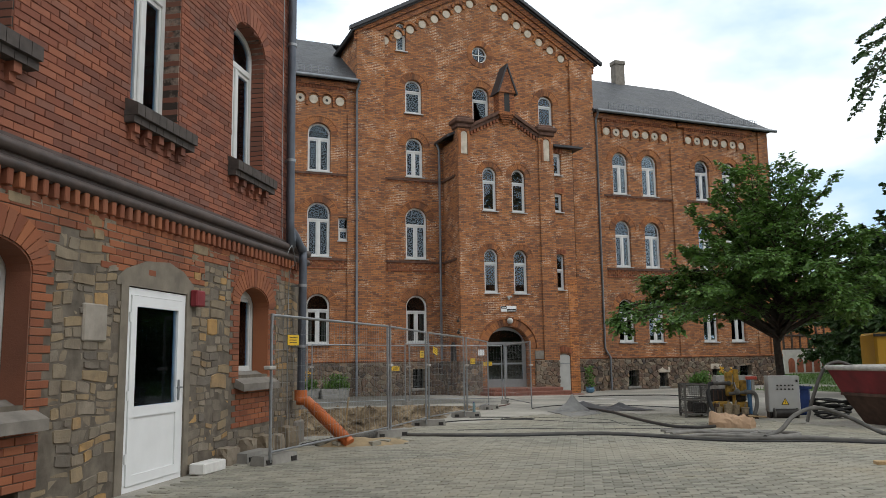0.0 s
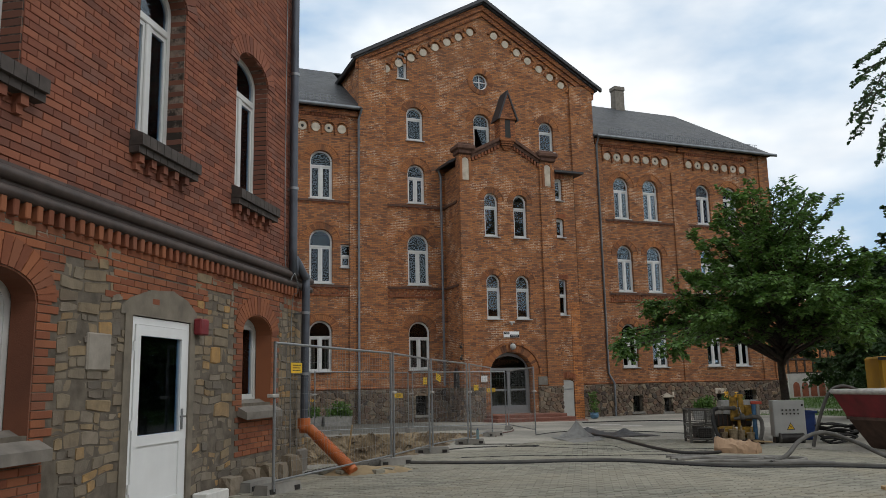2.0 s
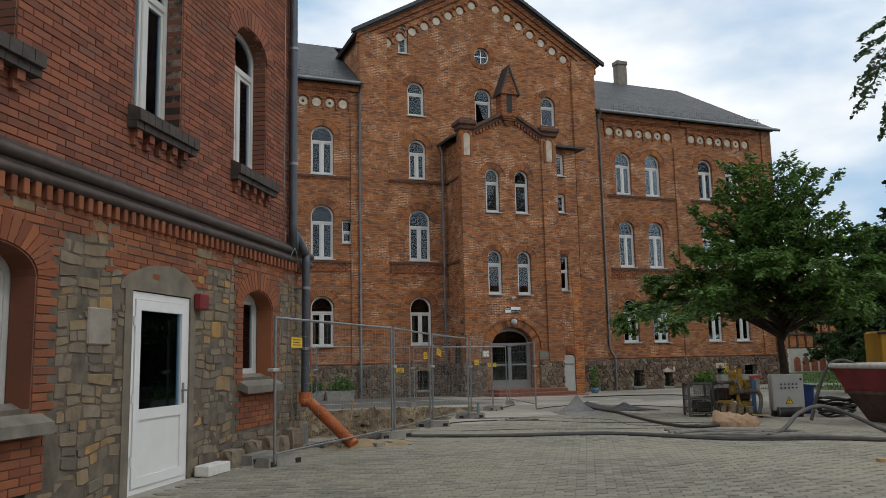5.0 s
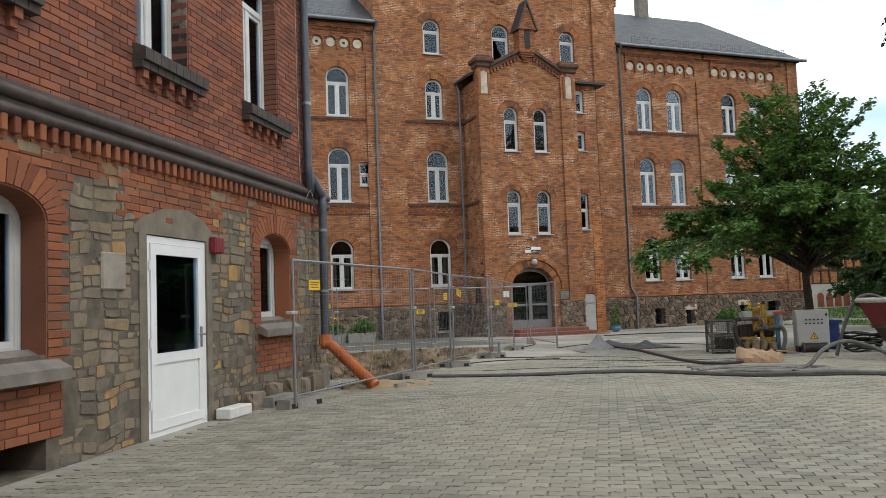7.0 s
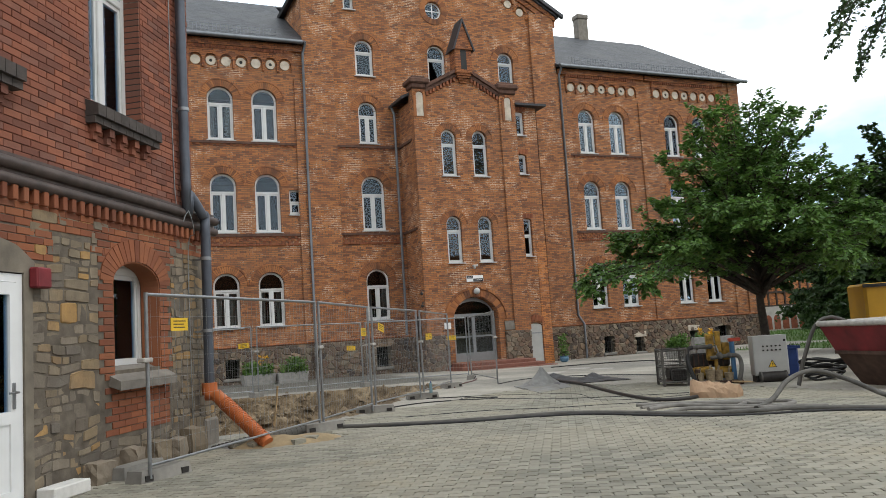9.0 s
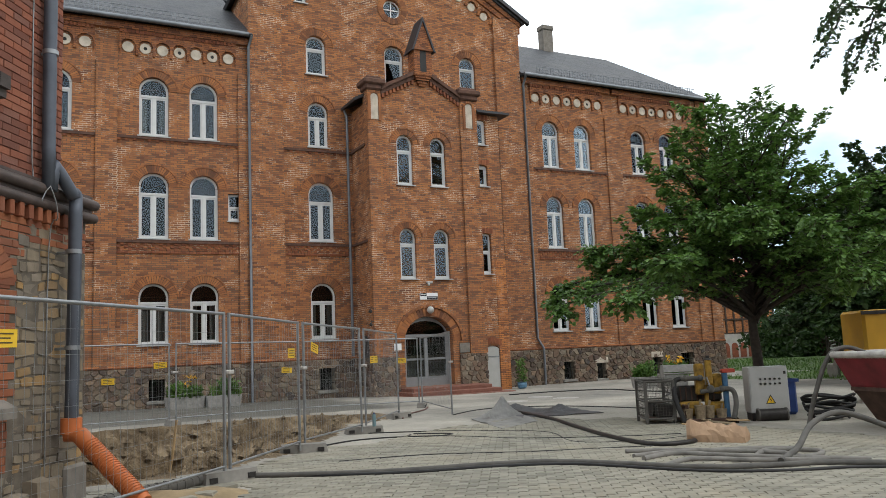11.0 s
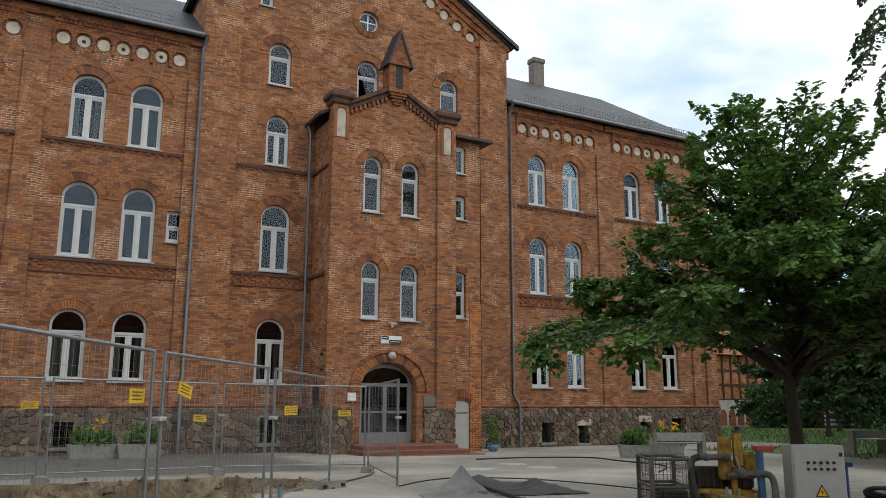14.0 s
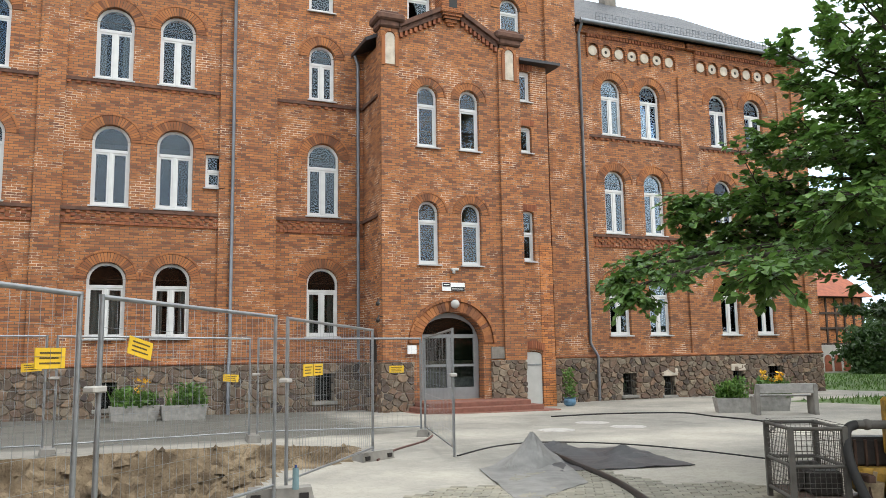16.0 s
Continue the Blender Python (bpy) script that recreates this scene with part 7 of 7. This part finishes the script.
part("lower_hull", Shape().add(lo + mi, [(3, 2, 1, 0)] + fs4), RUST, skip)
part("upper_hull", Shape().add(mi + hi, fs4).add(hin + lin, [(i, 4 + i, 4 + (i + 1) % 4, (i + 1) % 4) for i in range(4)] + [(4, 5, 6, 7)]), RED_PAINT, skip)
rim = Shape()
for p0, p1 in zip(hi, hi[1:] + hi[:1]):
    rim.tube([Vector(p0) + Vector((0, 0, 0.02)), Vector(p1) + Vector((0, 0, 0.02))], 0.055, 6)
part("rim", rim, SKIP_RIM, skip)
part("ledge", Shape().box(0.3, 3.62, -1.66, -1.6, 0.6, 0.66).box(0.28, 0.34, -1.62, -0.03, 0.6, 0.66), RUST, skip)
YELLOW_BODY = plain("dull yellow enamel", (0.48, 0.26, 0.02), 0.55, vary=0.2, scale=2)
digger = thing("yellow_machine", "yellow steel machine body behind the skip", "machine", at=pose(18.55, 15.65, -0.15, 0, 0, -35))
part("body", Shape().box(0, 2.6, 0, 1.4, 0.7, 2.0, bevel=0.06), YELLOW_BODY, digger)
part("hood_line", Shape().box(-0.02, 2.6, -0.03, 0.0, 1.9, 1.98), MACHINE_DARK, digger)
part("chassis", Shape().box(0.1, 2.5, 0.1, 1.3, 0.3, 0.7, bevel=0.03), MACHINE_DARK, digger)
for x in (0.45, 2.1):
    for y in (0.05, 1.35):
        part("wheel", Shape().tube([(x, y - 0.13, 0.34), (x, y + 0.13, 0.34)], 0.34, 18), BLACK, digger)
plank = thing("timber_plank", "short raw timber plank on the paving", "plank", at=pose(8.75, 7.6, 0.0, 0, 0, -30))
part("board", Shape().box(-0.1, 0.75, -0.06, 0.06, -0.045, 0.01, bevel=0.006), TIMBER, plank)

# ---- half-timbered cottage, wall and shed beyond ----
cottage = thing("cottage", "half-timbered brick cottage with red clay roof", "house")
part("wall", Shape().box(52, 58.5, 52, 60, 1.6, 5.2), BRICK_NEW, cottage)
part("ground_wall", Shape().box(51.9, 58.6, 51.9, 60, -0.8, 1.6), PLASTER_WALL, cottage)
for x in np.arange(52, 58.6, 0.93):
    part("beam", Shape().box(x - 0.08, x + 0.08, 51.93, 52.02, 1.6, 5.2), BEAM, cottage)
for z in (1.65, 2.8, 3.9, 5.1):
    part("beam", Shape().box(52, 58.5, 51.92, 52.01, z - 0.08, z + 0.08), BEAM, cottage)
part("roof", Shape().add([(51.4, 51.4, 5.1), (59.1, 51.4, 5.1), (59.1, 56, 8.4), (51.4, 56, 8.4), (51.4, 60.6, 5.1), (59.1, 60.6, 5.1)], [(0, 1, 2, 3), (3, 2, 5, 4), (0, 3, 4), (1, 5, 2), (0, 4, 5, 1)]), TILE_RED, cottage, fix=True)
for k in range(6):
    part("arch_panel", Shape().sheet(arch_loop(52.3 + k * 0.95, 53.0 + k * 0.95, -0.3, 0.9, 0.35), [], front(51.88), 0.05), TILE_RED, cottage, fix=True)
shed = thing("shed", "pale slatted garden shed among ivy", "shed")
part("body", Shape().box(57.5, 61, 46, 49, -0.6, 2.6), BEAM, shed)
for k in range(9):
    part("slat", Shape().box(57.4, 61, 45.94, 46.0, -0.2 + k * 0.3, -0.02 + k * 0.3), BOX_GREY, shed)

# ---- paving blocks ----
pavers = thing("pavement", "grey interlocking concrete paving with sandy joints", "paving", kind="structure", at=L0)
PA, PB = 0.116, 0.205      # along the near house, and across


def paver(a, b, wave, rng):
    """One wavy block with recessed joints."""
    g = 0.0036
    a0, a1, b0, b1 = a + g * 0.7, a + PA - g, b + g * 1.4, b + PB - g * 1.4
    w = 0.011 * wave
    c = 0.013
    ring = [(a0 + c, b0), (a0, b0 + c), (a0 + w, lerp(b0, b1, 0.33)), (a0 - w, lerp(b0, b1, 0.66)), (a0, b1 - c), (a0 + c, b1), (a1 - c, b1), (a1, b1 - c), (a1 - w, lerp(b0, b1, 0.66)), (a1 + w, lerp(b0, b1, 0.33)), (a1, b0 + c), (a1 - c, b0)]
    return ring


rest, made, prow = Shape(), 0, random.Random(17)
Linv = L0.inverted()
for i in range(int(-6 / PA), int(17 / PA)):
    a = i * PA
    for j in range(int(-15.5 / PB), 0):
        b = j * PB + (PB / 2 if i % 2 else 0)
        wp = L0 @ Vector((a + PA / 2, b + PB / 2, 0))
        x, y = wp.x, wp.y
        if b > -0.14 - PB + 0.0 and a < CORNER or y < -0.8 or y > 19.2 or x > 13 or x < -4:
            continue
        if edge_gap(x, y, PIT) < 0.35 + 0.25 * noise.noise((x * 0.9, y * 0.9, 2)) or inside(x, y, PIT) or math.hypot((x - 3.6) / 0.85, (y - 13.05) / 0.62) < 1:
            continue
        if y > 17.6 + 2.4 * noise.noise((x * 0.35, 4, 1)) and not (10.6 < x < 12.2 and y < 19):
            continue
        ring = paver(a, b, 1 if i % 2 else 1, prow)
        z = gz(x, y) + 0.012 + prow.uniform(-0.0025, 0.0025)
        ca, cb = a + PA / 2, b + PB / 2
        topr = [(lerp(ca, p, 0.955), lerp(cb, q, 0.96)) for p, q in ring]
        vs = [(p, q, z - 0.03) for p, q in ring] + [(p, q, z - 0.004) for p, q in ring] + [(p, q, z) for p, q in topr]
        fs = [(k, 12 + k, 12 + (k + 1) % 12, (k + 1) % 12) for k in range(12)] + [(12 + k, 24 + k, 24 + (k + 1) % 12, 12 + (k + 1) % 12) for k in range(12)] + [tuple(range(35, 23, -1))]
        fs = [tuple(reversed(f)) for f in fs]
        if made < 300 and 3.4 < x < 6.6 and 6.4 < y < 12.5 and a > 0:
            part("paver", Shape().add(vs, fs), PAVER, pavers)
            made += 1
        else:
            rest.add(vs, fs)
tagged(part("paving", rest, PAVER, pavers), kind="stuff")

# ---- trees and hedges ----
def leaves(points, rng, size, mat, name, parent, droop=0.3):
    """Small folded leaves at the given points, as one mesh."""
    n = len(points)
    P = np.array(points, dtype=float)
    r = np.random.default_rng(rng.randint(0, 10 ** 6))
    d = r.normal(size=(n, 3))
    d[:, 2] = d[:, 2] * 0.55 - droop
    d /= np.linalg.norm(d, axis=1, keepdims=True)
    q = r.normal(size=(n, 3))
    q[:, 2] *= 0.45
    e = np.cross(d, np.cross(q, d) + 1e-6)
    e = np.cross(d, q)
    e /= np.linalg.norm(e, axis=1, keepdims=True) + 1e-9
    L = (size * r.uniform(0.65, 1.35, size=(n, 1)))
    up = np.cross(d, e)
    v = np.stack([P, P + d * L * 0.42 + e * L * 0.4 + up * L * 0.08, P + d * L, P + d * L * 0.42 - e * L * 0.4 + up * L * 0.08], 1).reshape(-1, 3)
    k = np.arange(n)[:, None] * 4
    f = np.concatenate([k + np.array([[0, 1, 2]]), k + np.array([[0, 2, 3]])], 1).reshape(-1, 3)
    me = bpy.data.meshes.new(name)
    me.from_pydata(v.tolist(), [], f.tolist())
    me.materials.append(mat)
    return part(name, me, None, parent)


def tree(name, label, base, height, radius, low, n_limb, n_leaf, leaf_size, seed, mat=LEAF, trunk=0.16, fork=1.9, squash=1.0, reach=None):
    """A tapered trunk with limbs, boughs and twigs that carry the leaves."""
    rng = random.Random(seed)
    ob = thing(name, label, "tree", at=pose(base[0], base[1], base[2]))
    wood = Shape()
    lean = Vector((rng.uniform(-0.1, 0.1), rng.uniform(-0.1, 0.1), 0))
    stem = [Vector((0, 0, -0.1)), Vector((0.02, 0.0, fork * 0.5)), Vector((0, 0, fork)) + lean, Vector((0, 0, lerp(fork, height, 0.45))) + lean * 2, Vector((0, 0, height * 0.9)) + lean * 3]
    wood.tube(smooth_path(stem, 5), trunk, 10, r1=0.025)
    wood.tube([(0, 0, -0.1), (0, 0, 0.25)], trunk * 1.35, 10, r1=trunk)
    tips = []
    for k in range(n_limb):
        u = (k + rng.random() * 0.7) / n_limb
        z = lerp(fork * 0.95, height * 0.82, u ** 0.85)
        a = k * 2.4 + rng.uniform(-0.4, 0.4)
        wide = radius * (1.0 - 0.84 * u ** 1.15) * rng.uniform(0.68, 1.15)
        if reach:
            wide *= 1 + reach[1] * max(0, math.cos(a - reach[0]))
        rise = lerp(low, 1.6, u) * rng.uniform(0.7, 1.2)
        s = Vector((0, 0, z)) + lean
        e = s + Vector((wide * math.cos(a), wide * math.sin(a), rise))
        mid = s.lerp(e, 0.5) + Vector((0, 0, 0.25 * wide * 0.35))
        bough = smooth_path([s, mid, e], 6)
        wood.tube(bough, 0.06 * (1.2 - 0.7 * u), 6, r1=0.012)
        for j in range(2, len(bough)):
            p = bough[j]
            for _ in range(3):
                b = a + rng.uniform(-1.5, 1.5)
                l = rng.uniform(0.35, 0.95) * (0.6 + 0.06 * radius)
                q = p + Vector((l * math.cos(b), l * math.sin(b), rng.uniform(-0.28, 0.4)))
                wood.tube([p, p.lerp(q, 0.5) + Vector((0, 0, 0.05)), q], 0.012, 4, False, 0.004)
                for t in (0.45, 0.75, 1.0):
                    tips.append(p.lerp(q, t))
        tips.append(e)
    part("trunk", wood, BARK, ob)
    pts = []
    per = max(1, int(n_leaf / len(tips)))
    for t in tips:
        spread = rng.uniform(0.07, 0.17)
        for _ in range(int(per * rng.uniform(0.5, 1.5))):
            pts.append((t.x + rng.gauss(0, spread), t.y + rng.gauss(0, spread), t.z + rng.gauss(0, spread * 0.6)))
    leaves(pts, rng, leaf_size, mat, "crown", ob)
    return ob


def spray(stations, rng, leaf_pts, leaf_dirs, wood, long, gap=0.055, droop=0.12):
    """Side twigs along a bough, each carrying leaves in two ranks."""
    n = len(stations)
    for k in range(max(1, n // 5), n):
        p = stations[k]
        d = (stations[min(k + 1, n - 1)] - stations[k - 1]).normalized()
        across = d.cross(Vector((0, 0, 1)))
        across = across.normalized() if across.length > 0.1 else Vector((1, 0, 0))
        for side in (-1, 1):
            t = k / n
            l = long * (1.15 - 0.75 * t) * rng.uniform(0.45, 1.2)
            w = (d * rng.uniform(0.4, 1.1) + across * side + Vector((0, 0, rng.uniform(-0.35, 0.35)))).normalized()
            q = p + w * l + Vector((0, 0, -droop * l))
            m = p.lerp(q, 0.5) + Vector((0, 0, 0.06 * l))
            wood.tube([p, m, q], 0.008, 4, False, 0.003)
            steps = max(3, int(l / gap))
            for i in range(steps):
                u = (i + 0.6) / steps
                at = p.lerp(m, u * 2) if u < 0.5 else m.lerp(q, u * 2 - 1)
                for s2 in (-1, 1):
                    e = w.cross(Vector((0, 0, 1))) * s2
                    leaf_pts.append((at.x + rng.gauss(0, 0.025), at.y + rng.gauss(0, 0.025), at.z + rng.gauss(0, 0.03)))
                    v = w * rng.uniform(0.2, 1.0) + e * rng.uniform(0.3, 1.0) + Vector((0, 0, rng.uniform(-0.75, 0.15)))
                    leaf_dirs.append(v[:])
            leaf_pts.append(q[:])
            leaf_dirs.append((w + Vector((0, 0, -0.3)))[:])


def blades(name, pts, dirs, size, mat, parent, seed):
    """Heart-shaped leaves, a little folded, whose faces look mostly up."""
    r = np.random.default_rng(seed)
    P, d = np.array(pts, dtype=float), np.array(dirs, dtype=float)
    n = len(P)
    d /= np.linalg.norm(d, axis=1, keepdims=True) + 1e-9
    up = np.array([[0.0, 0.0, 1.0]]) + r.normal(size=(n, 3)) * 0.38
    e = np.cross(d, up)
    e /= np.linalg.norm(e, axis=1, keepdims=True) + 1e-9
    f = np.cross(e, d)
    L = size * r.uniform(0.6, 1.3, size=(n, 1))
    v = np.stack([P, P + d * L * 0.3 + e * L * 0.46 + f * L * 0.1, P + d * L * 0.72 + e * L * 0.3 + f * L * 0.06, P + d * L * 1.05,
                  P + d * L * 0.72 - e * L * 0.3 + f * L * 0.06, P + d * L * 0.3 - e * L * 0.46 + f * L * 0.1], 1).reshape(-1, 3)
    k = np.arange(n)[:, None] * 6
    fs = np.concatenate([k + np.array([[0, 1, 2, 3]]), k + np.array([[0, 3, 4, 5]])], 1).reshape(-1, 4)
    me = bpy.data.meshes.new(name)
    me.from_pydata(v.tolist(), [], fs.tolist())
    me.materials.append(mat)
    return part(name, me, None, parent)


def linden(base, height, radius, fork, seed, boughs=120, name="linden_tree", label="young broad linden tree with tiers of green leafy boughs", size=0.092, mat=LEAF, gap=0.05, side=0.0):
    """A broad young tree: forking stem, arching boughs with flat leafy sprays, upright shoots on top."""
    rng = random.Random(seed)
    ob = thing(name, label, "tree", at=pose(*base))
    wood, pts, dirs = Shape(), [], []
    wood.tube(smooth_path([(0, 0, -0.1), (-0.02, 0.02, fork * 0.5), (-0.06, 0.03, fork), (0.02, -0.04, lerp(fork, height, 0.4)), (0.05, 0.0, lerp(fork, height, 0.75)), (0.0, 0.05, height * 0.9)], 6), 0.135 * height / 6.2, 10, r1=0.015)
    wood.tube([(0, 0, -0.1), (0, 0, 0.22)], 0.18 * height / 6.2, 10, r1=0.14 * height / 6.2)
    for k in range(boughs):
        u = (k + rng.random()) / boughs
        z = lerp(fork * 0.88, height * 0.86, u)
        a = k * 2.39996 + rng.uniform(-0.4, 0.4)
        wide = radius * (1.0 - 0.86 * u ** 1.25) * rng.uniform(0.62, 1.08) * (1 + side * math.cos(a - 2.5))
        rise = lerp(0.8, 1.6, u) * rng.uniform(0.5, 1.25)
        o = Vector((math.cos(a), math.sin(a), 0))
        s0 = Vector((0, 0, z - 0.25 * u))
        e = s0 + o * wide + Vector((0, 0, rise))
        bow = Vector((-o.y, o.x, 0)) * rng.uniform(-0.22, 0.22) * wide
        mid = s0.lerp(e, 0.5) + bow + Vector((0, 0, 0.14 * wide * (1 - u)))
        tip = e + o * 0.16 + Vector((0, 0, lerp(-0.16, 0.3, u)))
        line = smooth_path([s0, mid, e, tip], max(3, int(wide / 0.36)))
        wood.tube(line, 0.042 * (1.15 - 0.8 * u), 6, r1=0.006)
        spray(line, rng, pts, dirs, wood, (0.4 + 0.28 * (1 - u)) * radius / 3.6, gap)
    for k in range(26):
        a, q, z = k * 2.4, radius * 0.62 * math.sqrt((k + 0.5) / 26), rng.uniform(0.74, 0.84) * height
        s0 = Vector((q * math.cos(a), q * math.sin(a), z - 0.62 * q))
        e = s0 + Vector((rng.uniform(-0.25, 0.25) + 0.4 * math.cos(a), rng.uniform(-0.25, 0.25) + 0.4 * math.sin(a), rng.uniform(0.6, 1.2)))
        line = smooth_path([s0, s0.lerp(e, 0.5) + Vector((0.05, 0.03, 0)), e], 4)
        wood.tube(line, 0.014, 5, r1=0.004)
        spray(line, rng, pts, dirs, wood, 0.26, gap)
    part("trunk", wood, BARK, ob)
    blades("crown", pts, dirs, size, mat, ob, seed)
    return ob


linden((15.25, 15.65, -0.16), 5.75, 3.55, 2.05, 5, 130, side=0.06, gap=0.044)
linden((27.3, 20.6, -0.2), 7.1, 4.3, 1.4, 8, 100, "maple_tree", "dark leafy tree at the edge of the yard", 0.17, LEAF_DARK, 0.085)

# a tall tree outside the yard whose drooping boughs hang into view
high = thing("tall_tree", "tall dark tree whose drooping boughs hang over the yard", "tree", at=pose(27.0, 15.5, -0.3))
hr = random.Random(15)
high_wood, high_pts, high_dirs = Shape(), [], []
high_wood.tube(smooth_path([(0, 0, -0.2), (0.1, 0, 4.5), (-0.1, 0.1, 9.0), (0, 0, 15.5)], 6), 0.28, 10, r1=0.05)
for k in range(34):
    u = (k + hr.random()) / 34
    a = k * 2.4 + 2.7
    z, l = lerp(8.6, 15.2, u), lerp(5.6, 2.0, u) * hr.uniform(0.7, 1.05)
    o = Vector((math.cos(a), math.sin(a), 0))
    s0 = Vector((0, 0, z))
    line = smooth_path([s0, s0 + o * l * 0.5 + Vector((0, 0, 1.2)), s0 + o * l * 0.95 + Vector((0, 0, 0.9)), s0 + o * l * 1.05 + Vector((0, 0, -0.1))], 5)
    high_wood.tube(line, 0.06, 6, r1=0.01)
    spray(line, hr, high_pts, high_dirs, high_wood, 0.8, 0.08, 0.3)
for mid, end in (((-3.0, 2.2, 12.0), (-5.9, 1.85, 10.8)), ((-2.8, 2.6, 11.8), (-5.4, 2.6, 9.9)), ((-2.0, 2.6, 11.2), (-3.5, 3.3, 8.9)), ((-2.6, 3.2, 11.4), (-4.4, 3.4, 9.7)), ((-3.2, 1.6, 12.4), (-5.4, 2.2, 11.6))):
    line = smooth_path([(0, 0, 9.5), Vector(mid), Vector(mid).lerp(Vector(end), 0.6) + Vector((0, 0, 0.3)), Vector(end)], 6)
    high_wood.tube(line, 0.05, 6, r1=0.006)
    spray(line, hr, high_pts, high_dirs, high_wood, 0.6, 0.07, 0.15)
part("trunk", high_wood, BARK, high)
blades("crown", high_pts, high_dirs, 0.125, LEAF_DARK, high, 15)
tree("garden_tree", "tall dark tree behind the yard", (38.0, 27.5, -0.3), 8.5, 5.0, 0.0, 22, 20000, 0.22, 9, LEAF_DARK, fork=0.9)
tree("garden_tree", "tall dark tree behind the yard", (44.0, 36.0, -0.3), 8.0, 5.0, 0.0, 20, 16000, 0.24, 10, LEAF_DARK, fork=0.8)
tree("garden_tree", "leafy tree closing the view beyond the yard", (33.0, 19.0, -0.3), 8.0, 4.6, 0.0, 20, 18000, 0.2, 13, LEAF_DARK, fork=0.8)
tree("garden_tree", "leafy tree closing the view beyond the yard", (52.0, 41.0, -0.3), 7.5, 4.6, 0.0, 20, 14000, 0.25, 14, LEAF_DARK, fork=0.8)
tree("garden_tree", "leafy tree closing the view beyond the yard", (30.5, 12.5, -0.3), 7.0, 4.2, 0.0, 18, 14000, 0.2, 16, LEAF_DARK, fork=0.8)
grass = Shape()
rg = random.Random(23)
for _ in range(9000):
    x, y = rg.uniform(27.5, 52), rg.uniform(22, 50)
    if not (x > 35.2 or y < 30):
        continue
    z, h, a = gz(x, y), rg.uniform(0.06, 0.2), rg.uniform(0, 6.28)
    grass.add([(x - 0.03 * math.cos(a), y - 0.03 * math.sin(a), z), (x + 0.03 * math.cos(a), y + 0.03 * math.sin(a), z), (x + rg.uniform(-0.08, 0.08), y + rg.uniform(-0.08, 0.08), z + h)], [(0, 1, 2)])
tagged(part("grass", grass, GRASS), "rough green grass beyond the house corner", "grass", kind="stuff")
hrng = random.Random(31)
for x0, y0, x1, y1, h, w in ((53.6, 48.6, 60.0, 46.8, 5.2, 0.8), (40.0, 21.0, 60.0, 42.0, 4.2, 1.8), (29.0, 7.0, 41.0, 21.0, 3.6, 1.6), (60.0, 44.0, 70.0, 62.0, 5.0, 2.0)):
    hedge = thing("hedge", "thick dark green hedge of mixed bushes", "hedge", "hedges")
    pts = []
    for _ in range(13000):
        t = hrng.random()
        k = 0.7 + 0.5 * noise.noise((t * 9, x0, 0))
        pts.append((lerp(x0, x1, t) + hrng.gauss(0, w * 0.6), lerp(y0, y1, t) + hrng.gauss(0, w * 0.6), -0.4 + h * k * hrng.random() ** 0.85))
    leaves(pts, hrng, 0.3, LEAF_DARK, "foliage", hedge)
